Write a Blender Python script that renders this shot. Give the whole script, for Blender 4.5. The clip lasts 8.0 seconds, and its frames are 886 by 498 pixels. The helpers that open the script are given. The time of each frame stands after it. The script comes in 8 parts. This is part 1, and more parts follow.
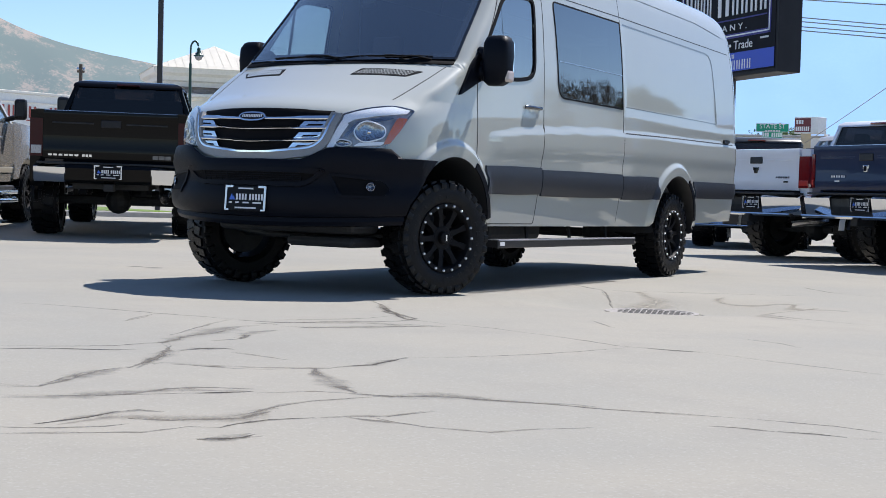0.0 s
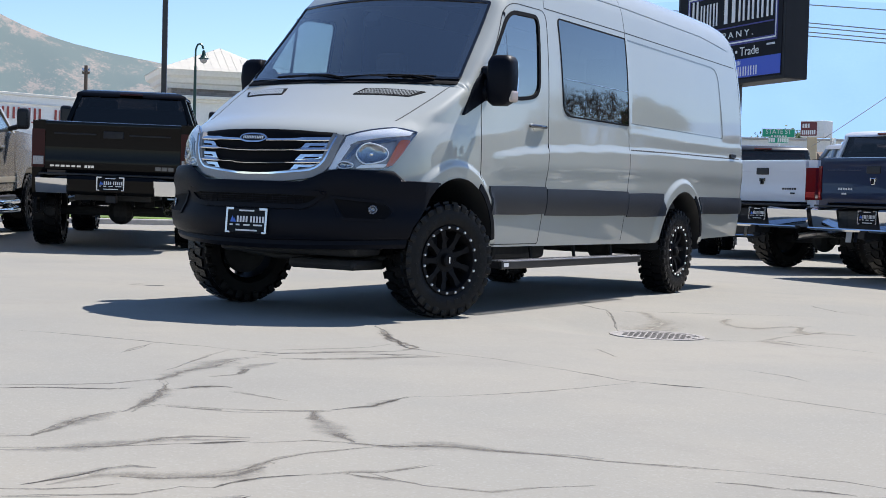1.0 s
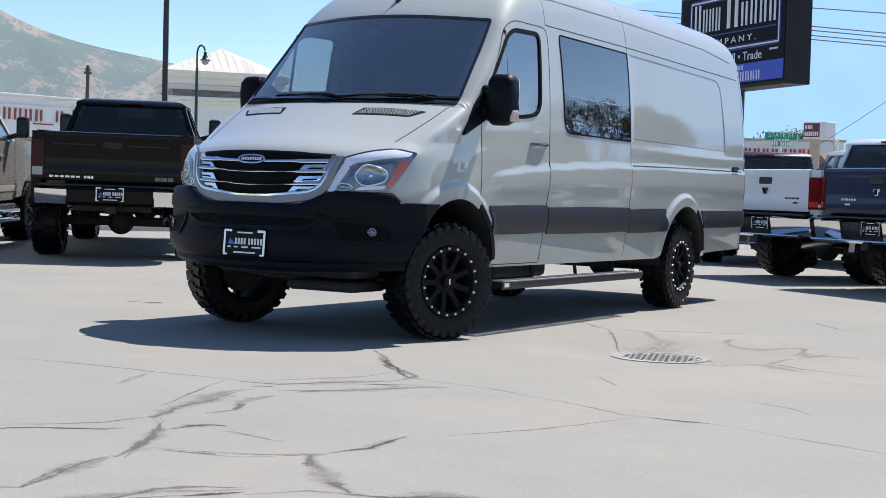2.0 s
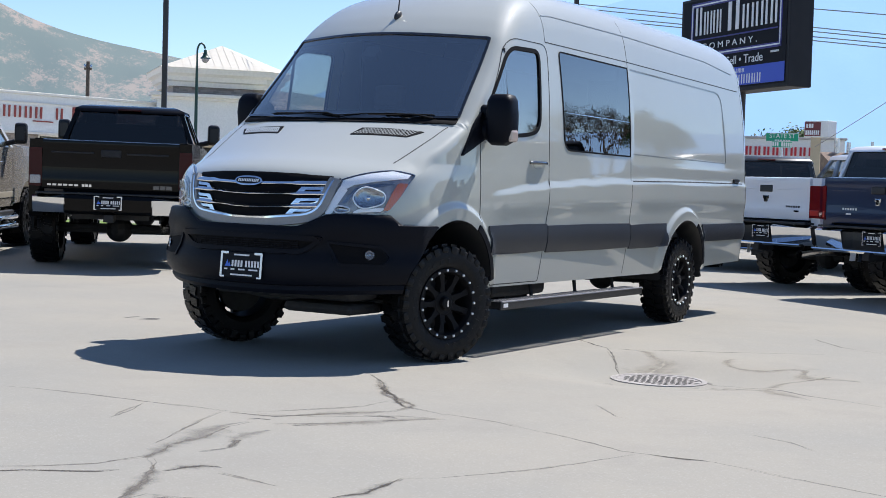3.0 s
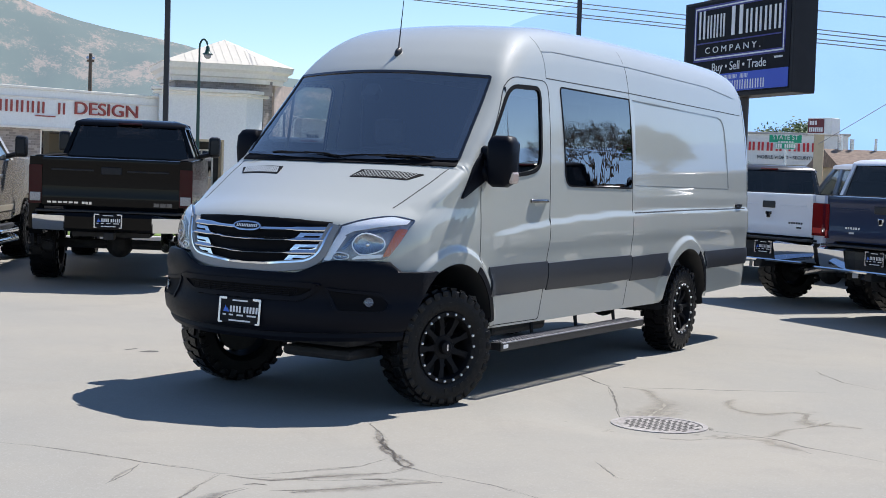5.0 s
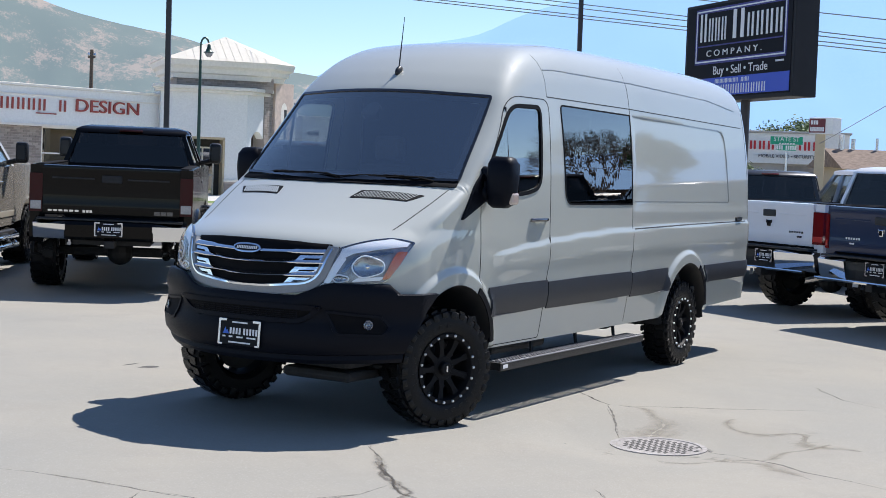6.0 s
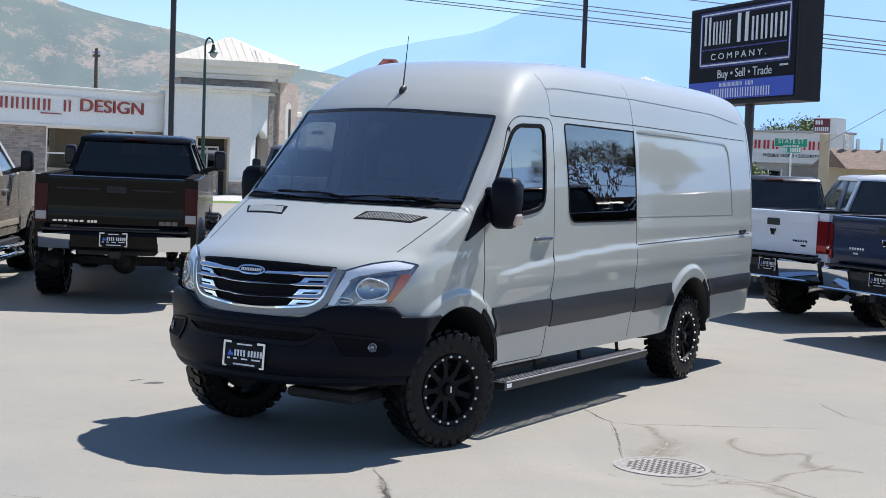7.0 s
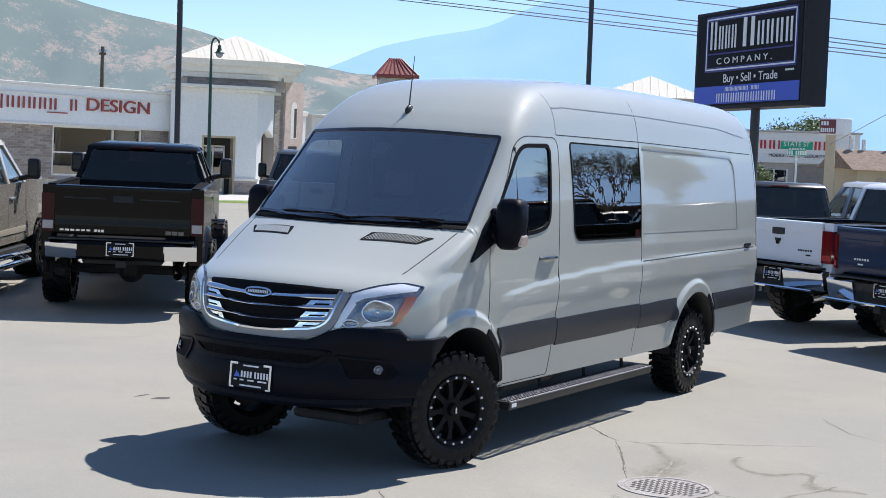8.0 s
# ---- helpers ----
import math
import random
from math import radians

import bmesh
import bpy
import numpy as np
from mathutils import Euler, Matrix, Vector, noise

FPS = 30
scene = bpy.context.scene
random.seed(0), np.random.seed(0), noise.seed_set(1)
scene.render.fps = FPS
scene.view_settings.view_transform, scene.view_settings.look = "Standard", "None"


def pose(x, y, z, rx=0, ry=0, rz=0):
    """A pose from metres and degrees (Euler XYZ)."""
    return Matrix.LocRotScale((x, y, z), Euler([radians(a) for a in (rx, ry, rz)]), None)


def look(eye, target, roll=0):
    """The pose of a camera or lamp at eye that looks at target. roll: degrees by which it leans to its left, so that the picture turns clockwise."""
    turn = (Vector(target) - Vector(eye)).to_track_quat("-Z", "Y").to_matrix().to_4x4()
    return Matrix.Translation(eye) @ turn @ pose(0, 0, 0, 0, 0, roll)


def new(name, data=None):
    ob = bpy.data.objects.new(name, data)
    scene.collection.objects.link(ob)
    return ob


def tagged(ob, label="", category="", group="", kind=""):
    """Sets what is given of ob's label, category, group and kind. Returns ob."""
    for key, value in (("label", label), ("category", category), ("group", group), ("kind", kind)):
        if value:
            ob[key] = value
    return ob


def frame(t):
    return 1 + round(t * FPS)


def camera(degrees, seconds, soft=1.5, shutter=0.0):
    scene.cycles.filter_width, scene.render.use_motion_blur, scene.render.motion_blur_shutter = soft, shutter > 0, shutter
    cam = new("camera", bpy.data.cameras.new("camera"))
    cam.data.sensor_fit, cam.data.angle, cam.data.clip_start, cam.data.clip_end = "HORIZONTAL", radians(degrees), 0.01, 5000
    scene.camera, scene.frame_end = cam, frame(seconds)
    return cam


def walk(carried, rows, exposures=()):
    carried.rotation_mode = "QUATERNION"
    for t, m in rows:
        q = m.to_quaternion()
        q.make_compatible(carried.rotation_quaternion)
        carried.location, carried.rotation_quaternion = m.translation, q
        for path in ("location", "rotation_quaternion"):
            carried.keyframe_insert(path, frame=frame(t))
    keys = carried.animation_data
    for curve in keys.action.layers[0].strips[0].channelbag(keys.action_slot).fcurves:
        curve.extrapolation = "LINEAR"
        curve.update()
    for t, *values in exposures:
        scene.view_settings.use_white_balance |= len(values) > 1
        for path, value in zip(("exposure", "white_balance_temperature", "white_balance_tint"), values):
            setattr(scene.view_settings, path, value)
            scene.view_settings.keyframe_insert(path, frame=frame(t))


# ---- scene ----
import itertools

from mathutils.bvhtree import BVHTree

cam = camera(33.7, 8.0, 0.7)
PATH = [
    (0.0, (5.749, -8.685, 0.657), (4.777, -6.938, 0.588), 2.0),
    (0.5, (5.726, -8.635, 0.729), (4.751, -6.89, 0.66), 2.1),
    (1.0, (5.702, -8.582, 0.806), (4.724, -6.839, 0.736), 2.1),
    (1.5, (5.683, -8.537, 0.881), (4.703, -6.795, 0.81), 2.1),
    (3.0, (5.635, -8.427, 1.142), (4.654, -6.686, 1.06), 2.2),
    (3.5, (5.625, -8.401, 1.235), (4.644, -6.66, 1.148), 2.3),
    (4.0, (5.619, -8.386, 1.323), (4.637, -6.646, 1.231), 2.3),
    (4.5, (5.609, -8.369, 1.417), (4.626, -6.63, 1.321), 2.3),
    (6.0, (5.599, -8.354, 1.689), (4.615, -6.616, 1.581), 2.5),
    (6.5, (5.603, -8.358, 1.771), (4.616, -6.622, 1.66), 2.5),
    (7.0, (5.604, -8.37, 1.857), (4.615, -6.635, 1.743), 2.5),
    (7.5, (5.604, -8.385, 1.945), (4.612, -6.652, 1.828), 2.5),
    (8.0, (5.616, -8.407, 2.028), (4.621, -6.676, 1.908), 2.6),
]
walk(cam, [(t, look(eye, target, roll)) for t, eye, target, roll in PATH], [(0.0, 0.47, 6260, 13), (8.0, 0.47, 6260, 13)])

# ---- world and sun ----
SUN_TO = Vector((0.165, 0.69, 1.0)).normalized()
world = bpy.data.worlds.new("sky")
scene.world = world
world.use_nodes = True
_sky = world.node_tree.nodes.new("ShaderNodeTexSky")
_sky.sky_type = "NISHITA"
_sky.sun_disc = False
_sky.sun_elevation = math.asin(SUN_TO.z)
_sky.sun_rotation = math.atan2(SUN_TO.x, SUN_TO.y)
_sky.altitude = 1400
_sky.air_density, _sky.dust_density, _sky.ozone_density = 1.0, 0.1, 4.0
_bg = world.node_tree.nodes["Background"]
_bg.inputs["Strength"].default_value = 0.113
world.node_tree.links.new(_sky.outputs[0], _bg.inputs[0])
sun = new("sun", bpy.data.lights.new("sun", "SUN"))
sun.data.energy, sun.data.angle, sun.data.color = 5.0, radians(0.53), (1.0, 0.96, 0.9)
sun.matrix_world = look(SUN_TO * 50, (0, 0, 0))


# ---- materials ----
def material(name, colour, rough=0.5, metal=0.0, coat=0.0, grain=0.0, scale=8.0, stain=0.0, stain_scale=0.6, bump=0.0, bump_scale=60.0, spec=0.5):
    """A principled material with colour varied at two scales, and fine relief."""
    m = bpy.data.materials.new(name)
    m.use_nodes = True
    nt = m.node_tree
    p = nt.nodes["Principled BSDF"]
    p.inputs["Roughness"].default_value = rough
    p.inputs["Metallic"].default_value = metal
    p.inputs["Coat Weight"].default_value = coat
    p.inputs["Coat Roughness"].default_value = 0.03
    p.inputs["Coat IOR"].default_value = 1.72
    p.inputs["Specular IOR Level"].default_value = spec
    base = nt.nodes.new("ShaderNodeRGB")
    base.outputs[0].default_value = (*colour, 1)
    out = base.outputs[0]
    geo = nt.nodes.new("ShaderNodeNewGeometry")
    for amount, sc, detail in ((grain, scale, 6.0), (stain, stain_scale, 4.0)):
        if not amount:
            continue
        n = nt.nodes.new("ShaderNodeTexNoise")
        n.inputs["Scale"].default_value, n.inputs["Detail"].default_value = sc, detail
        nt.links.new(geo.outputs["Position"], n.inputs["Vector"])
        r = nt.nodes.new("ShaderNodeMapRange")
        r.inputs["From Min"].default_value, r.inputs["From Max"].default_value = 0.3, 0.7
        r.inputs["To Min"].default_value, r.inputs["To Max"].default_value = 1 - amount, 1 + amount
        nt.links.new(n.outputs["Fac"], r.inputs["Value"])
        mul = nt.nodes.new("ShaderNodeVectorMath")
        mul.operation = "SCALE"
        nt.links.new(out, mul.inputs[0])
        nt.links.new(r.outputs[0], mul.inputs["Scale"])
        out = mul.outputs[0]
    nt.links.new(out, p.inputs["Base Color"])
    if bump:
        n = nt.nodes.new("ShaderNodeTexNoise")
        n.inputs["Scale"].default_value, n.inputs["Detail"].default_value = bump_scale, 5.0
        nt.links.new(geo.outputs["Position"], n.inputs["Vector"])
        b = nt.nodes.new("ShaderNodeBump")
        b.inputs["Strength"].default_value, b.inputs["Distance"].default_value = bump, 0.01
        nt.links.new(n.outputs["Fac"], b.inputs["Height"])
        nt.links.new(b.outputs[0], p.inputs["Normal"])
    return m


def glass(name, tint, gloss_rough=0.0, ior=1.5, wave=0.0):
    """Tinted sheet glass: light passes through the tint, and the slant of the sheet gives the gloss."""
    m = bpy.data.materials.new(name)
    m.use_nodes = True
    nt = m.node_tree
    nt.nodes.remove(nt.nodes["Principled BSDF"])
    clear = nt.nodes.new("ShaderNodeBsdfTransparent")
    clear.inputs[0].default_value = (*tint, 1)
    gloss = nt.nodes.new("ShaderNodeBsdfGlossy")
    gloss.inputs["Roughness"].default_value = gloss_rough
    gloss.inputs["Color"].default_value = (1.0, 0.96, 0.90, 1)
    if wave:
        # rolled glass: shallow ripples that bend what it mirrors
        geo = nt.nodes.new("ShaderNodeNewGeometry")
        ripple = nt.nodes.new("ShaderNodeTexNoise")
        ripple.inputs["Scale"].default_value, ripple.inputs["Detail"].default_value = 14.0, 1.0
        nt.links.new(geo.outputs["Position"], ripple.inputs["Vector"])
        bend = nt.nodes.new("ShaderNodeBump")
        bend.inputs["Strength"].default_value, bend.inputs["Distance"].default_value = 1.0, wave
        nt.links.new(ripple.outputs["Fac"], bend.inputs["Height"])
        nt.links.new(bend.outputs[0], gloss.inputs["Normal"])
    face = nt.nodes.new("ShaderNodeLayerWeight")
    face.inputs["Blend"].default_value = 0.5
    power = nt.nodes.new("ShaderNodeMath")
    power.operation, power.inputs[1].default_value = "POWER", 4.0
    rng = nt.nodes.new("ShaderNodeMapRange")
    rng.inputs["To Min"].default_value = 2 * ((ior - 1) / (ior + 1)) ** 2
    mix = nt.nodes.new("ShaderNodeMixShader")
    nt.links.new(face.outputs["Facing"], power.inputs[0])
    nt.links.new(power.outputs[0], rng.inputs["Value"])
    nt.links.new(rng.outputs[0], mix.inputs[0])
    nt.links.new(clear.outputs[0], mix.inputs[1])
    nt.links.new(gloss.outputs[0], mix.inputs[2])
    nt.links.new(mix.outputs[0], nt.nodes["Material Output"].inputs[0])
    return m


M_PAINT = material("van_paint", (0.425, 0.437, 0.395), 0.5, 0.0, 1.0, 0.02, 300, 0.02, 0.8, spec=0.1)
M_CLAD = material("charcoal_plastic", (0.0045, 0.0055, 0.0095), 0.44, 0, 0, 0.1, 120, 0.06, 2, 0.1, 900, spec=0.1)
M_BLACK = material("black_plastic", (0.012, 0.012, 0.013), 0.45, 0, 0, 0.1, 60, 0, 1, 0.1, 500)
M_GLOSSBLACK = material("gloss_black", (0.008, 0.008, 0.009), 0.08, 0, 0.5)
M_SEAM = material("dark_gap", (0.02, 0.02, 0.02), 0.8)
M_RUBBER = material("tyre_rubber", (0.0055, 0.0055, 0.006), 0.5, 0, 0, 0.25, 40, 0.2, 6, 0.3, 200, spec=0.2)
M_TREAD = material("tread_rubber", (0.004, 0.004, 0.0045), 0.30, 0, 0, 0.25, 40, 0.2, 6, 0.3, 200, spec=0.2)
M_RIM = material("satin_black_metal", (0.006, 0.006, 0.007), 0.6, 0.0, 0.0, spec=0.15)
# greyer than the body paint: the surround's shade is put into this colour
M_SURROUND = material("satin_silver_plastic", (0.24, 0.245, 0.25), 0.42, 0.0, 0, 0.05, 60)
M_CHROME = material("chrome", (0.75, 0.77, 0.8), 0.08, 1.0)
M_STEEL = material("bolt_steel", (0.6, 0.6, 0.62), 0.25, 1.0)
M_FRAME = material("chassis_black", (0.015, 0.015, 0.016), 0.7, 0, 0, 0.3, 20)
M_GLASS = glass("windscreen_glass", (0.76, 0.80, 0.79), 0.0, 2.3)
M_TINT = glass("privacy_glass", (0.03, 0.035, 0.04), 0.0, 2.0, 0.00012)
M_DOORGLASS = glass("door_glass", (0.66, 0.72, 0.71), 0.0, 2.3)
M_CLEAR = glass("clear_lens", (0.93, 0.95, 0.97), 0.0, 1.35)
M_AMBER = material("amber_lens", (0.5, 0.10, 0.025), 0.15, 0, 0.5)
M_RED = material("red_lens", (0.17, 0.008, 0.010), 0.12, 0, 0.6)
M_WHITE = material("white_print", (0.75, 0.75, 0.75), 0.5)
M_DASH = material("dash_plastic", (0.05, 0.052, 0.055), 0.6, 0, 0, 0.1, 40)
M_SEAT = material("seat_cloth", (0.05, 0.05, 0.055), 0.9, 0, 0, 0.2, 80)
M_GRILLE = material("grille_black", (0.004, 0.004, 0.005), 0.7, spec=0.1)
M_NAVY = material("emblem_navy", (0.004, 0.006, 0.014), 0.5, spec=0.2)
# the charcoal plastic made lighter: grazing sunlight on the strips is in the colour
M_STRIP = material("faded_strip_plastic", (0.024, 0.027, 0.034), 0.42, 0, 0, 0.1, 120, 0.06, 2, 0.1, 900, spec=0.4)
M_LAMPGREY = material("lamp_housing", (0.26, 0.265, 0.28), 0.25, 0.4, 0, 0.35, 25)
M_LAMPSILVER = material("lamp_silver", (0.9, 0.91, 0.93), 0.2, 0.15)
M_FOGGLASS = material("fog_lamp_glass", (0.22, 0.23, 0.25), 0.10, 0.9)
M_BRIGHTBOLT = material("bright_bolt", (0.85, 0.85, 0.86), 0.3, 0.6)
M_LAMPBOWL = material("lamp_bowl", (0.30, 0.31, 0.33), 0.12, 1.0, 0, 0.5, 60)
M_CLEARSOLID = material("frosted_clear", (0.34, 0.34, 0.35), 0.25, 0.3, 0.3, 0.2, 60)
# the van paint made darker, with shade put into the colour
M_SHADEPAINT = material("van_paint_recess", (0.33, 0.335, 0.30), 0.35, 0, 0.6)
# dark copy of the van paint: shade at the panel edges as colour
M_PANELSHADE = material("van_paint_crease", (0.19, 0.195, 0.185), 0.4, 0, 0.6)
M_STUD = material("worn_tread_metal", (0.28, 0.28, 0.29), 0.45, 0.6, 0, 0.3, 60)
M_MIRROR = material("mirror_silver", (0.85, 0.87, 0.88), 0.02, 1.0)
M_PLATE = material("plate_black", (0.006, 0.007, 0.010), 0.4, spec=0.12)
M_DARKGRIP = material("dark_chrome_grip", (0.16, 0.16, 0.17), 0.15, 0.9)
M_INDICATOR = material("pale_amber_lens", (0.45, 0.36, 0.31), 0.15, 0, 0.4)
M_BLUEMARK = material("print_blue", (0.05, 0.16, 0.65), 0.4)


def ground_mat():
    """Sun-bleached asphalt: pale stones in a grey binder, tan dust, oil spots and rubbed patches."""
    m = material("worn_asphalt", (0.4, 0.38, 0.35), 0.95, spec=0.15)
    nt = m.node_tree
    p = nt.nodes["Principled BSDF"]
    geo = nt.nodes.new("ShaderNodeNewGeometry")

    def noise_of(scale, detail=4.0, rough=0.55, warp=0.0):
        n = nt.nodes.new("ShaderNodeTexNoise")
        n.inputs["Scale"].default_value, n.inputs["Detail"].default_value = scale, detail
        n.inputs["Roughness"].default_value, n.inputs["Distortion"].default_value = rough, warp
        nt.links.new(geo.outputs["Position"], n.inputs["Vector"])
        return n.outputs["Fac"]

    def ramp(fac, lo, hi, a, b):
        q = nt.nodes.new("ShaderNodeMapRange")
        for k, x in (("From Min", lo), ("From Max", hi), ("To Min", a), ("To Max", b)):
            q.inputs[k].default_value = x
        nt.links.new(fac, q.inputs["Value"])
        return q.outputs[0]

    def blend(fac, a, b):
        q = nt.nodes.new("ShaderNodeMix")
        q.data_type = "RGBA"
        nt.links.new(fac, q.inputs["Factor"])
        for k, x in ((6, a), (7, b)):
            if isinstance(x, tuple):
                q.inputs[k].default_value = (*x, 1)
            else:
                nt.links.new(x, q.inputs[k])
        return q.outputs[2]

    colour = blend(ramp(noise_of(0.45, 6, 0.6), 0.35, 0.65, 0, 1), (0.276, 0.267, 0.235), (0.318, 0.297, 0.250))
    colour = blend(ramp(noise_of(1.7, 6, 0.65, 0.6), 0.52, 0.72, 0, 0.5), colour, (0.262, 0.247, 0.217))
    colour = blend(ramp(noise_of(6.5, 5, 0.7, 0.4), 0.62, 0.74, 0, 0.35), colour, (0.235, 0.225, 0.21))
    stones = nt.nodes.new("ShaderNodeTexVoronoi")
    stones.inputs["Scale"].default_value = 130
    nt.links.new(geo.outputs["Position"], stones.inputs["Vector"])
    sep = nt.nodes.new("ShaderNodeSeparateColor")
    nt.links.new(stones.outputs["Color"], sep.inputs[0])
    colour = blend(ramp(sep.outputs[0], 0.80, 1.0, 0, 0.16), colour, (0.52, 0.505, 0.475))
    colour = blend(ramp(sep.outputs[1], 0.82, 1.0, 0, 0.16), colour, (0.19, 0.18, 0.17))
    colour = blend(ramp(noise_of(260, 3, 0.6), 0.58, 0.78, 0, 0.25), colour, (0.23, 0.22, 0.205))
    nt.links.new(colour, p.inputs["Base Color"])
    bump = nt.nodes.new("ShaderNodeBump")
    bump.inputs["Strength"].default_value, bump.inputs["Distance"].default_value = 0.25, 0.005
    nt.links.new(noise_of(150, 5, 0.7), bump.inputs["Height"])
    nt.links.new(bump.outputs[0], p.inputs["Normal"])
    return m


M_GROUND = ground_mat()


# ---- mesh helpers ----
def thing(name, label, category, m=None, group="", kind=""):
    """An Empty at the base of a thing, which parents its parts."""
    ob = tagged(new(name), label, category, group, kind)
    ob.matrix_basis = m if m is not None else Matrix()
    return ob


def part(name, bm, mat, parent, label="", smooth=None, keep=False):
    """Links a bmesh as one mesh object under a thing or a part (none: top level)."""
    me = bpy.data.meshes.new(name)
    if not keep:
        bmesh.ops.recalc_face_normals(bm, faces=bm.faces)
    bm.to_mesh(me)
    bm.free()
    for m in mat if isinstance(mat, (list, tuple)) else [mat]:
        me.materials.append(m)
    if smooth is not None:
        me.polygons.foreach_set("use_smooth", [True] * len(me.polygons))
        me.set_sharp_from_angle(angle=radians(smooth))
    ob = new(name, me)
    ob.parent = parent
    if label:
        tagged(ob, label)
    return ob


def box(bm, x0, x1, y0, y1, z0, z1, bevel=0.0, m=None):
    """A box, with rounded edges where bevel is given."""
    made = bmesh.ops.create_cube(bm, size=1.0)["verts"]
    bmesh.ops.scale(bm, vec=(x1 - x0, y1 - y0, z1 - z0), verts=made)
    bmesh.ops.translate(bm, vec=((x0 + x1) / 2, (y0 + y1) / 2, (z0 + z1) / 2), verts=made)
    if bevel:
        edges = list({e for v in made for e in v.link_edges})
        res = bmesh.ops.bevel(bm, geom=edges, offset=bevel, segments=2, affect="EDGES", profile=0.5)
        made = list({v for f in res["faces"] for v in f.verts} | {v for v in made if v.is_valid})
    if m is not None:
        bmesh.ops.transform(bm, matrix=m, verts=made)
    return made


def tube(bm, pts, r, n=8, caps=True):
    """A round bar along points; r is a radius or one for each point."""
    pts = [Vector(p) for p in pts]
    rings = []
    for i, p in enumerate(pts):
        d = (pts[min(i + 1, len(pts) - 1)] - pts[max(i - 1, 0)]).normalized()
        a = d.orthogonal().normalized() if i == 0 else (a - d * a.dot(d)).normalized()
        b = d.cross(a)
        rr = r[i] if isinstance(r, (list, tuple)) else r
        rings.append([bm.verts.new(p + (a * math.cos(k * math.tau / n) + b * math.sin(k * math.tau / n)) * rr) for k in range(n)])
    for q, w in zip(rings, rings[1:]):
        for k in range(n):
            bm.faces.new((q[k], q[(k + 1) % n], w[(k + 1) % n], w[k]))
    if caps:
        bm.faces.new(rings[0][::-1])
        bm.faces.new(rings[-1])


def lathe(bm, profile, n=32, axis="X", closed=False):
    """Turns (along, radius) pairs about an axis through the origin."""
    rings = []
    for s, r in profile:
        ring = []
        for k in range(n):
            c, d = math.cos(k * math.tau / n) * r, math.sin(k * math.tau / n) * r
            ring.append(bm.verts.new({"X": (s, c, d), "Y": (c, s, d), "Z": (c, d, s)}[axis]))
        rings.append(ring)
    for q, w in zip(rings, rings[1:] + (rings[:1] if closed else [])):
        for k in range(n):
            bm.faces.new((q[k], q[(k + 1) % n], w[(k + 1) % n], w[k]))
    return rings


def table(rows, v):
    """Smooth interpolation in rows of (key, value)."""
    if v <= rows[0][0]:
        return rows[0][1]
    for i, ((a, p), (b, q)) in enumerate(zip(rows, rows[1:])):
        if v <= b:
            m0 = (q - rows[i - 1][1]) / (b - rows[i - 1][0]) if i else (q - p) / (b - a)
            m1 = (rows[i + 2][1] - p) / (rows[i + 2][0] - a) if i + 2 < len(rows) else (q - p) / (b - a)
            t, h = (v - a) / (b - a), b - a
            return (2 * t**3 - 3 * t**2 + 1) * p + (t**3 - 2 * t**2 + t) * h * m0 + (3 * t**2 - 2 * t**3) * q + (t**3 - t**2) * h * m1
    return rows[-1][1]


def rounded(pts, r, n=5):
    """A polygon with its corners rounded; r is a radius or one for each corner."""
    out = []
    for i, p in enumerate(pts):
        p, a, b = Vector(p), Vector(pts[i - 1]), Vector(pts[(i + 1) % len(pts)])
        rr = r[i] if isinstance(r, (list, tuple)) else r
        u = p + (a - p).normalized() * min(rr, (a - p).length * 0.49)
        w = p + (b - p).normalized() * min(rr, (b - p).length * 0.49)
        for k in range(n + 1):
            t = k / n
            out.append(u * (1 - t) ** 2 + p * 2 * t * (1 - t) + w * t * t)
    return out


def spans(poly, v):
    """The interval that a level line cuts out of a polygon."""
    hits = []
    for p, q in zip(poly, poly[1:] + poly[:1]):
        if (p[1] <= v) != (q[1] <= v):
            hits.append(p[0] + (v - p[1]) / (q[1] - p[1]) * (q[0] - p[0]))
    return (min(hits), max(hits)) if len(hits) > 1 else None


def patch(bm, poly, surf, rows=14, cols=14, lift=0.004, depth=0.02):
    """A sheet over a surface inside an outline (u, v), with a rim that goes down into the surface. surf(u, v, lift) gives the place."""
    lo, hi = min(p[1] for p in poly), max(p[1] for p in poly)
    grid = []
    for i in range(rows + 1):
        t = 0.5 - 0.5 * math.cos(math.pi * i / rows)
        v = lo + (hi - lo) * min(max(t, 0.002), 0.998)
        a, b = spans(poly, v)
        us = [a + (b - a) * k / cols for k in range(cols + 1)]
        grid.append([(u, v) for u in us])
    top = [[bm.verts.new(surf(u, v, lift)) for u, v in row] for row in grid]
    for q, w in zip(top, top[1:]):
        for k in range(cols):
            bm.faces.new((q[k], q[k + 1], w[k + 1], w[k]))
    if depth:
        ring = [(0, k) for k in range(cols)] + [(i, cols) for i in range(rows)] + [(rows, k) for k in range(cols, 0, -1)] + [(i, 0) for i in range(rows, 0, -1)]
        low = [bm.verts.new(surf(*grid[i][k], lift - depth)) for i, k in ring]
        for j in range(len(ring)):
            i, k = ring[j]
            i2, k2 = ring[(j + 1) % len(ring)]
            bm.faces.new((top[i][k], top[i2][k2], low[(j + 1) % len(ring)], low[j]))


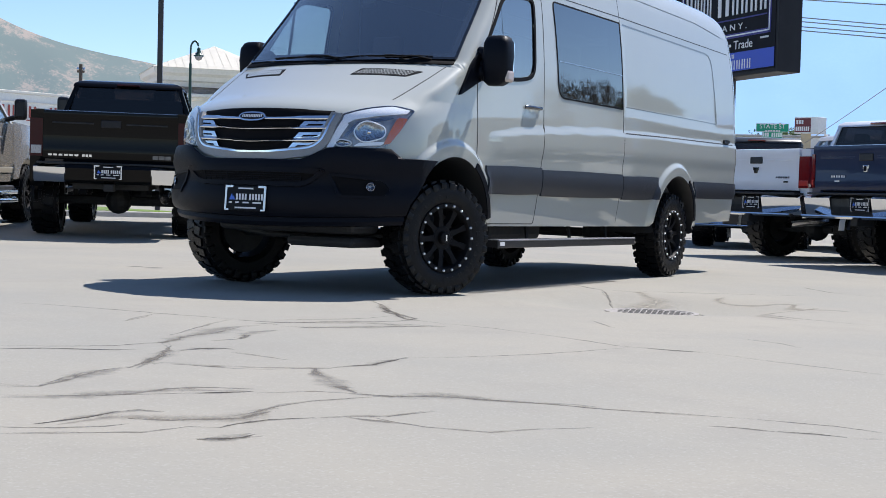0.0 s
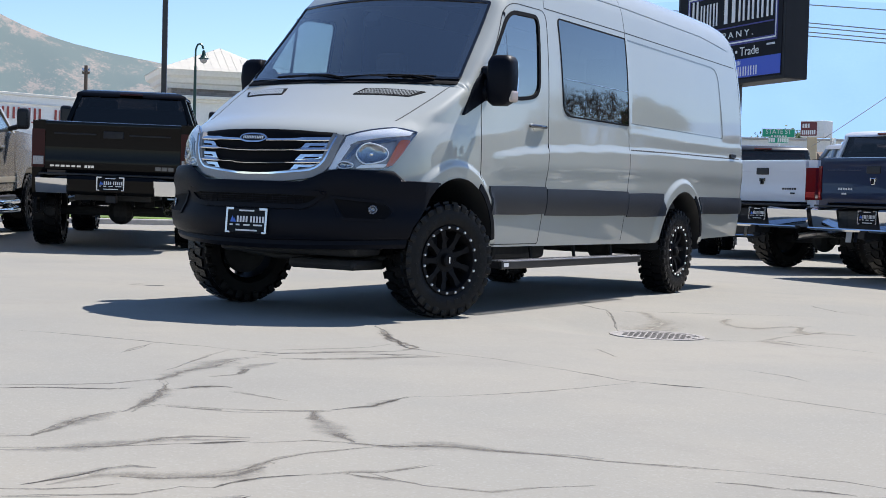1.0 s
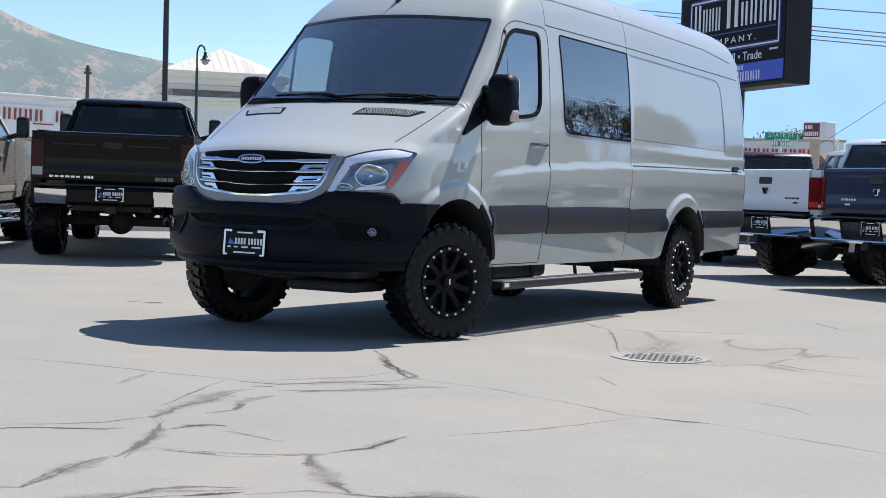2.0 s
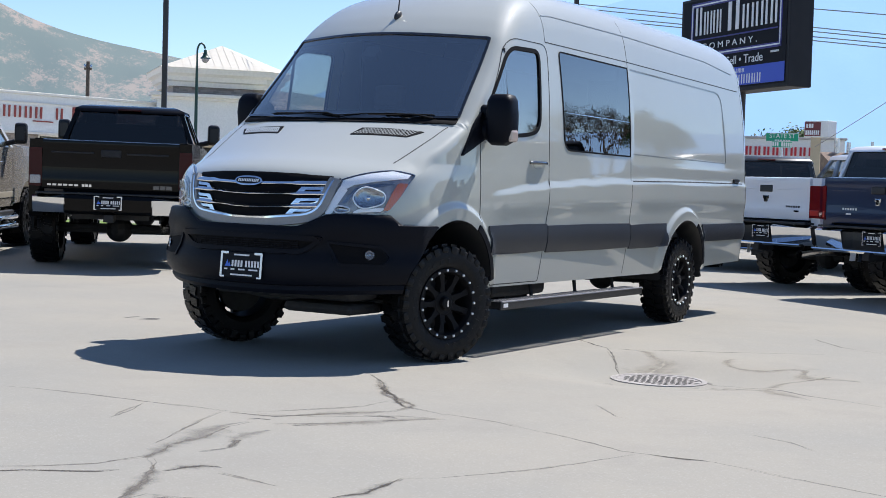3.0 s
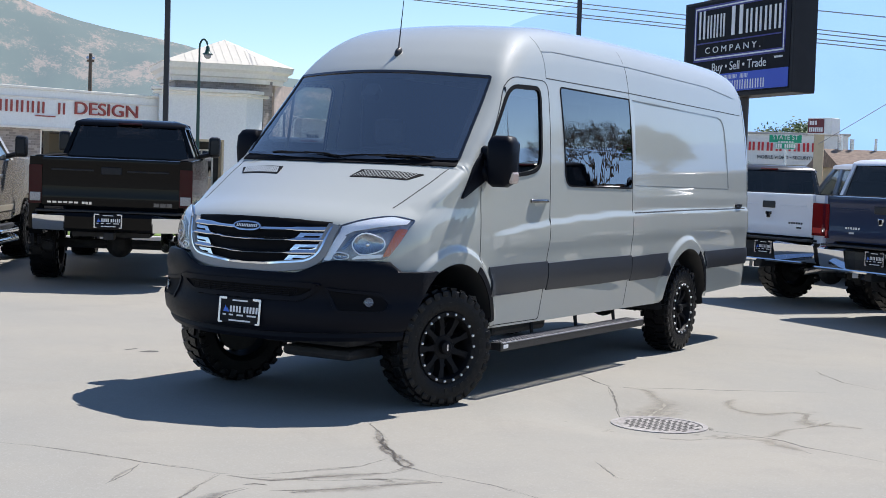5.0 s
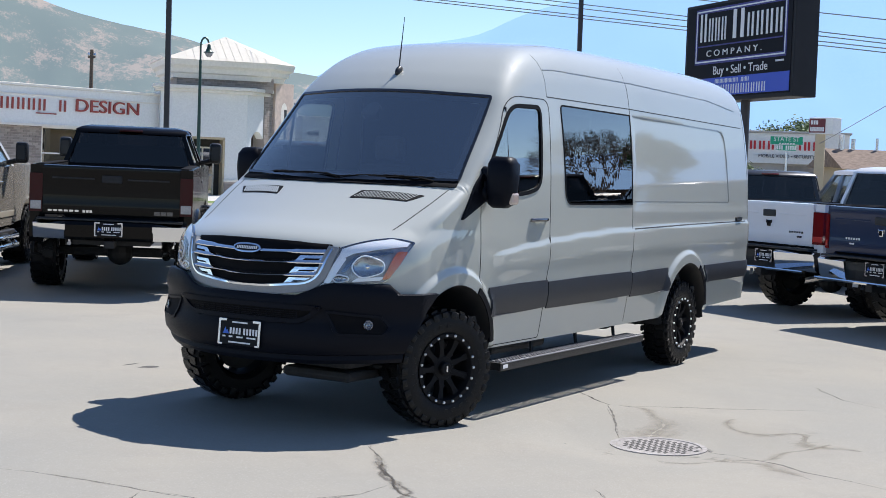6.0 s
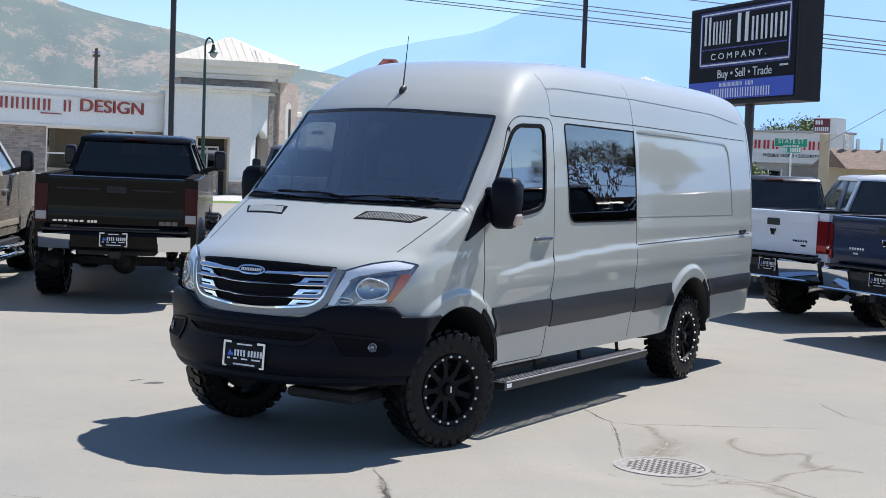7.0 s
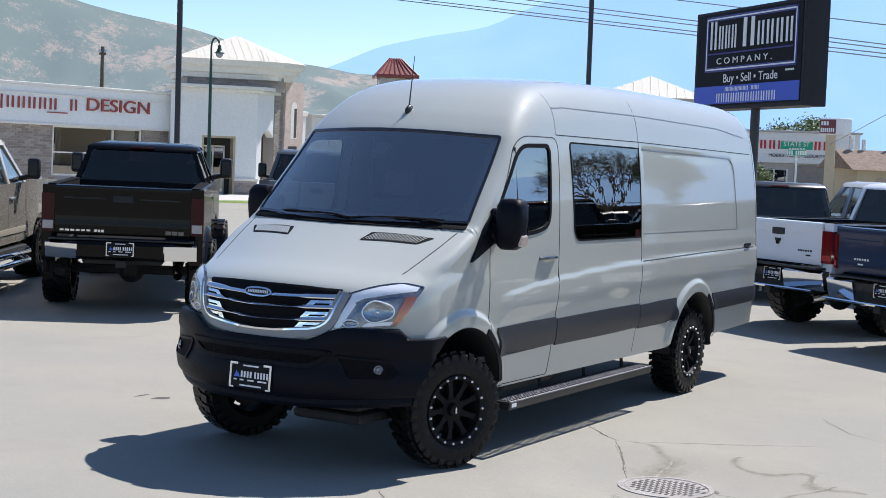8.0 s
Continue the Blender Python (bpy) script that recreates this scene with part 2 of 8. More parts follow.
def band(bm, poly, surf, width, lift=0.006, depth=0.02, closed=True, step=0.05):
    """A raised strip of a width along an outline (u, v) on a surface, inwards of it."""
    pts = [Vector(p) for p in poly]
    dense = []
    pairs = list(zip(pts, pts[1:] + pts[:1])) if closed else list(zip(pts, pts[1:]))
    for p, q in pairs:
        k = max(1, int((q - p).length / step))
        dense += [p.lerp(q, i / k) for i in range(k)]
    if not closed:
        dense.append(pts[-1])
    n = len(dense)
    area = sum(p.x * q.y - q.x * p.y for p, q in zip(dense, dense[1:] + dense[:1]))
    sign = 1 if area > 0 else -1
    rows = []
    for i, p in enumerate(dense):
        a = dense[i - 1] if closed or i else p
        b = dense[(i + 1) % n] if closed or i < n - 1 else p
        d = (b - a).normalized()
        inner = p + Vector((-d.y, d.x)) * width * sign
        rows.append([bm.verts.new(surf(p.x, p.y, lift - depth)), bm.verts.new(surf(p.x, p.y, lift)), bm.verts.new(surf(inner.x, inner.y, lift)), bm.verts.new(surf(inner.x, inner.y, lift - depth))])
    for i in range(n if closed else n - 1):
        q, w = rows[i], rows[(i + 1) % n]
        for k in range(3):
            bm.faces.new((q[k], q[k + 1], w[k + 1], w[k]))
    if not closed:
        bm.faces.new(rows[0])
        bm.faces.new(rows[-1][::-1])


# ---- the van's shape: y runs from its nose (minus) to its tail, x to its driver's side ----
HUB, BASE, REAR = 0.39, 4.325, 6.29
SIDE = [(0.40, 0.925), (0.55, 0.944), (0.72, 0.961), (0.92, 0.974), (1.06, 0.978), (1.22, 0.975), (1.36, 0.968), (1.50, 0.962), (1.65, 0.954), (1.80, 0.943), (2.00, 0.923), (2.20, 0.896), (2.40, 0.860), (2.60, 0.806), (2.80, 0.735)]
TOP = [(-0.96, 0.90), (-0.945, 1.05), (-0.925, 1.14), (-0.88, 1.215), (-0.78, 1.275), (-0.6, 1.345), (-0.35, 1.455), (-0.2, 1.526), (-0.11, 1.571), (-0.075, 1.587), (-0.0725, 1.588), (-0.07, 1.589), (-0.066, 1.604), (-0.064, 1.606), (-0.06, 1.608), (-0.03, 1.622), (0.05, 1.71), (0.2, 1.875), (0.54, 2.235), (0.60, 2.29), (0.75, 2.40), (1.0, 2.535), (1.3, 2.635), (1.7, 2.69), (2.1, 2.715), (3.0, 2.735), (4.5, 2.735), (5.6, 2.72), (5.92, 2.695), (6.12, 2.655), (6.22, 2.60), (6.29, 2.50)]
NOSE = [(0.35, -0.93), (0.6, -0.94), (0.9, -0.955), (1.05, -0.945), (1.14, -0.925), (1.215, -0.88), (1.3, -0.75)]
ARCH, HUBC = 0.53, 0.41


def lag(y):
    """How far the sides lag behind the middle of hood, windscreen and roof."""
    return table([(-0.95, 0.41), (-0.6, 0.36), (-0.1, 0.25), (0.6, 0.31), (1.3, 0.12), (2.0, 0.0)], y)


def top_z(x, y):
    b = lag(y - 0.12 * x * x)
    crown = table([(-0.9, 0.10), (-0.1, 0.04), (0.6, 0.03), (1.4, 0.06), (6.3, 0.06)], y)
    z = table(TOP, y - b * x * x) - crown * x * x
    return z


def side_w(y, z):
    w = table(SIDE, z)
    y0 = table(NOSE, z)
    q = (max(y - y0, 1e-5) / 0.5) ** (1 / 2.4)
    w = (w**-9 + q**-9) ** (-1 / 9)
    tail = max(REAR - 0.10 * max(0, z - 1.6) ** 2 - y, 1e-5)
    return w - 0.28 * (1 - math.sqrt(1 - max(0.0, 1 - tail / 0.28) ** 2))


def corner_r(y):
    return table([(-0.9, 0.04), (-0.5, 0.07), (-0.1, 0.05), (0.6, 0.07), (1.0, 0.16), (1.6, 0.25), (6.0, 0.26), (6.29, 0.2)], y)


def low_z(y):
    z = 0.47 if y > -0.4 else 0.55
    if y > 5.0:
        z = 0.50 + (y - 5.0) * 0.025
    for c in (0.0, BASE):
        if abs(y - c) < ARCH:
            z = max(z, HUBC + math.sqrt(ARCH**2 - (y - c) ** 2))
    return z


def edge_far(poly, u, v):
    """How far inside (plus) or outside (minus) an outline a place lies."""
    p = Vector((u, v))
    best = min((p - a - (b - a) * min(1, max(0, (p - a).dot(b - a) / max((b - a).length_squared, 1e-9)))).length for a, b in zip(poly, poly[1:] + poly[:1]))
    return best if inside(poly, u, v) else -best


def ease(t):
    t = min(1, max(0, t))
    return t * t * (3 - 2 * t)


PANEL = rounded([(3.05, 1.475), (5.46, 1.475), (5.36, 2.185), (3.05, 2.215)], [0.02, 0.05, 0.16, 0.02])
CREASE = [(0.40, 1.10), (0.48, 1.117), (1.33, 1.194), (2.83, 1.262), (5.57, 1.30), (6.4, 1.305)]
WAIST = [(0.40, 1.02), (1.33, 1.06), (2.83, 1.10), (6.4, 1.13)]


def relief(y, z):
    """Pressed relief of the side: rear panel, waist creases and wheel-arch flares."""
    d = 0.0
    if 2.95 < y < 5.55 and 1.4 < z < 2.3:
        d -= 0.003 * ease((edge_far(PANEL, y, z) + 0.006) / 0.024)
    if y > 0.45:
        d += 0.012 * ease((table(CREASE, y) - z) / 0.02 + 0.5) * ease((z - table(WAIST, y) + 0.12) / 0.14) * ease((y - 0.45) / 0.3)
    if y > 3.03:
        # ledge under the rear panel
        d += 0.004 * ease((1.435 - z) / 0.016 + 0.5) * ease((z - 1.30) / 0.10)
    for c in (0.0, BASE):
        r = math.hypot(y - c, z - HUBC)
        if r < 0.75 and z > 0.5:
            d += 0.03 * ease((0.655 - r) / 0.05)
    return d


def section(y, n_side=74, n_corner=8, n_top=16):
    """Half a cross-section from the sill up to the middle of the roof."""
    xc = side_w(y, 1.2)
    for _ in range(40):
        xc = 0.5 * xc + 0.5 * side_w(y, top_z(xc, y))
    zc = top_z(xc, y)
    zb = min(low_z(y), zc - 0.02)
    r = min(corner_r(y), xc * 0.6, (zc - zb) * 0.5)
    zs = [zb + (zc - r - zb) * i / n_side for i in range(n_side)]
    if y > 0.2 and zc - r > 1.3:
        n_low = 18
        zs = [zb + (1.08 - zb) * i / n_low for i in range(n_low)] + [1.08 + (zc - r - 1.08) * i / (n_side - n_low) for i in range(n_side - n_low)]
    pts = [Vector((side_w(y, z), z)) for z in zs]
    a = Vector((side_w(y, zc - r), zc - r))
    c = Vector((xc, zc))
    b = Vector((xc - r, top_z(xc - r, y)))
    for i in range(n_corner + 1):
        t = i / n_corner
        pts.append(a * (1 - t) ** 2 + c * 2 * t * (1 - t) + b * t * t)
    if y > -0.6:
        pts = [Vector((p.x + relief(y, p.y), p.y)) if k < n_side else p for k, p in enumerate(pts)]
    for i in range(1, n_top + 1):
        x = (xc - r) * (1 - i / n_top)
        pts.append(Vector((x, top_z(x, y))))
    return pts


def stations():
    ys = [-0.953 + 0.5 * (i / 26) ** 2 for i in range(27)]
    ys += [-0.44 + 0.02 * i for i in range(71)] + [-0.10 + 0.006 * i for i in range(46)]
    ys += [1.0 + 0.02 * i for i in range(249)] + [REAR - 0.3 * (1 - i / 18) ** 2 for i in range(19)]
    for c in (0.0, BASE):
        ys += [c - ARCH * math.cos(math.pi * i / 40) for i in range(41)] + [c - ARCH - 0.001, c + ARCH + 0.001]
    ys = sorted(ys)
    out = [ys[0]]
    for y in ys[1:]:
        if y - out[-1] > 0.0009:
            out.append(y)
    return out


def inside(poly, u, v):
    s = spans(poly, v) if min(p[1] for p in poly) < v < max(p[1] for p in poly) else None
    return bool(s) and s[0] < u < s[1]


SCREEN = rounded([(-0.875, 1.606), (0, 1.588), (0.875, 1.606), (0.80, 2.215), (0, 2.247), (-0.80, 2.215)], [0.03, 0.6, 0.03, 0.025, 0.6, 0.025])
FRONT_WINDOW = rounded([(0.27, 1.52), (0.95, 1.52), (1.265, 1.58), (1.305, 2.19), (0.80, 2.175)], [0.03, 0.3, 0.12, 0.09, 0.14])
SIDE_WINDOW = rounded([(1.675, 1.465), (2.99, 1.465), (2.99, 2.21), (1.635, 2.215)], [0.12, 0.01, 0.01, 0.05])
DOOR = rounded([(0.33, 0.485), (1.35, 0.485), (1.41, 1.25), (1.44, 2.24), (0.80, 2.235), (0.33, 1.56)], [0.03, 0.03, 0.3, 0.1, 0.16, 0.1])


def shell(holes=True):
    bm = bmesh.new()
    rings = []
    for y in stations():
        half = section(y)
        full = [(p.x, p.y) for p in half] + [(-p.x, p.y) for p in half[-2::-1]]
        rings.append([bm.verts.new((x, y, z)) for x, z in full])
    for q, w in zip(rings, rings[1:]):
        for k in range(len(q) - 1):
            c = (q[k].co + q[k + 1].co + w[k].co + w[k + 1].co) / 4
            if holes:
                if -0.3 < c.y < 1.0 and c.z > top_z(c.x, c.y) - 0.03 and edge_far(SCREEN, c.x, c.z) > 0.03:
                    continue
                if abs(c.x) > 0.7 and 1.4 < c.z < 2.3 and c.y < 3.1 and (edge_far(FRONT_WINDOW, c.y, c.z) > 0.022 or (c.x > 0 and edge_far(SIDE_WINDOW, c.y, c.z) > 0.02)):
                    continue
            bm.faces.new((q[k], q[k + 1], w[k + 1], w[k]))
    bm.faces.new(rings[-1])
    bm.faces.new(rings[0])
    return bm


_whole = shell(False)
bmesh.ops.recalc_face_normals(_whole, faces=_whole.faces)
_whole.normal_update()
TREE = BVHTree.FromBMesh(_whole)
_whole.free()


def cast(origin, way, lift):
    place, normal, _, _ = TREE.ray_cast(Vector(origin), Vector(way))
    if place is None:
        place, normal = TREE.find_nearest(Vector(origin) + Vector(way) * 3.0)[:2]
    if normal.dot(Vector(way)) > 0:
        normal = -normal
    return place + normal * lift


def on_side(y, z, lift=0.0):
    return cast((4, y, z), (-1, 0, 0), lift)


def on_far_side(y, z, lift=0.0):
    return cast((-4, y, z), (1, 0, 0), lift)


def on_front(x, z, lift=0.0):
    if z > 1.36:
        return cast((x, -4, z), (0, 1, 0), lift)
    # on the nose parts stand off along its smooth plan curve
    n = Vector((math.copysign(1.2 * abs(x) ** 1.4, x), -1, 0.1 + 0.6 * ease((z - 1.05) / 0.25))).normalized()
    # a ray that slips through a seam would land far back: take the foremost of three
    place = min((cast((x + e, -4, z + e), (0, 1, 0), 0.0) for e in (0.0, 0.002, -0.002)), key=lambda p: p.y)
    return place + n * lift


def on_hood(x, y, lift=0.0):
    return cast((x, y, 5), (0, 0, -1), lift)


def mirrored(poly):
    return [Vector((-p[0], p[1])) for p in poly]


def sheet(name, poly, surf, mat, parent, lift=0.004, depth=0.02, rows=16, cols=16, label=""):
    bm = bmesh.new()
    patch(bm, [Vector(p) for p in poly], surf, rows, cols, lift, depth)
    return part(name, bm, mat, parent, label, smooth=50)


def strip(name, poly, surf, width, mat, parent, lift=0.002, depth=0.01, closed=True, label="", step=0.04):
    bm = bmesh.new()
    band(bm, poly, surf, width, lift, depth, closed, step)
    return part(name, bm, mat, parent, label, smooth=50)


def bars(bm, rows, surf):
    """Plain bars: (x0, x1, z0, z1) sheets on a surface surf(x, z) -> place."""
    for x0, x1, z0, z1 in rows:
        bm.faces.new([bm.verts.new(surf(x, z)) for x, z in ((x0, z0), (x1, z0), (x1, z1), (x0, z1))])


def wheel_parts(parent, radius, width, rim_r, style="spoke", bolts=19, lugs=30):
    """Tyre, rim and bolts of a wheel whose outer face looks along +x, its hub at the origin."""
    h = width / 2
    bm = bmesh.new()
    lathe(bm, [(-h * 0.75, rim_r), (-h, rim_r + 0.03), (-h * 1.02, radius - 0.07), (-h * 0.9, radius - 0.025), (-h * 0.7, radius - 0.014), (h * 0.7, radius - 0.014), (h * 0.9, radius - 0.025), (h * 1.02, radius - 0.07), (h * 1.0, rim_r + 0.03), (h * 0.86, rim_r + 0.006), (h * 0.75, rim_r)], 48)
    part("tyre", bm, M_RUBBER, parent, "black mud-terrain tyre", smooth=35)
    bm = bmesh.new()
    for k in range(lugs):
        for side in (-1, 1):
            a = (k + (0.5 if side > 0 else 0)) * math.tau / lugs
            m = Matrix.Rotation(a, 4, "X")
            w = math.pi * radius / lugs * 0.72
            box(bm, side * h * 0.42 - h * 0.30, side * h * 0.42 + h * 0.32, -w, w, radius - 0.03, radius, 0, m @ Matrix.Rotation(side * 0.18, 4, "Z"))
            # shoulder lug that wraps on to the side wall
            long = 0.055 if k % 2 else 0.035
            box(bm, side * h * 0.98 - 0.022, side * h * 0.98 + 0.003, -w * 0.8, w * 0.8, radius - 0.02 - long, radius - 0.017, 0.004, m)
        a = (k + 0.25) * math.tau / lugs
        box(bm, -h * 0.1, h * 0.1, -w * 0.8, w * 0.8, radius - 0.03, radius, 0, Matrix.Rotation(a, 4, "X") @ Matrix.Rotation(0.5, 4, "Z"))
    # raised block lettering on the side wall
    for k in range(26):
        if k % 13 < 9:
            m = Matrix.Rotation(k * math.tau / 26, 4, "X")
            box(bm, h * 1.0 - 0.004, h * 1.0 + 0.003, -0.016, 0.016, rim_r + 0.045, rim_r + 0.075, 0, m)
    tagged(part("tread", bm, M_TREAD, parent, "chunky black tread lugs", smooth=35), kind="stuff")
    bm = bmesh.new()
    f = h * 0.80
    lathe(bm, [(-h * 0.8, rim_r * 0.97), (f - 0.07, rim_r * 0.86), (f - 0.03, rim_r * 0.90), (f + 0.012, rim_r * 0.91), (f + 0.022, rim_r * 0.94), (f + 0.022, rim_r * 1.05), (f + 0.008, rim_r * 1.07), (f - 0.02, rim_r * 1.04)], 48)
    n = 9
    for k in range(n):
        m = Matrix.Rotation((k + 0.3) * math.tau / n, 4, "X")
        pts = [(f - 0.022, -rim_r * 0.13, rim_r * 0.3), (f - 0.022, rim_r * 0.13, rim_r * 0.3), (f - 0.006, rim_r * 0.085, rim_r * 0.62), (f - 0.004, rim_r * 0.13, rim_r * 0.93), (f - 0.004, -rim_r * 0.13, rim_r * 0.93), (f - 0.006, -rim_r * 0.085, rim_r * 0.62)]
        top = [bm.verts.new(m @ Vector((p[0], p[1] * 0.8, p[2]))) for p in pts]
        low = [bm.verts.new(m @ Vector((p[0] - 0.05, p[1] * 1.1, p[2]))) for p in pts]
        bm.faces.new(top)
        for j in range(6):
            bm.faces.new((top[j], top[(j + 1) % 6], low[(j + 1) % 6], low[j]))
    rings = lathe(bm, [(f - 0.10, rim_r * 0.40), (f - 0.025, rim_r * 0.38), (f - 0.016, rim_r * 0.34), (f - 0.016, 0.045), (f + 0.012, 0.042), (f + 0.018, 0.034)], 24)
    bm.faces.new(rings[-1])
    part("rim", bm, M_RIM, parent, "satin black nine-spoke alloy rim", smooth=35)
    bm = bmesh.new()
    rings = lathe(bm, [(-h * 0.5, rim_r * 0.8), (f - 0.12, rim_r * 0.8)], 32)
    bm.faces.new(rings[-1])
    bm.faces.new(rings[0][::-1])
    part("brake_drum", bm, M_FRAME, parent)
    bm = bmesh.new()
    box(bm, f + 0.016, f + 0.022, -0.006, 0.006, -0.02, 0.02)
    part("hub_badge", bm, M_STEEL, parent)
    proto = None
    for k in range(bolts):
        a = k * math.tau / bolts
        if proto is None:
            bm = bmesh.new()
            r = lathe(bm, [(0, 0.0095), (0.008, 0.0095), (0.012, 0.006)], 6)
            bm.faces.new(r[-1])
            proto = part("bolt", bm, M_BRIGHTBOLT, parent)
        ob = proto if k == 0 else new("bolt", proto.data)
        ob.parent = parent
        ob.location = (f + 0.022, math.cos(a) * rim_r * 0.995, math.sin(a) * rim_r * 0.995)


def copy_part(ob, m, parent):
    """A copy of a part and its own pieces under a parent, sharing the meshes."""
    c = new(ob.name, ob.data)
    c.parent, c.matrix_basis = parent, m
    for key in ("label", "kind"):
        if key in ob:
            c[key] = ob[key]
    for o in ob.children:
        copy_part(o, o.matrix_basis.copy(), c)
    return c


def plate(parent, m, w=0.31, h=0.16, name="dealer_plate"):
    """A dark dealer plate in a bright frame, with a blue peak mark and plain bars for its writing. It looks along -y."""
    bm = bmesh.new()
    box(bm, -w / 2, w / 2, 0, 0.012, -h / 2, h / 2, 0.003)
    p = part(name, bm, M_PLATE, parent, "black dealer plate with white bars in a silver frame")
    p.matrix_basis = m
    for s in (-1, 1):
        bm = bmesh.new()
        box(bm, s * w / 2 - 0.008, s * w / 2 + 0.008, -0.006, 0.004, -h / 2, h / 2, 0.002)
        box(bm, s * w * 0.42 - 0.03, s * w * 0.42 + 0.03, -0.0065, 0.0035, h / 2 - 0.014, h / 2 + 0.003, 0.002)
        box(bm, s * w * 0.46 - 0.016, s * w * 0.46 + 0.016, -0.0065, 0.0035, -h / 2 - 0.003, -h / 2 + 0.01, 0.002)
        part("plate_frame", bm, M_STEEL, p, "silver end of the plate frame")
    bm = bmesh.new()
    on = lambda x, z: Vector((x, -0.003, z))
    letters = [(-0.075 + 0.0235 * i + (0.012 if i > 3 else 0), -0.075 + 0.0235 * i + 0.015 + (0.012 if i > 3 else 0), -0.012, 0.028) for i in range(9)]
    bars(bm, [(a * w / 0.31, b * w / 0.31, c, d) for a, b, c, d in letters], on)
    bars(bm, [(-0.13, -0.105, -0.034, -0.024), (-0.08, -0.05, -0.034, -0.024), (-0.02, 0.03, -0.034, -0.024), (0.06, 0.13, -0.034, -0.024), (-0.08, 0.09, -0.068, -0.058), (-0.06, 0.06, 0.058, 0.068)], on)
    tagged(part("lettering_bars", bm, M_WHITE, p), kind="stuff")
    bm = bmesh.new()
    for a, b, t in ((-0.128, -0.092, 0.03), (-0.108, -0.08, 0.016)):
        bm.faces.new([bm.verts.new(on(x, z)) for x, z in ((a, -0.012), (b, -0.012), ((a + b) / 2, t))])
    part("peak_mark", bm, M_BLUEMARK, p)
    return p


def van():
    v = thing("van", "grey high-roof lifted cargo van, charcoal trim, on the lot", "van")
    part("body", shell(), M_PAINT, v, smooth=40)

    # windscreen with its dark border, wipers and mirror base
    w = sheet("windscreen", SCREEN, on_front, M_GLASS, v, 0.010, 0.0, 30, 34, "dark tinted windscreen")
    strip("screen_border", SCREEN, on_front, 0.017, M_GLOSSBLACK, w, 0.016, 0.03, step=0.02)
    strip("frit_band", SCREEN, on_front, 0.058, M_GRILLE, w, 0.006, 0.003, step=0.02)
    bm = bmesh.new()
    patch(bm, rounded([(-0.07, 2.06), (0.07, 2.06), (0.05, 2.15), (-0.05, 2.15)], 0.03), on_front, 6, 8, -0.006, 0.05)
    part("sensor_cover", bm, M_BLACK, w)
    for x0, x1 in ((-0.55, 0.08), (0.08, 0.72)):
        wip = new("wiper")
        wip.parent = v
        bm = bmesh.new()
        tube(bm, [on_front(x0 + (x1 - x0) * t, 1.604 + 0.024 * abs(x0 + (x1 - x0) * t) + 0.03 * t * (1 - t), 0.020) for t in (0, 0.25, 0.5, 0.75, 1)], 0.004, 6)
        part("blade", bm, M_GRILLE, wip)
        bm = bmesh.new()
        tube(bm, [on_front(x1, 1.602, 0.010), on_front(x1 - 0.1, 1.607, 0.028), on_front((x0 + x1) / 2, 1.618, 0.026)], [0.010, 0.006, 0.004], 6)
        part("arm", bm, M_GRILLE, wip)
    # cowl strip under the glass
    sheet("cowl", rounded([(-0.875, 1.572), (0, 1.580), (0.875, 1.572), (0.868, 1.612), (0, 1.598), (-0.868, 1.612)], [0.01, 0.5, 0.01, 0.01, 0.5, 0.01]), on_front, M_GRILLE, v, 0.008, 0.012, 8, 60, "black cowl strip")

    # bonnet shut lines and air vents
    for s in (-1, 1):
        line = [(s * 0.755, -0.45), (s * 0.788, -0.276), (s * 0.825, -0.08), (s * 0.846, 0.085)]
        strip("bonnet_gap", line, on_hood, 0.006, M_SEAM, v, 0.0015, 0.01, False)
        vent = sheet("bonnet_vent", rounded([(s * 0.29, -0.267), (s * 0.67, -0.158), (s * 0.745, -0.048), (s * 0.32, -0.153)], 0.012), on_hood, M_GRILLE, v, 0.003, 0.01, 10, 14, "black slatted air vent")
        for k in range(19):
            x = 0.313 + 0.345 * k / 18
            y0 = -0.265 + (x - 0.295) / 0.37 * 0.107
            e = 0.0036 if s > 0 else 0.0072
            bm = bmesh.new()
            bm.faces.new([bm.verts.new(on_hood(s * (x + a), y0 + c, 0.0048)) for a, c in ((-e, 0.012), (e, 0.014), (0.045 + e, 0.102), (0.045 - e, 0.100))])
            part("slat", bm, M_PAINT, vent)

    # grille: body-coloured surround with its shade painted in, chrome frame, dark backing, four bars and an oval mark
    grille = sheet("grille", rounded([(-0.53, 1.20), (0, 1.213), (0.53, 1.20), (0.46, 0.945), (0, 0.895), (-0.46, 0.945)], [0.03, 0.3, 0.03, 0.10, 0.3, 0.10]), on_front, M_GRILLE, v, 0.004, 0.02, 14, 26, "black grille with chrome bars")
    strip("surround", rounded([(-0.575, 1.175), (-0.51, 0.912), (0, 0.840), (0.51, 0.912), (0.575, 1.175)], [0.01, 0.13, 0.3, 0.13, 0.01]), on_front, 0.066, M_SURROUND, grille, 0.034, 0.10, False)
    strip("chrome_frame", rounded([(-0.54, 1.165), (-0.474, 0.950), (0, 0.897), (0.474, 0.950), (0.54, 1.165)], [0.01, 0.1, 0.3, 0.1, 0.01]), on_front, 0.012, M_CHROME, grille, 0.040, 0.05, False)
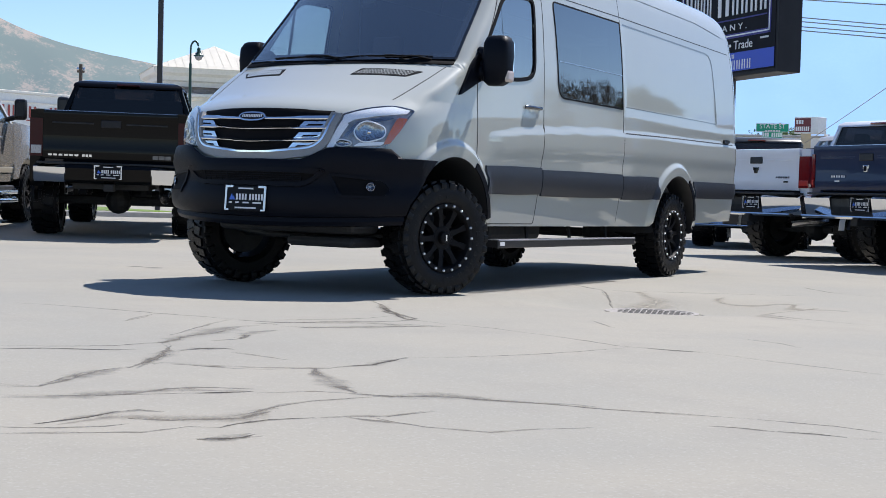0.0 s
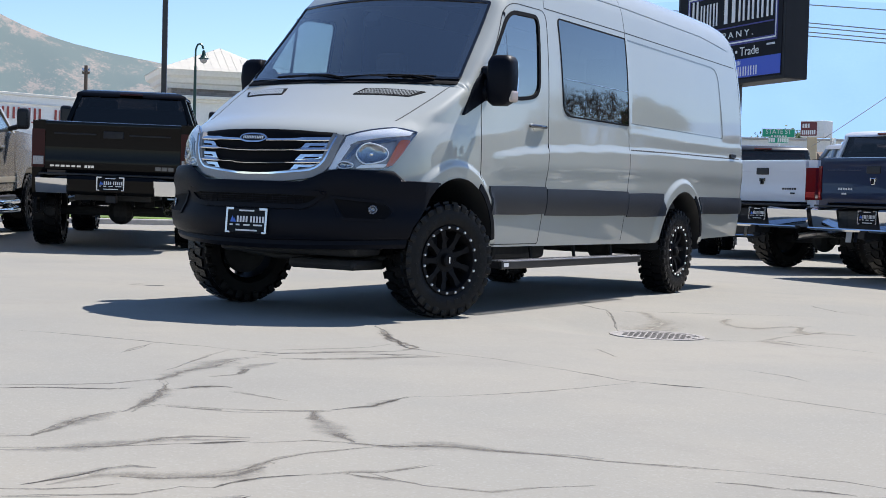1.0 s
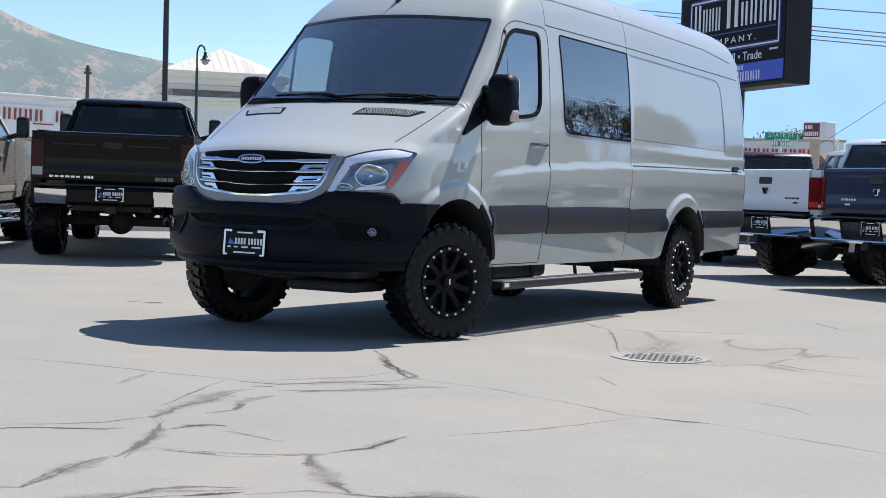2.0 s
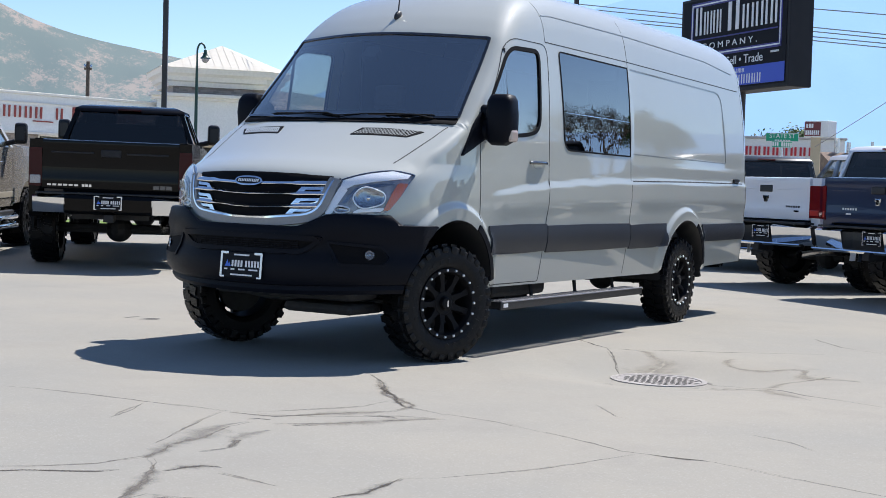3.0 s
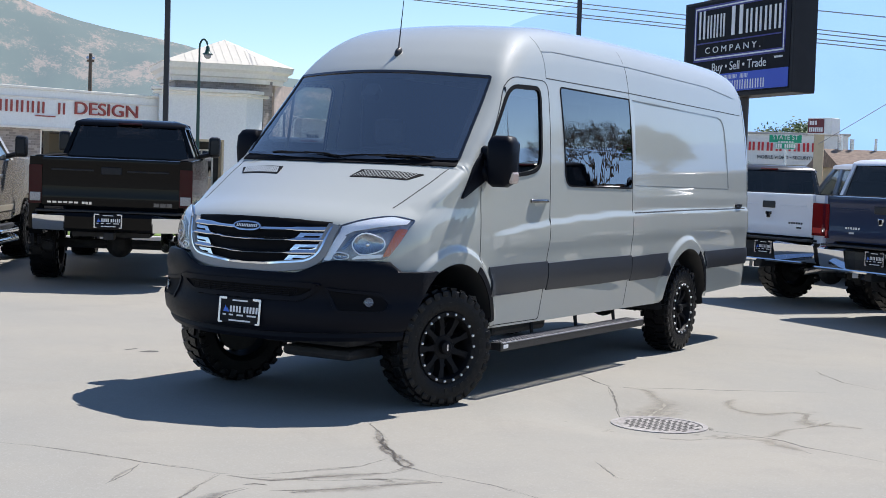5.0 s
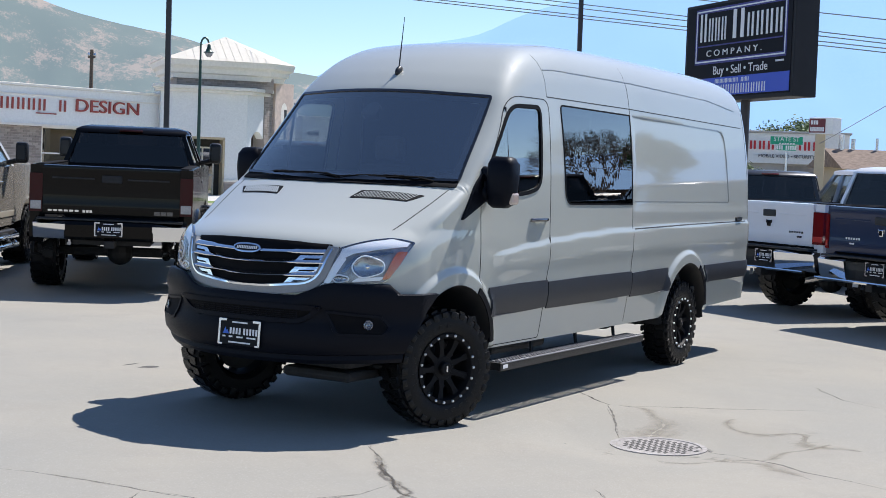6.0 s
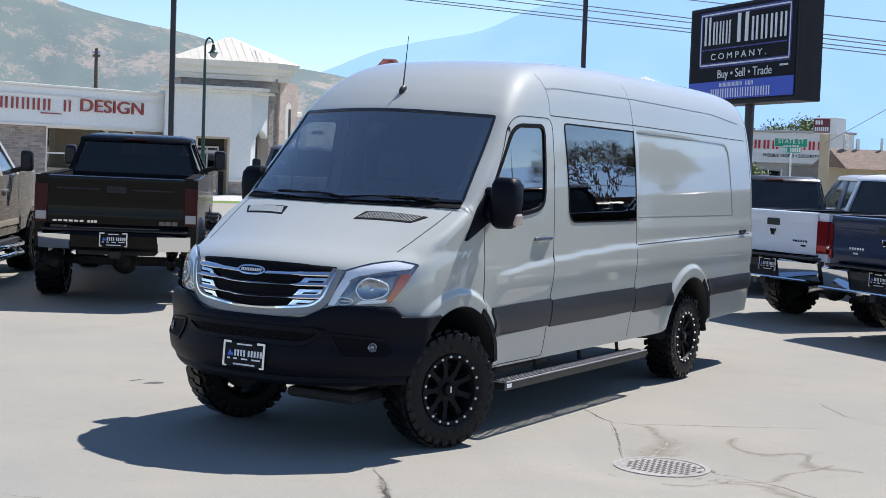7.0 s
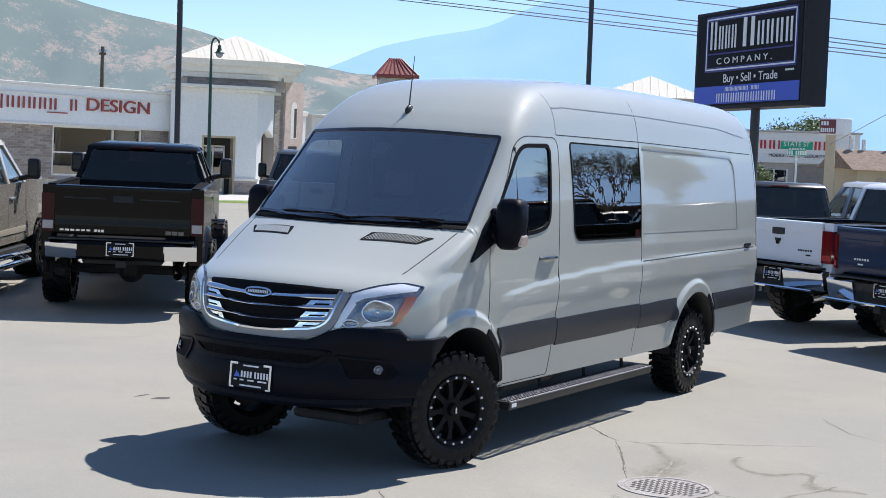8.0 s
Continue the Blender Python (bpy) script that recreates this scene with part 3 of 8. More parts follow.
    for z, half, dip in ((1.152, 0.522, 0.014), (1.090, 0.507, 0.016), (1.012, 0.48, 0.020)):
        bm = bmesh.new()
        n = 32
        rows = []
        for i in range(n + 1):
            t = -1 + 2 * i / n
            zz = z - dip * (1 - abs(t) ** 1.3)
            thick = 0.0060 + 0.005 * ease((abs(t) - 0.55) / 0.12)
            o = on_front(t * half, zz, 0.0)
            d = Vector((0.75 * t * half, -1, 0)).normalized()
            rows.append([bm.verts.new(o + d * a + Vector((0, 0, b))) for a, b in ((0.006, thick + 0.007), (0.020, thick + 0.003), (0.038, -thick * 0.4), (0.036, -thick), (0.008, -thick - 0.003))])
        for q, r in zip(rows, rows[1:]):
            for j in range(4):
                bm.faces.new((q[j], q[j + 1], r[j + 1], r[j]))
        part("bar", bm, M_CHROME, grille, "chrome bar", smooth=25)
    for s in (-1, 1):
        for z, x1 in ((1.092, 0.497), (1.022, 0.474), (0.955, 0.442)):
            bm = bmesh.new()
            patch(bm, [Vector(p) for p in ((s * (x1 - 0.17), z - 0.012), (s * x1, z - 0.004), (s * (x1 + 0.008), z + 0.034), (s * (x1 - 0.135), z + 0.030))], on_front, 4, 5, 0.024, 0.02)
            part("fin", bm, M_CHROME, grille)
            bm = bmesh.new()
            patch(bm, [Vector(p) for p in ((s * (x1 - 0.12), z - 0.000), (s * (x1 - 0.02), z + 0.004), (s * (x1 - 0.018), z + 0.014), (s * (x1 - 0.105), z + 0.012))], on_front, 3, 4, 0.026, 0.01)
            part("fin_slot", bm, M_GRILLE, grille)
    oval = [Vector((0.105 * math.cos(a) * abs(math.cos(a)) ** -0.3 if abs(math.cos(a)) > 1e-3 else 0, 1.140 + 0.027 * math.sin(a))) for a in [i * math.tau / 32 + 0.01 for i in range(32)]]
    em = sheet("emblem", oval, on_front, M_CHROME, grille, 0.046, 0.04, 8, 14, "chrome oval emblem")
    sheet("emblem_field", [Vector((p.x * 0.88, 1.140 + (p.y - 1.140) * 0.66)) for p in oval], on_front, M_NAVY, em, 0.049, 0.005, 6, 12)
    bm = bmesh.new()
    bars(bm, [(-0.072 + 0.0132 * i, -0.063 + 0.0132 * i, 1.132, 1.148) for i in range(12)], lambda x, z: on_front(x, z, 0.051))
    tagged(part("emblem_bars", bm, M_WHITE, em), kind="stuff")

    # headlamps
    for s in (-1, 1):
        out = [(0.492, 0.945), (0.70, 0.955), (0.825, 0.975), (0.875, 1.09), (0.905, 1.222), (0.80, 1.25), (0.68, 1.225), (0.565, 1.175)]
        poly = rounded([(s * a, b) for a, b in out], [0.02, 0.03, 0.03, 0.04, 0.02, 0.05, 0.05, 0.02])
        lamp = sheet("headlamp", poly, on_front, M_LAMPGREY, v, 0.003, 0.02, 18, 18, "clear headlamp with amber side marker")
        strip("lamp_trim", poly, on_front, 0.005, M_FOGGLASS, lamp, 0.012, 0.03, step=0.02)
        # bright upper wing and inner flank of the housing
        sheet("bright_blade", rounded([(s * 0.585, 1.10), (s * 0.66, 1.150), (s * 0.76, 1.172), (s * 0.872, 1.185), (s * 0.893, 1.215), (s * 0.80, 1.238), (s * 0.68, 1.212), (s * 0.58, 1.168)], 0.008), on_front, M_LAMPSILVER, lamp, 0.014, 0.02, 8, 12)
        sheet("bright_side", rounded([(s * 0.510, 0.960), (s * 0.550, 0.960), (s * 0.625, 1.115), (s * 0.582, 1.14)], 0.01), on_front, M_LAMPSILVER, lamp, 0.012, 0.02, 8, 4)
        sheet("dark_mask", rounded([(s * 0.60, 1.03), (s * 0.66, 1.125), (s * 0.74, 1.155), (s * 0.84, 1.165), (s * 0.835, 1.148), (s * 0.74, 1.138), (s * 0.675, 1.105), (s * 0.625, 1.03)], 0.008), on_front, M_FOGGLASS, lamp, 0.009, 0.02, 8, 10)
        # reflector bowls with a shield before the bulb, and small facets round it
        for cx, cz, r, sx in ((0.735, 1.068, 0.062, 1.2), (0.605, 0.990, 0.022, 1.9)):
            bm = bmesh.new()
            rings = []
            for j, (rr, dep) in enumerate(((1.05, 0.006), (0.97, 0.020), (0.90, 0.018), (0.72, 0.010), (0.45, 0.006), (0.2, 0.005))):
                rings.append([bm.verts.new(on_front(s * cx + math.cos(a) * r * sx * rr, cz + math.sin(a) * r * rr * (1 + 0.10 * math.cos(3 * a)), dep)) for a in [i * math.tau / 24 for i in range(24)]])
            for q, w2 in zip(rings, rings[1:]):
                for i in range(24):
                    bm.faces.new((q[i], q[(i + 1) % 24], w2[(i + 1) % 24], w2[i]))
            bm.faces.new(rings[-1])
            ref = part("reflector", bm, M_LAMPBOWL, lamp, smooth=12)
            bm = bmesh.new()
            tube(bm, [on_front(s * cx + math.cos(a) * r * sx * 1.02, cz + math.sin(a) * r * 1.02 * (1 + 0.10 * math.cos(3 * a)), 0.016) for a in [i * math.tau / 24 for i in range(25)]], 0.0055, 6, False)
            part("bowl_rim", bm, M_LAMPSILVER, ref, smooth=60)
            bm = bmesh.new()
            bmesh.ops.create_icosphere(bm, subdivisions=2, radius=r * 0.24, matrix=Matrix.Translation(on_front(s * cx, cz, 0.010)))
            part("bulb_shield", bm, M_CHROME, ref, smooth=60)
        sheet("lower_reflector", rounded([(s * 0.66, 0.972), (s * 0.80, 0.985), (s * 0.815, 1.01), (s * 0.69, 0.998)], 0.008), on_front, M_LAMPSILVER, lamp, 0.010, 0.02, 5, 8)
        sheet("side_marker", rounded([(s * 0.805, 0.99), (s * 0.832, 0.995), (s * 0.873, 1.09), (s * 0.890, 1.165), (s * 0.852, 1.165), (s * 0.825, 1.06)], 0.008), on_front, M_AMBER, lamp, 0.016, 0.02, 8, 5, "amber side marker")
        sheet("lens", poly, on_front, M_CLEAR, lamp, 0.022, 0.0, 14, 14).visible_shadow = False

    # charcoal bumper: swept round the nose
    bm = bmesh.new()
    prof = [(0.965, 0.04, 0.0), (0.96, 0.05, 0.03), (0.945, 0.055, 0.042), (0.90, 0.06, 0.05), (0.84, 0.062, 0.052), (0.805, 0.048, 0.040), (0.74, 0.046, 0.040), (0.70, 0.05, 0.045), (0.665, 0.066, 0.058), (0.58, 0.066, 0.058), (0.53, 0.055, 0.05), (0.505, 0.035, 0.03), (0.498, 0.012, 0.01), (0.47, 0.018, 0.015), (0.445, 0.0, 0.0), (0.44, -0.04, -0.04)]
    n = 64

    def plan(a):
        """The bumper's line in plan: from the middle (0) round to behind the corner (1)."""
        x = 0.985 * math.sin(min(a, 0.78) / 0.78 * math.pi / 2) ** 0.95
        y = -0.955 + 0.50 * min(x, 0.93) ** 2.6 + max(0, x - 0.93) * 1.5
        return x, y + max(0, a - 0.78) / 0.22 * 0.22

    rows = []
    for i in range(n + 1):
        t = -1 + 2 * i / n
        row = []
        for z, mid, end in prof:
            stop = -math.sqrt(max(0.0, 0.555**2 - (min(z, 0.895) - HUBC) ** 2))
            lo, hi = 0.5, 1.0
            for _ in range(24):
                c = (lo + hi) / 2
                lo, hi = (c, hi) if plan(c)[1] < stop else (lo, c)
            x, y = plan(abs(t) * lo)
            d = Vector((1.3 * x**1.6, -1)).normalized()
            k = mid + (end - mid) * ease((x - 0.5) / 0.4)
            zz = z
            if z > 0.9:
                # the top edge dips under the grille and runs up to the lamps
                zz = z - 0.090 * (1 - ease((x - 0.34) / 0.24)) - 0.060 * ease((x - 0.85) / 0.06)
            elif z > 0.78:
                zz = z - 0.055 * (1 - ease((x - 0.34) / 0.26))
            if z < 0.6:
                zz = z + 0.035 * x * x
            row.append(bm.verts.new(((x + d.x * k) * (1 if t >= 0 else -1), y + d.y * k, zz)))
        rows.append(row)
    for q, r in zip(rows, rows[1:]):
        for j in range(len(prof) - 1):
            bm.faces.new((q[j], q[j + 1], r[j + 1], r[j]))
    bmesh.ops.recalc_face_normals(bm, faces=bm.faces)
    bm.normal_update()
    bt = BVHTree.FromBMesh(bm)
    bumper = part("front_bumper", bm, M_CLAD, v, "charcoal plastic front bumper", smooth=32)

    def on_bumper(x, z, lift=0.0):
        place, normal, _, _ = bt.ray_cast(Vector((x, -4, z)), Vector((0, 1, 0)))
        if place is None:
            return on_front(x, z, 0.05 + lift)
        if normal.y > 0:
            normal = -normal
        return place + normal * lift

    intake = sheet("air_intake", rounded([(-0.50, 0.79), (0.50, 0.79), (0.40, 0.725), (-0.40, 0.725)], [0.03, 0.03, 0.05, 0.05]), on_bumper, M_GRILLE, bumper, 0.003, 0.01, 8, 20, "black mesh air intake")
    for k in range(4):
        bm = bmesh.new()
        z = 0.738 + 0.014 * k
        tube(bm, [on_bumper(-0.40 + 0.1 * i, z, 0.008) for i in range(9)], 0.0025, 4)
        part("mesh_bar", bm, M_CLAD, intake)
    for k in range(17):
        bm = bmesh.new()
        x = -0.40 + 0.05 * k
        tube(bm, [on_bumper(x, 0.730, 0.007), on_bumper(x, 0.785, 0.007)], 0.002, 4)
        part("mesh_bar", bm, M_CLAD, intake)
    strip("intake_lip", rounded([(-0.56, 0.82), (0.56, 0.82), (0.44, 0.70), (-0.44, 0.70)], [0.04, 0.04, 0.08, 0.08]), on_bumper, 0.03, M_CLAD, bumper, 0.014, 0.02)
    for s in (-1, 1):
        pocket = sheet("fog_lamp", rounded([(s * 0.575, 0.775), (s * 0.83, 0.752), (s * 0.875, 0.70), (s * 0.86, 0.655), (s * 0.65, 0.655)], 0.025), on_bumper, M_GRILLE, bumper, 0.003, 0.01, 8, 10, "round clear fog lamp in a black pocket")
        strip("fog_lip", rounded([(s * 0.55, 0.795), (s * 0.85, 0.77), (s * 0.90, 0.70), (s * 0.88, 0.64), (s * 0.63, 0.64)], 0.03), on_bumper, 0.016, M_CLAD, pocket, 0.010, 0.02)
        c = on_bumper(s * 0.785, 0.712, 0.004)
        nrm = (on_bumper(s * 0.785, 0.712, 0.05) - c).normalized()
        q = nrm.to_track_quat("X", "Z").to_matrix().to_4x4()
        bm = bmesh.new()
        rings = lathe(bm, [(0.012, 0.028), (0.009, 0.023), (0.001, 0.018), (0.005, 0.012), (0.001, 0.005)], 9)
        bm.faces.new(rings[-1])
        bmesh.ops.transform(bm, matrix=Matrix.Translation(c) @ q, verts=bm.verts)
        part("reflector", bm, M_FOGGLASS, pocket, smooth=8)
        bm = bmesh.new()
        rings = lathe(bm, [(0.013, 0.032), (0.019, 0.024), (0.022, 0.010)], 20)
        bm.faces.new(rings[-1])
        bmesh.ops.transform(bm, matrix=Matrix.Translation(c) @ q, verts=bm.verts)
        part("lens", bm, M_CLEAR, pocket, smooth=60).visible_shadow = False
    plate(bumper, pose(0.012, -1.028, 0.615, -4, 0, 0))

    # doors, gaps and windows on both sides
    for s, surf in ((1, on_side), (-1, on_far_side)):
        strip("front_door_gap", DOOR, surf, 0.006, M_SEAM, v, 0.0015, 0.008)
        win = sheet("front_door_window", FRONT_WINDOW, surf, M_DOORGLASS, v, -0.004, 0.0, 18, 18, "clear front door window")
        strip("window_seal", FRONT_WINDOW, surf, 0.029, M_GRILLE, win, 0.006, 0.016, step=0.02)
        bm = bmesh.new()
        tube(bm, [surf(0.745, 1.54, 0.002), surf(0.752, 2.145, 0.002)], 0.011, 6)
        part("window_divider", bm, M_BLACK, win)
        handle = new("door_handle")
        handle.parent = v
        bm = bmesh.new()
        pts = [surf(y, 1.357 + 0.01 * (y - 1.2), l) for y, l in ((1.08, 0.004), (1.10, 0.016), (1.2, 0.022), (1.32, 0.020), (1.345, 0.006))]
        tube(bm, pts, [0.012, 0.014, 0.013, 0.014, 0.012], 8)
        part("grip", bm, M_DARKGRIP, handle, "bright door grip", smooth=50)
        sheet("handle_recess", rounded([(1.14, 1.315), (1.27, 1.315), (1.27, 1.39), (1.14, 1.39)], 0.05), surf, M_PAINT, handle, 0.002, 0.003, 6, 6)
        # gaps of the panels behind the door
        strip("panel_gap", [(2.995, 2.60), (3.005, 2.3), (3.005, 0.9), (2.97, 0.5)], surf, 0.005, M_SEAM, v, 0.0012, 0.006, False)
        strip("roof_gap", [(1.42, 2.262), (3.0, 2.262), (5.9, 2.235)], surf, 0.007, M_SEAM, v, 0.0012, 0.006, False)
        # bead and front gap take the paint's darker copy, with shade in its colour
        strip("roof_bead", [(1.43, 2.462), (1.6, 2.477), (3.1, 2.485), (5.0, 2.46), (5.75, 2.40)], surf, 0.009, M_SHADEPAINT, v, 0.004, 0.008, False, step=0.02)
        strip("front_roof_gap", [(1.42, 2.262), (1.42, 2.42), (1.40, 2.56)], surf, 0.004, M_SHADEPAINT, v, 0.002, 0.008, False, step=0.015)
        strip("rear_corner_gap", [(5.95, 2.5), (6.02, 1.8), (6.05, 0.95)], surf, 0.005, M_SEAM, v, 0.0012, 0.006, False)
        # shade along the rear panel's edges, painted as dark strips, and the groove of the door rail
        strip("panel_edge", [(5.462, 1.50), (5.385, 2.06), (5.36, 2.12), (5.30, 2.165), (5.20, 2.181), (3.06, 2.208)], surf, 0.012, M_PANELSHADE, v, 0.0015, 0.006, False)
        strip("panel_edge", [(3.06, 1.492), (5.44, 1.492)], surf, 0.006, M_PANELSHADE, v, 0.0015, 0.006, False)
        strip("rail_groove", [(3.04, 1.272), (4.4, 1.296), (5.95, 1.312)], surf, 0.010, M_SEAM, v, 0.0012, 0.006, False)
        # charcoal side strips
        for y0, y1 in ((0.475, 1.388), (1.402, 3.008), (3.018, BASE - 0.475), (BASE + 0.475, 6.20)):
            zb = 0.70 + 0.05 * ease((y0 - 4.5) / 0.4)
            sheet("side_strip", rounded([(y0, zb), (y1, zb + 0.006), (y1, 0.915), (y0, 0.908)], 0.008), lambda y, z, l: surf(y, z, l + 0.010 * math.sin(math.pi * min(1, max(0, (z - zb) / (0.912 - zb))))), M_STRIP, v, 0.010, 0.016, 12, 24, "charcoal plastic side strip")
        # dark arch edge and liner
        for c, a0, a1 in ((0.0, -0.6, 3.35), (BASE, -0.5, 3.5)):
            bm = bmesh.new()
            rows = []
            for i in range(33):
                a = a0 + (a1 - a0) * i / 32
                if HUBC + ARCH * math.sin(a) < (0.50 if math.cos(a) < 0 and c == 0 else 0.40):
                    continue
                zz = HUBC + ARCH * math.sin(a)
                yy = c + ARCH * math.cos(a)
                o = surf(yy, max(zz + 0.015, 0.5), 0.0)
                x = abs(o.x)
                rows.append([bm.verts.new((s * (x + 0.004), yy, zz)), bm.verts.new((s * (x - 0.03), yy, zz - 0.012)), bm.verts.new((s * 0.45, yy, zz - 0.012))])
            for q, r in zip(rows, rows[1:]):
                for j in range(2):
                    bm.faces.new((q[j], q[j + 1], r[j + 1], r[j]))
            part("arch_liner", bm, M_BLACK, v, smooth=60)
        # black edge of the arch below the strip line
        for c in (0.0, BASE):
            arc = [(c + (ARCH + 0.003) * math.cos(a), HUBC + (ARCH + 0.003) * math.sin(a)) for a in [radians(d) for d in range(12, 62, 6)]]
            strip("arch_trim", arc, surf, -0.045, M_CLAD, v, 0.010, 0.02, False)
        # running board
        board = new("running_board")
        board.parent = v
        bm = bmesh.new()
        box(bm, min(s * 1.005, s * 1.03), max(s * 1.005, s * 1.03), 0.60, 3.22, 0.315, 0.375, 0.008)
        box(bm, min(s * 0.87, s * 0.895), max(s * 0.87, s * 0.895), 0.60, 3.22, 0.315, 0.375, 0.008)
        for k in range(5):
            y = 0.60 + 2.58 * k / 4
            box(bm, min(s * 0.89, s * 1.01), max(s * 0.89, s * 1.01), y, y + 0.04, 0.32, 0.372)
        for k in range(60):
            y = 0.66 + 2.5 * k / 59
            box(bm, min(s * 0.89, s * 1.01), max(s * 0.89, s * 1.01), y, y + 0.012, 0.355, 0.370)
        part("rail", bm, M_BLACK, board, "black steel step rail")
        bm = bmesh.new()
        for i in range(4):
            x = s * (0.907 + 0.028 * i)
            for k in range(60):
                y = 0.666 + 2.5 * k / 59
                box(bm, x - 0.009, x + 0.009, y - 0.010, y + 0.010, 0.369, 0.377)
        tagged(part("tread_studs", bm, M_STUD, board, "worn metal tread studs"), kind="stuff")
        bm = bmesh.new()
        tube(bm, [(s * 1.028, 0.61, 0.372), (s * 1.028, 3.21, 0.372)], 0.006, 6)
        part("edge_trim", bm, M_STUD, board)
        bm = bmesh.new()
        box(bm, s * 1.031 - 0.002, s * 1.031 + 0.002, 0.63, 0.70, 0.333, 0.36)
        part("maker_tab", bm, M_WHITE, board)
        for y in (0.85, 1.55, 2.35, 3.12):
            bm = bmesh.new()
            tube(bm, [(s * 0.93, y, 0.33), (s * 0.80, y, 0.33), (s * 0.78, y, 0.47)], 0.018, 6)
            part("bracket", bm, M_FRAME, board)
        # mirror
        mir = new("door_mirror")
        mir.parent = v
        if s < 0:
            mir.location.x = 0.11  # folded in a little
        bm = bmesh.new()
        pts = []
        for z, cx, wx, y0, y1 in ((1.45, 1.085, 0.05, 0.33, 0.41), (1.475, 1.09, 0.082, 0.30, 0.44), (1.55, 1.095, 0.096, 0.28, 0.455), (1.66, 1.10, 0.10, 0.275, 0.455), (1.745, 1.10, 0.096, 0.285, 0.45), (1.785, 1.095, 0.078, 0.31, 0.44), (1.795, 1.095, 0.055, 0.335, 0.415)):
            ring = []
            for i in range(24):
                a = i * math.tau / 24
                c2, s2 = math.cos(a), math.sin(a)
                ring.append(bm.verts.new((s * (cx + wx * math.copysign(abs(c2) ** 0.5, c2)), (y0 + y1) / 2 + (y1 - y0) / 2 * math.copysign(abs(s2) ** 0.6, s2), z)))
            pts.append(ring)
        for q, r in zip(pts, pts[1:]):
            for i in range(24):
                bm.faces.new((q[i], q[(i + 1) % 24], r[(i + 1) % 24], r[i]))
        bm.faces.new(pts[0][::-1])
        bm.faces.new(pts[-1])
        part("housing", bm, M_CLAD, mir, "charcoal mirror housing", smooth=40)
        bm = bmesh.new()
        box(bm, min(s * 1.02, s * 1.175), max(s * 1.02, s * 1.175), 0.452, 0.460, 1.52, 1.76, 0.01)
        part("mirror_glass", bm, M_MIRROR, mir)
        bm = bmesh.new()
        box(bm, min(s * 1.13, s * 1.196), max(s * 1.13, s * 1.196), 0.33, 0.44, 1.475, 1.56, 0.02)
        part("indicator", bm, M_INDICATOR, mir, "pale amber indicator lens")
        # triangular foot that carries the arm
        bm = bmesh.new()
        patch(bm, rounded([(0.06, 1.36), (0.30, 1.46), (0.52, 1.55), (0.34, 1.68), (0.24, 1.60)], 0.02), surf, 8, 8, 0.02, 0.03)
        part("foot", bm, M_CLAD, mir, smooth=40)
        bm = bmesh.new()
        tube(bm, [surf(0.36, 1.55, -0.01), (s * 1.00, 0.37, 1.53), (s * 1.05, 0.38, 1.53)], [0.055, 0.05, 0.045], 10)
        tube(bm, [surf(0.36, 1.62, -0.01), (s * 1.0, 0.38, 1.58), (s * 1.05, 0.38, 1.59)], [0.03, 0.035, 0.035], 10)
        tube(bm, [surf(0.38, 1.69, -0.01), (s * 1.0, 0.38, 1.67), (s * 1.05, 0.38, 1.67)], [0.04, 0.05, 0.05], 10)
        part("arm", bm, M_CLAD, mir, smooth=50)
        # tail lamp and rear bumper corner
        sheet("tail_lamp", rounded([(6.17, 0.95), (6.27, 0.97), (6.27, 1.42), (6.20, 1.42)], 0.03), surf, M_RED, v, 0.01, 0.02, 8, 5, "red tail lamp")
    side = sheet("side_window", SIDE_WINDOW, on_side, M_TINT, v, 0.003, 0.0, 18, 22, "dark privacy glass side window")
    strip("window_seal", SIDE_WINDOW, on_side, 0.012, M_GRILLE, side, 0.005, 0.014, step=0.02)
    bm = bmesh.new()
    tube(bm, [on_side(1.70, 1.755, 0.004), on_side(2.98, 1.755, 0.004)], 0.005, 4)
    part("sliding_frame", bm, M_STEEL, side, "thin bright frame of the sliding pane")
    sheet("hinge_block", rounded([(5.66, 1.31), (5.82, 1.31), (5.82, 1.35), (5.66, 1.35)], 0.01), on_side, M_BLACK, v, 0.02, 0.03, 4, 6)
    # rear bumper
    bm = bmesh.new()
    box(bm, -0.89, 0.89, 6.00, 6.33, 0.52, 0.80, 0.10)
    part("rear_bumper", bm, M_CLAD, v)

    # antenna
    ant = new("antenna")
    ant.parent = v
    base = on_hood(0.03, 0.72, 0.0)
    bm = bmesh.new()
    bmesh.ops.create_uvsphere(bm, u_segments=12, v_segments=8, radius=1.0)
    bmesh.ops.transform(bm, matrix=Matrix.Translation(base + Vector((0, 0.0, 0.01))) @ pose(0, 0, 0, 38, 0, 0) @ Matrix.Diagonal((0.022, 0.05, 0.03, 1)), verts=bm.verts)
    part("foot", bm, M_BLACK, ant, smooth=60)
    bm = bmesh.new()
    tube(bm, [base + Vector((0, 0.0, 0.02)), base + Vector((0.012, 0.03, 0.40))], [0.006, 0.0022], 6)
    part("rod", bm, M_BLACK, ant)

    # wheels
    wheel = new("wheel")
    wheel.parent = v
    wheel_parts(wheel, 0.392, 0.24, 0.222)
    wheel.matrix_basis = pose(0.855, 0, HUB, 0, 0, -21)
    copy_part(wheel, pose(-0.80, 0, HUB, 40, 0, 159), v)
    copy_part(wheel, pose(0.845, BASE, HUB, 25, 0, 0), v)
    copy_part(wheel, pose(-0.845, BASE, HUB, 10, 0, 180), v)

    # chassis: floor, rails, axles, tank, exhaust
    bm = bmesh.new()
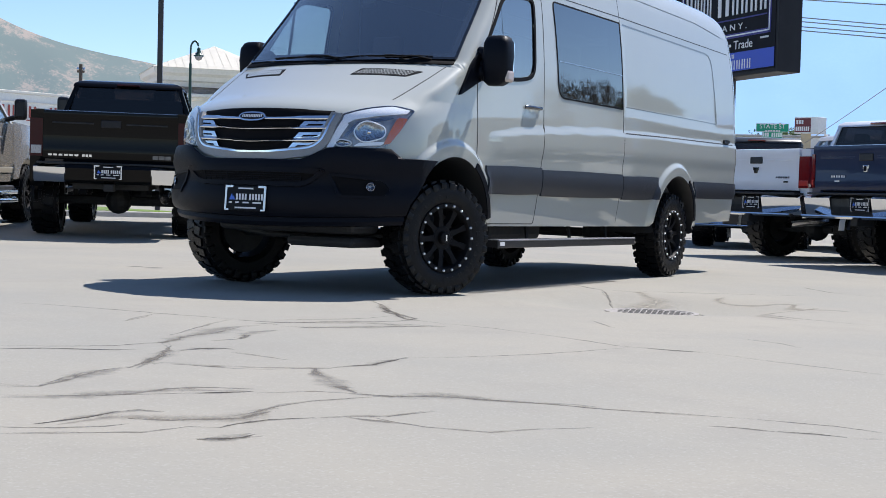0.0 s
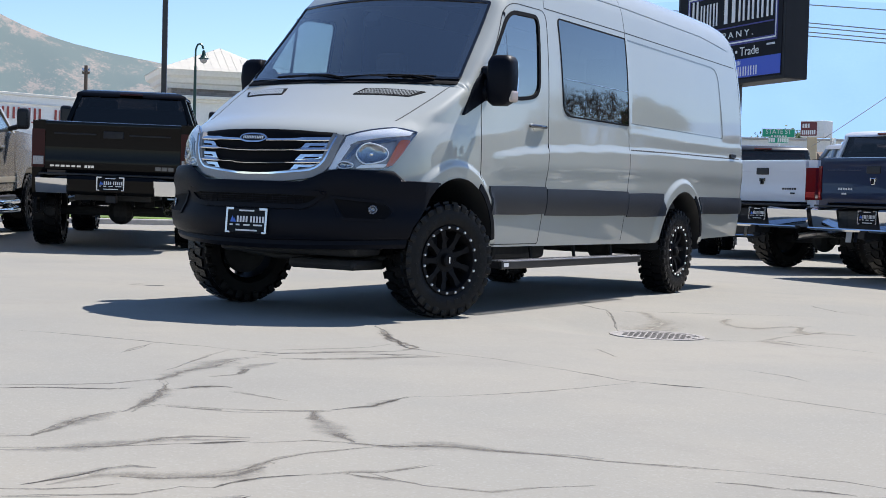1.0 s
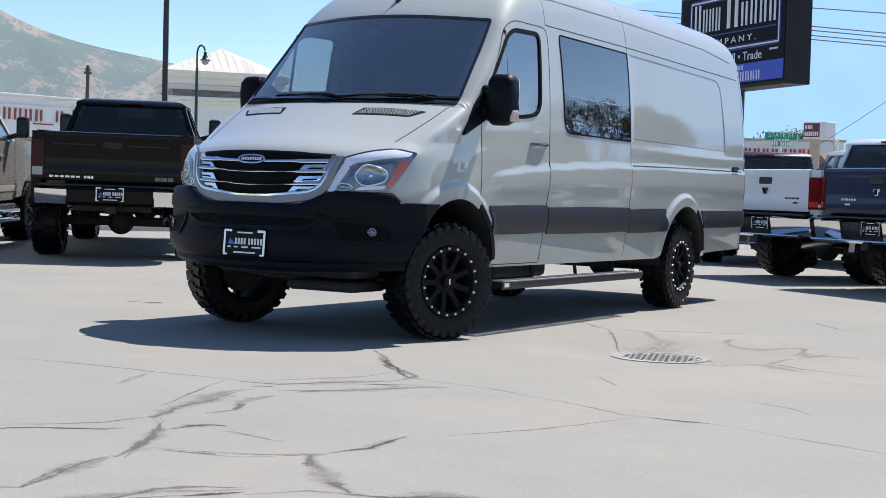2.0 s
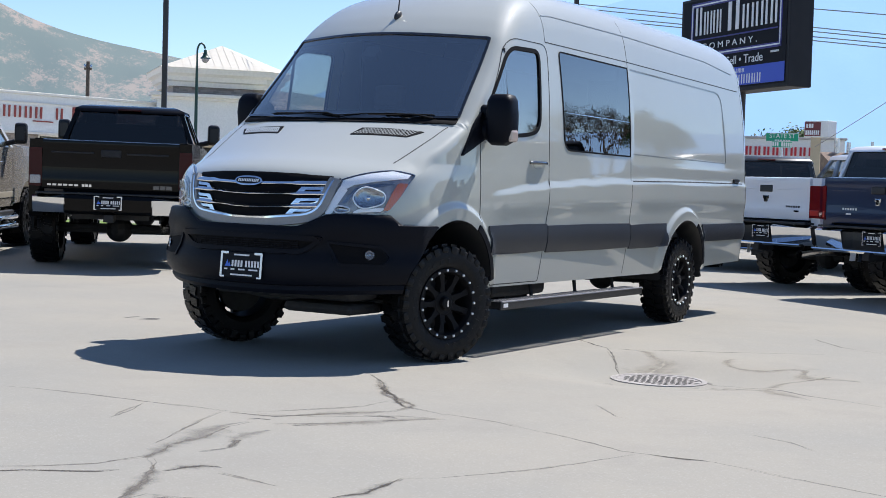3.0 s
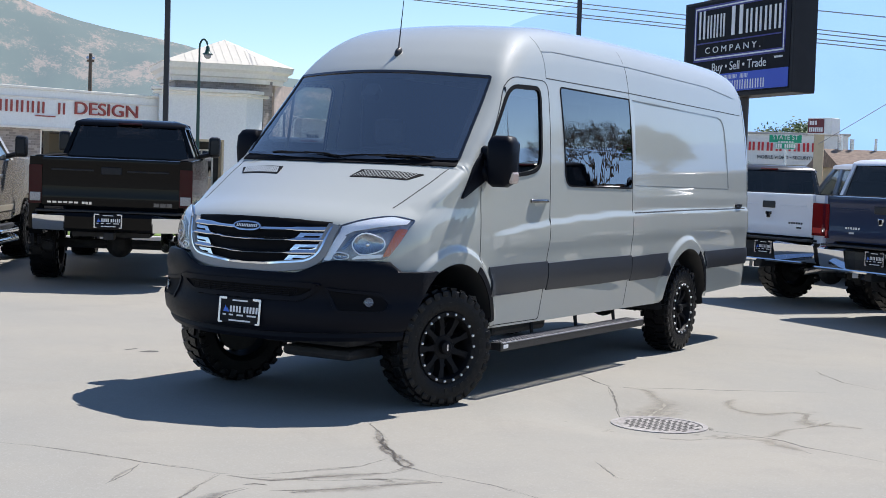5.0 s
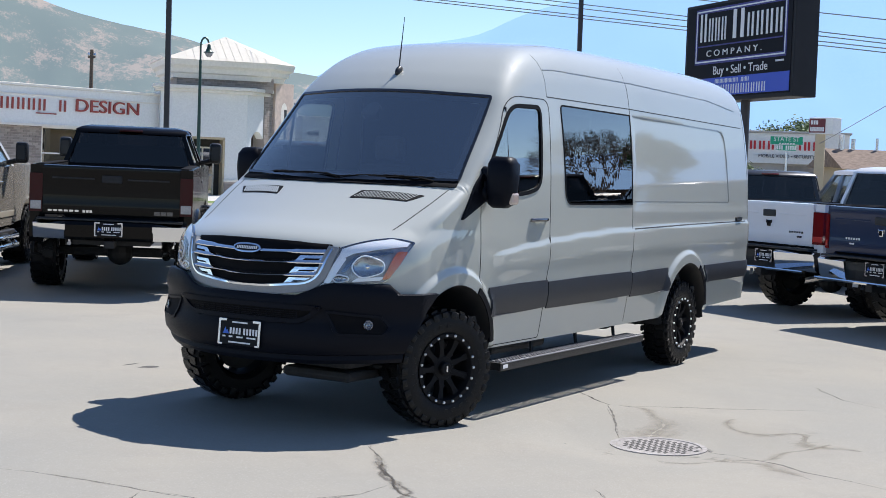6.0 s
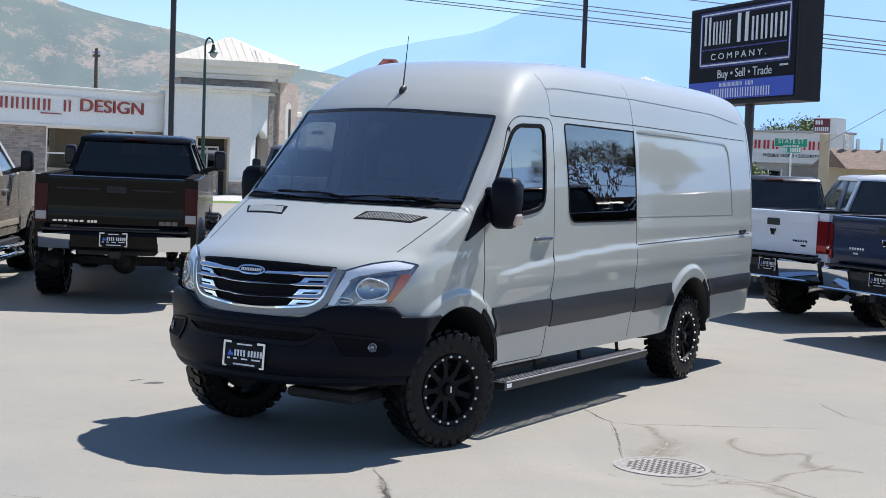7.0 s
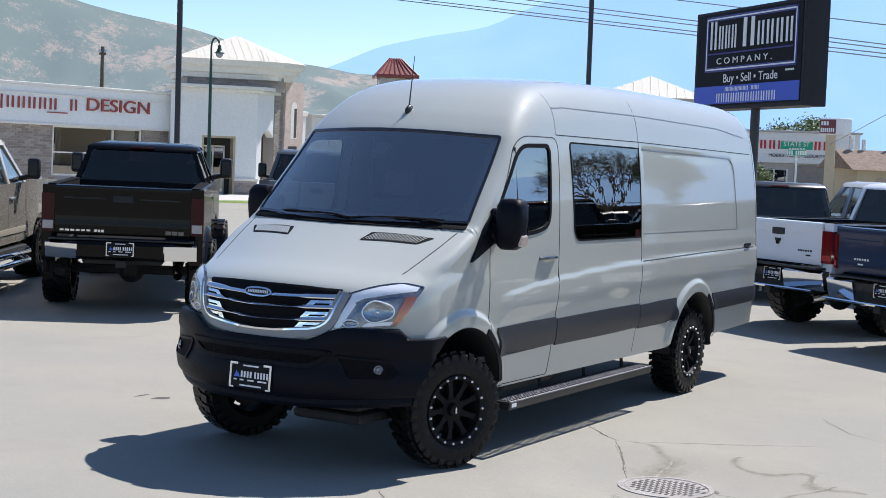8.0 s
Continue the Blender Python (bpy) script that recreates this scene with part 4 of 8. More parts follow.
    box(bm, -0.42, 0.42, -0.80, 6.05, 0.60, 0.66)
    box(bm, -0.93, 0.93, 0.56, BASE - 0.56, 0.50, 0.56)
    box(bm, -0.93, 0.93, BASE + 0.56, 6.02, 0.60, 0.64)
    part("floor_pan", bm, M_FRAME, v)
    bm = bmesh.new()
    for s in (-1, 1):
        box(bm, s * 0.40 - 0.04, s * 0.40 + 0.04, -0.85, 6.1, 0.50, 0.62, 0.01)
    part("frame_rails", bm, M_FRAME, v)
    for y in (0.0, BASE):
        bm = bmesh.new()
        tube(bm, [(-0.74, y, HUB), (-0.2, y, HUB - 0.01), (0.2, y, HUB - 0.01), (0.74, y, HUB)], [0.05, 0.045, 0.045, 0.05], 10)
        bmesh.ops.create_uvsphere(bm, u_segments=14, v_segments=10, radius=0.13 if y else 0.08, matrix=Matrix.Translation((0.18, y, HUB + (0.0 if y else 0.06))))
        for s in (-1, 1):
            tube(bm, [(s * 0.55, y, HUB), (s * 0.50, y + 0.05, 0.75)], 0.035, 8)
            tube(bm, [(s * 0.45, y - 0.7, 0.52), (s * 0.5, y, HUB - 0.04), (s * 0.45, y + 0.7, 0.52)], 0.02, 6)
        part("axle", bm, M_FRAME, v)
    bm = bmesh.new()
    box(bm, 0.15, 0.75, 1.0, 1.9, 0.36, 0.52, 0.04)
    box(bm, -0.7, -0.1, 2.2, 3.2, 0.34, 0.52, 0.04)
    part("fuel_tank", bm, M_FRAME, v)
    bm = bmesh.new()
    box(bm, -0.50, 0.60, -0.66, -0.30, 0.40, 0.49, 0.04)
    part("skid_plate", bm, M_FRAME, v)
    bm = bmesh.new()
    tube(bm, [(-0.62, -0.26, 0.40), (-0.3, -0.30, 0.37), (0.4, -0.30, 0.36), (0.66, -0.24, 0.40)], 0.022, 8)
    part("steering_rod", bm, M_FRAME, v, smooth=50)
    bm = bmesh.new()
    box(bm, 0.05, 0.58, -0.62, -0.20, 0.31, 0.38, 0.03)
    part("gear_sump", bm, M_FRAME, v)

    # cab: dash, wheel, seats, bulkhead
    bm = bmesh.new()
    box(bm, -0.80, 0.80, -0.05, 0.55, 1.10, 1.46, 0.06)
    box(bm, 0.18, 0.62, 0.40, 0.62, 1.36, 1.55, 0.05)
    part("dashboard", bm, M_DASH, v)
    # unseen firewall and engine, added to block sunlight leaking through the nose
    bm = bmesh.new()
    box(bm, -0.74, 0.74, -0.06, -0.02, 0.56, 1.46)
    box(bm, -0.52, 0.52, -0.065, -0.025, 1.40, 1.525)
    part("firewall", bm, M_FRAME, v)
    bm = bmesh.new()
    box(bm, -0.50, 0.50, -0.74, -0.10, 0.62, 1.20, 0.05)
    part("engine_block", bm, M_FRAME, v)
    bm = bmesh.new()
    m = pose(0.40, 0.72, 1.52, 55, 0, 0)
    tube(bm, [m @ Vector((0.2 * math.cos(a), 0.2 * math.sin(a), 0)) for a in [i * math.tau / 28 for i in range(29)]], 0.016, 8, False)
    for a in (0.2, math.pi - 0.2, -math.pi / 2):
        tube(bm, [m @ Vector((0, 0, -0.02)), m @ Vector((0.2 * math.cos(a), 0.2 * math.sin(a), 0))], 0.02, 6)
    part("steering_wheel", bm, M_BLACK, v, smooth=50)
    for x in (0.42, -0.42):
        seat = new("cab_seat")
        seat.parent = v
        bm = bmesh.new()
        box(bm, x - 0.25, x + 0.25, 0.85, 1.35, 0.95, 1.12, 0.06)
        box(bm, x - 0.25, x + 0.25, 1.28, 1.42, 1.08, 1.72, 0.06, pose(0, 0, 0, 0, 0, 0))
        part("cushion", bm, M_SEAT, seat)
        bm = bmesh.new()
        box(bm, x - 0.14, x + 0.14, 1.34, 1.43, 1.74, 1.94, 0.04)
        part("headrest", bm, M_SEAT, seat)
    bm = bmesh.new()
    box(bm, -0.90, 0.90, 0.0, 6.02, 0.66, 0.70)
    box(bm, -0.74, 0.74, 5.9, 5.94, 0.70, 2.35)
    part("load_floor", bm, M_DASH, v)
    bm = bmesh.new()
    box(bm, -0.62, 0.62, 1.3, 5.9, 2.44, 2.47)
    part("headliner", bm, M_DASH, v)
    # dark inner panels of the load room
    bm = bmesh.new()
    box(bm, -0.78, -0.76, 1.5, 5.9, 0.7, 2.3)
    box(bm, 0.76, 0.78, 3.1, 5.9, 0.7, 2.3)
    part("inner_lining", bm, M_DASH, v)
    return v


VAN = van()

# ---- ground: one sheet to the horizon, cracks, drain ----
DRAIN_X, DRAIN_Y = 2.17, 0.70


def dip(x, y):
    """The lot sinks a little towards its drain and rises a hand's width towards the lawn."""
    along, aside = (x + 5.76) * -0.59 + (y - 3.97) * 0.807, (x + 5.76) * 0.807 + (y - 3.97) * 0.59
    rise = 0.021 * max(0.0, min(along, 6.5)) * (1 - ease((along - 15) / 8)) * (1 - ease((aside - 3.5) / 3.5)) * (1 - ease((-8 - aside) / 4))
    return rise - 0.07 * (1 - ease((math.hypot(x - DRAIN_X, y - DRAIN_Y) - 0.34) / 0.8))


def ground():
    bm = bmesh.new()
    xs = [-4500, -1500, -400, -120, -60, -30, -14, 0, 14, 30, 60, 120, 400, 1500, 4500]
    ys = sorted(xs + [-0.9 + 0.1 * i for i in range(32)] + [2.75 + 0.75 * i for i in range(30)])
    xs = sorted(xs + [0.6 + 0.1 * i for i in range(32)] + [-24.4 + 0.75 * i for i in range(31)])
    grid = [[bm.verts.new((x, y, dip(x, y))) for x in xs] for y in ys]
    for q, w in zip(grid, grid[1:]):
        for k in range(len(xs) - 1):
            bm.faces.new((q[k], q[k + 1], w[k + 1], w[k]))
    g = part("ground", bm, M_GROUND, None)
    tagged(g, "pale sun-bleached cracked asphalt of the car lot", "ground", kind="structure")
    return g


GROUND = ground()


def crack(pts, width, mat, seed, rough=0.05, z=0.001, broken=True):
    # narrow cracks break up into short bits, wide bands into long ones
    """A ragged open crack along a few bends, of uneven width."""
    fine = 9.0 if width < 0.04 else 3.0
    rng = random.Random(seed)
    pts = [Vector((*p, 0)) for p in pts]
    dense = []
    for p, q in zip(pts, pts[1:]):
        k = max(2, int((q - p).length / 0.035))
        dense += [p.lerp(q, i / k) for i in range(k)]
    dense.append(pts[-1])
    bm = bmesh.new()
    core = bm.verts.layers.float.new("core")
    prev = None
    for i, p in enumerate(dense):
        d = (dense[min(i + 1, len(dense) - 1)] - dense[max(i - 1, 0)]).normalized()
        s = Vector((-d.y, d.x, 0))
        wob = noise.noise(Vector((p.x * 3, p.y * 3, seed))) * rough + noise.noise(Vector((p.x * 14, p.y * 14, seed))) * min(rough, 0.03) * 0.35
        w = width * max(0.12, 0.55 + 1.1 * noise.noise(Vector((p.x * 2.2, p.y * 2.2, seed + 9))) + rng.uniform(-0.35, 0.35) * min(1, 0.02 / width))
        w *= min(1, 0.15 + 3 * min(i, len(dense) - 1 - i) / len(dense))
        c = p + s * wob
        pair = [bm.verts.new(e + Vector((0, 0, z + dip(e.x, e.y)))) for e in (c + s * w / 2, c, c - s * w / 2)]
        pair[1][core] = 1.0
        if prev and (not broken or noise.noise(Vector((p.x * fine, p.y * fine, seed + 4))) + 0.35 * noise.noise(Vector((p.x * 2.1, p.y * 2.1, seed + 5))) > -0.3):
            for j in (0, 1):
                bm.faces.new((prev[j], prev[j + 1], pair[j + 1], pair[j]))
        prev = pair
    return part("crack", bm, mat, GROUND)


def worn_band(name, colour, full, low, high):
    """Dirt or old sealer that thins out towards the band's edges and breaks up into patches."""
    m = material(name, colour, 1.0, 0, 0, 0.18, 45, 0.12, 4, 0.3, 140, spec=0.1)
    nt = m.node_tree
    p = nt.nodes["Principled BSDF"]
    core = nt.nodes.new("ShaderNodeAttribute")
    core.attribute_name = "core"
    geo = nt.nodes.new("ShaderNodeNewGeometry")
    total = core.outputs["Fac"]
    for scale, amount in ((14.0, 1.3), (90.0, 0.9)):
        n = nt.nodes.new("ShaderNodeTexNoise")
        n.inputs["Scale"].default_value, n.inputs["Detail"].default_value = scale, 4.0
        nt.links.new(geo.outputs["Position"], n.inputs["Vector"])
        q = nt.nodes.new("ShaderNodeMath")
        q.operation = "MULTIPLY_ADD"
        q.inputs[1].default_value = amount
        nt.links.new(n.outputs["Fac"], q.inputs[0])
        nt.links.new(total, q.inputs[2])
        total = q.outputs[0]
    r = nt.nodes.new("ShaderNodeMapRange")
    r.interpolation_type = "SMOOTHSTEP"
    r.inputs["From Min"].default_value, r.inputs["From Max"].default_value = low, high
    r.inputs["To Max"].default_value = full
    nt.links.new(total, r.inputs["Value"])
    nt.links.new(r.outputs[0], p.inputs["Alpha"])
    return m


M_CRACK = worn_band("crack_dirt", (0.168, 0.154, 0.135), 0.75, 1.2, 2.2)
M_CRACKDARK = worn_band("crack_open", (0.07, 0.064, 0.057), 0.95, 1.45, 1.9)
M_SEAL = worn_band("worn_sealer", (0.232, 0.218, 0.193), 0.6, 1.2, 2.5)
M_DUST = worn_band("dusty_crack_edge", (0.24, 0.217, 0.182), 0.55, 1.2, 2.5)
M_CHIP = material("asphalt_chip", (0.11, 0.10, 0.09), 1.0, 0, 0, 0.4, 50)
M_OIL = material("oil_spot", (0.085, 0.078, 0.07), 1.0, 0, 0, 0.4, 50)
MARKS = itertools.count(1)


def crumble(pts, width, per_metre, size, mat, seed, z):
    """Loose flecks and broken edges strewn along a crack, as one sheet of small flat chips."""
    rng = random.Random(seed)
    verts, faces = [], []
    for p, q in zip(pts, pts[1:]):
        p, q = Vector((*p, 0)), Vector((*q, 0))
        along = (q - p).normalized()
        across = Vector((-along.y, along.x, 0))
        for _ in range(int((q - p).length * per_metre)):
            f = rng.random()
            c = p.lerp(q, f)
            if noise.noise(Vector((c.x * 5, c.y * 5, seed))) < -0.12:
                continue
            c += across * (rng.gauss(0, 0.4) * width + noise.noise(Vector((c.x * 3, c.y * 3, seed % 50))) * 0.03)
            a = size * rng.uniform(0.3, 1.0)
            b = a * rng.uniform(0.2, 0.5)
            t = rng.gauss(0, 0.5)
            u, w = along * math.cos(t) + across * math.sin(t), across * math.cos(t) - along * math.sin(t)
            n = len(verts)
            for e, g in ((-1, -0.3), (-0.2, -1), (1, -0.2), (0.3, 1)):
                v = c + u * a * e * rng.uniform(0.6, 1) + w * b * g * rng.uniform(0.6, 1)
                verts.append((v.x, v.y, z + dip(v.x, v.y)))
            faces.append((n, n + 1, n + 2, n + 3))
    me = bpy.data.meshes.new("crumbled_asphalt")
    me.from_pydata(verts, [], faces)
    me.materials.append(mat)
    ob = new("crumbled_asphalt", me)
    ob.parent = GROUND
    tagged(ob, "loose chips along a crack", kind="stuff")



def mark_ground(kind, width, *pts):
    """One crack or band of wear in the asphalt, along its bends."""
    k = next(MARKS)
    low = 0.0003 + 0.000004 * k
    if kind == "fine":
        crack(pts, width * 5, M_DUST, k + 50, 0.025, low, False)
        crack(pts, width * 1.9, M_CRACK, k, 0.025, low + 0.0003, False)
        crumble(pts, width * 0.8, 16, 0.010, M_CHIP, k, low + 0.0009)
    elif kind == "open":
        crack(pts, width * 5, M_SEAL, k + 50, 0.03, low, False)
        crack(pts, width * 2.4, M_CRACK, k, 0.03, low + 0.0003, False)
        crack(pts, width * 1.5, M_CRACKDARK, k, 0.03, low + 0.0006, False)
        crumble(pts, width * 0.9, 45, 0.011, M_CHIP, k + 200, low + 0.0009)
    else:
        mat = M_SEAL if kind == "seal" else M_DUST
        crack(pts, width * 2.2, mat, k, 0.05, low, False)
        crack(pts, width * 0.7, M_CRACK, k + 70, 0.06, low + 0.0003)
        crumble(pts, width * 0.7, 14, 0.010, M_CHIP, k + 400, low + 0.0006)


mark_ground("fine", 0.012, (-0.21, -2.78), (-0.02, -2.73), (0.31, -2.7), (0.71, -2.68), (0.98, -2.65), (1.16, -2.65), (1.31, -2.58))
mark_ground("fine", 0.01, (1.31, -2.58), (1.45, -2.33), (1.6, -2.04), (1.59, -1.75))
mark_ground("fine", 0.012, (1.34, -2.61), (1.62, -2.48), (1.9, -2.19), (2.13, -2.13))
mark_ground("open", 0.02, (0.93, -0.9), (1.35, -1.42), (1.62, -1.74), (1.76, -1.89), (2.06, -1.99))
mark_ground("fine", 0.012, (2.03, -1.97), (2.37, -2.01), (2.83, -2.18), (3.16, -2.34), (3.33, -2.34))
mark_ground("open", 0.02, (3.3, -2.34), (3.41, -2.35), (3.57, -2.32))
mark_ground("fine", 0.01, (3.57, -2.32), (3.8, -2.4), (4.07, -2.48), (4.28, -2.55), (4.45, -2.59))
mark_ground("fine", 0.009, (2.72, -3.52), (2.84, -3.42), (2.94, -3.23), (3.06, -2.98), (3.15, -2.71), (3.23, -2.38))
mark_ground("open", 0.026, (2.7, -4.04), (2.72, -3.94), (2.76, -3.85), (2.72, -3.52))
mark_ground("fine", 0.011, (2.71, -4.05), (2.54, -4.21), (2.39, -4.29), (2.27, -4.34), (2.16, -4.37), (2.18, -4.55))
mark_ground("fine", 0.012, (1.33, -4.4), (1.48, -4.26), (1.63, -4.06), (1.66, -3.89), (1.69, -3.79))
mark_ground("open", 0.022, (1.42, -4.48), (1.52, -4.34), (1.61, -4.27), (1.73, -4.17), (1.77, -4.09))
mark_ground("open", 0.026, (1.92, -4.0), (1.95, -3.9), (1.98, -3.83), (2.06, -3.81))
mark_ground("fine", 0.008, (2.12, -3.9), (2.27, -3.92), (2.44, -3.96))
mark_ground("fine", 0.008, (2.18, -5.22), (2.31, -5.17), (2.17, -4.84), (2.15, -4.64), (2.17, -4.54))
mark_ground("fine", 0.014, (2.37, -5.4), (2.49, -5.29), (2.61, -5.16), (2.78, -4.94))
mark_ground("open", 0.022, (2.78, -4.96), (2.84, -4.88), (2.89, -4.79))
mark_ground("fine", 0.012, (2.91, -4.82), (3.03, -4.64), (3.18, -4.59), (3.29, -4.56), (3.39, -4.41))
mark_ground("fine", 0.011, (3.41, -4.45), (3.67, -4.39), (3.93, -4.35), (4.17, -4.28), (4.37, -4.22))
mark_ground("fine", 0.011, (4.37, -4.22), (4.51, -4.2), (4.65, -4.18), (4.8, -4.22))
mark_ground("open", 0.024, (2.85, -5.74), (2.85, -5.63), (2.86, -5.55), (2.86, -5.43), (2.88, -5.35), (2.96, -5.33))
mark_ground("fine", 0.016, (2.81, -5.83), (2.93, -5.74), (3.01, -5.64), (3.03, -5.56))
mark_ground("fine", 0.012, (2.89, -5.91), (3.0, -5.8), (3.15, -5.65), (3.18, -5.49), (3.26, -5.45))
mark_ground("open", 0.02, (3.26, -5.45), (3.25, -5.36), (3.27, -5.25), (3.36, -5.12))
mark_ground("fine", 0.012, (3.36, -5.12), (3.42, -5.02), (3.5, -4.96), (3.55, -4.75))
mark_ground("fine", 0.01, (3.12, -5.37), (3.16, -5.21), (3.14, -4.98), (3.16, -4.83), (3.25, -4.62), (3.29, -4.52))
mark_ground("open", 0.034, (3.33, -5.64), (3.37, -5.59), (3.4, -5.53), (3.4, -5.47))
mark_ground("fine", 0.014, (3.46, -5.0), (3.58, -5.04), (3.69, -5.05), (3.88, -5.01), (3.95, -4.86), (4.07, -4.72))
mark_ground("fine", 0.014, (4.33, -4.45), (4.4, -4.43), (4.54, -4.43))
mark_ground("open", 0.022, (4.54, -4.43), (4.63, -4.39), (4.73, -4.39))
mark_ground("fine", 0.012, (4.74, -4.41), (4.83, -4.35))
mark_ground("open", 0.012, (0.91, 2.17), (1.2, 1.83), (1.41, 1.68))
mark_ground("fine", 0.009, (1.42, 1.66), (1.66, 1.82), (2.19, 2.19), (2.76, 2.61))
mark_ground("fine", 0.016, (1.39, 1.67), (1.58, 1.31), (1.71, 1.07), (1.87, 0.78))
mark_ground("open", 0.022, (2.1, 1.03), (2.33, 0.96), (2.53, 0.73), (2.69, 0.7))
mark_ground("fine", 0.012, (2.69, 0.7), (2.9, 0.49), (3.27, 0.18), (3.56, 0.09), (3.8, 0.02))
mark_ground("fine", 0.012, (2.34, 3.83), (2.72, 3.28), (2.92, 3.16), (3.11, 3.07))
mark_ground("fine", 0.006, (3.49, -1.47), (3.71, -1.57), (3.86, -1.72))
mark_ground("fine", 0.006, (2.49, -1.1), (2.76, -1.42), (2.83, -1.42))
mark_ground("open", 0.03, (1.68, -2.79), (1.7, -2.74), (1.76, -2.69))
mark_ground("open", 0.022, (1.4, -2.78), (1.43, -2.73), (1.5, -2.71))
mark_ground("open", 0.018, (1.77, -2.31), (1.84, -2.26), (1.94, -2.26))
mark_ground("fine", 0.01, (1.16, -2.65), (1.27, -2.96), (1.43, -3.35), (1.51, -3.6))
mark_ground("fine", 0.01, (0.72, -2.73), (0.82, -2.96), (0.91, -3.18))
mark_ground("seal", 0.13, (1.47, -2.83), (1.47, -3.0), (1.56, -3.32), (1.58, -3.53), (1.7, -3.84))
mark_ground("seal", 0.08, (1.67, -2.96), (1.71, -3.23), (1.8, -3.44), (1.76, -3.59))
mark_ground("dust", 0.1, (1.22, -2.68), (1.44, -2.61), (1.61, -2.37), (1.79, -2.08))
mark_ground("dust", 0.12, (1.79, -2.08), (1.76, -1.85), (1.52, -1.64), (1.15, -1.19))
mark_ground("dust", 0.1, (1.59, -2.82), (1.74, -2.65), (1.89, -2.4), (2.12, -2.11))
mark_ground("seal", 0.16, (2.67, -4.1), (2.84, -4.3), (3.0, -4.49), (3.15, -4.59))
mark_ground("seal", 0.1, (1.71, -3.83), (1.95, -4.14), (2.12, -4.42), (2.19, -4.59))
mark_ground("seal", 0.09, (2.72, -4.07), (2.56, -4.24), (2.41, -4.32), (2.21, -4.4))
mark_ground("seal", 0.09, (2.22, -5.26), (2.31, -5.17), (2.19, -4.87), (2.17, -4.56))
mark_ground("seal", 0.1, (2.39, -5.42), (2.56, -5.24), (2.66, -4.94), (2.84, -4.73))
mark_ground("seal", 0.1, (3.15, -4.61), (3.29, -4.56), (3.44, -4.44), (3.72, -4.37), (3.92, -4.33))
mark_ground("dust", 0.09, (2.9, -5.7), (2.93, -5.51), (3.06, -5.42), (3.18, -5.26), (3.18, -5.04))
mark_ground("seal", 0.06, (3.33, -5.64), (3.38, -5.58), (3.41, -5.48))
mark_ground("seal", 0.05, (3.42, -5.03), (3.53, -5.02), (3.66, -5.04))
# two dark spots of oil
crack(((-2.40, 0.61), (-2.40, 0.80)), 0.30, M_OIL, 24, 0.02, 0.001, False)
crack(((-2.24, 0.61), (-2.17, 0.78)), 0.30, M_OIL, 25, 0.02, 0.001, False)


M_RUST = worn_band("brown_dirt_stain", (0.262, 0.224, 0.170), 0.5, 1.15, 2.8)
for i, (w, pts) in enumerate(((0.5, ((1.45, 1.7), (1.9, 1.25), (2.2, 0.75), (2.8, 0.35), (3.5, -0.1))), (0.35, ((1.7, 0.3), (2.2, 0.1), (2.9, 0.5), (3.2, 1.2))), (0.4, ((2.3, 1.9), (2.7, 1.4), (3.4, 1.1))))):
    crack(pts, w, M_RUST, i + 130, 0.3, 0.0002 + 0.0001 * i)


def drain():
    """A round slotted iron cover in the dip of the lot."""
    d = thing("manhole_cover", "round rusty grey iron drain cover set in worn asphalt", "manhole cover", pose(DRAIN_X, DRAIN_Y, dip(DRAIN_X, DRAIN_Y) + 0.0005) @ Matrix.Scale(0.90, 4))
    bm = bmesh.new()
    r = lathe(bm, [(-0.03, 0.355), (0.006, 0.355), (0.006, 0.315), (0.0, 0.31), (-0.02, 0.31)], 48, "Z")
    part("ring", bm, M_IRON, d)
    bm = bmesh.new()
    r = lathe(bm, [(0.003, 0.305), (0.003, 0.01)], 48, "Z")
    part("plate", bm, M_IRON, d)
    proto = None
    for row in range(7):
        y = -0.21 + 0.07 * row
        n = int(math.sqrt(0.27**2 - y * y) / 0.045)
        for k in range(-n, n + 1, 1):
            if proto is None:
                bm = bmesh.new()
                box(bm, -0.011, 0.011, -0.028, 0.028, -0.001, 0.0015)
                proto = part("slot", bm, M_SLOT, d)
                ob = proto
            else:
                ob = new("slot", proto.data)
                ob.parent = d
            ob.location = (k * 0.045 + (0.022 if row % 2 else 0), y, 0.004)
    return d


M_SLOT = material("slot_dirt", (0.10, 0.094, 0.086), 1.0)
M_IRON = material("cast_iron", (0.31, 0.29, 0.27), 0.8, 0.15, 0, 0.25, 30, 0.15, 4, 0.3, 90)
drain()

# ---- pickups ----
M_BEDLINER = material("bed_liner", (0.015, 0.015, 0.016), 0.9, spec=0.05)
M_CARGLASS = glass("car_glass", (0.13, 0.12, 0.125), 0.0, 1.35)
M_CARGLASSCLEAR = glass("car_glass_clear", (0.62, 0.68, 0.70), 0.0, 2.0)


def paint(name, c, rough=0.28, coat=0.35):
    return material(name, c, rough, 0.0, coat, 0.03, 200, 0.03, 0.7, spec=0.35)


def prism(bm, outline, x0, x1, inset=None):
    """A solid between two x planes from a side outline (y, z); inset narrows it towards the top."""
    lo = min(p[1] for p in outline)
    hi = max(p[1] for p in outline)
    def shrink(z):
        return 0 if inset is None else table(inset, z)
    a = [bm.verts.new((x0 + shrink(z), y, z)) for y, z in outline]
    b = [bm.verts.new((x1 - shrink(z), y, z)) for y, z in outline]
    n = len(outline)
    for i in range(n):
        bm.faces.new((a[i], a[(i + 1) % n], b[(i + 1) % n], b[i]))
    bm.faces.new(a[::-1])
    bm.faces.new(b)


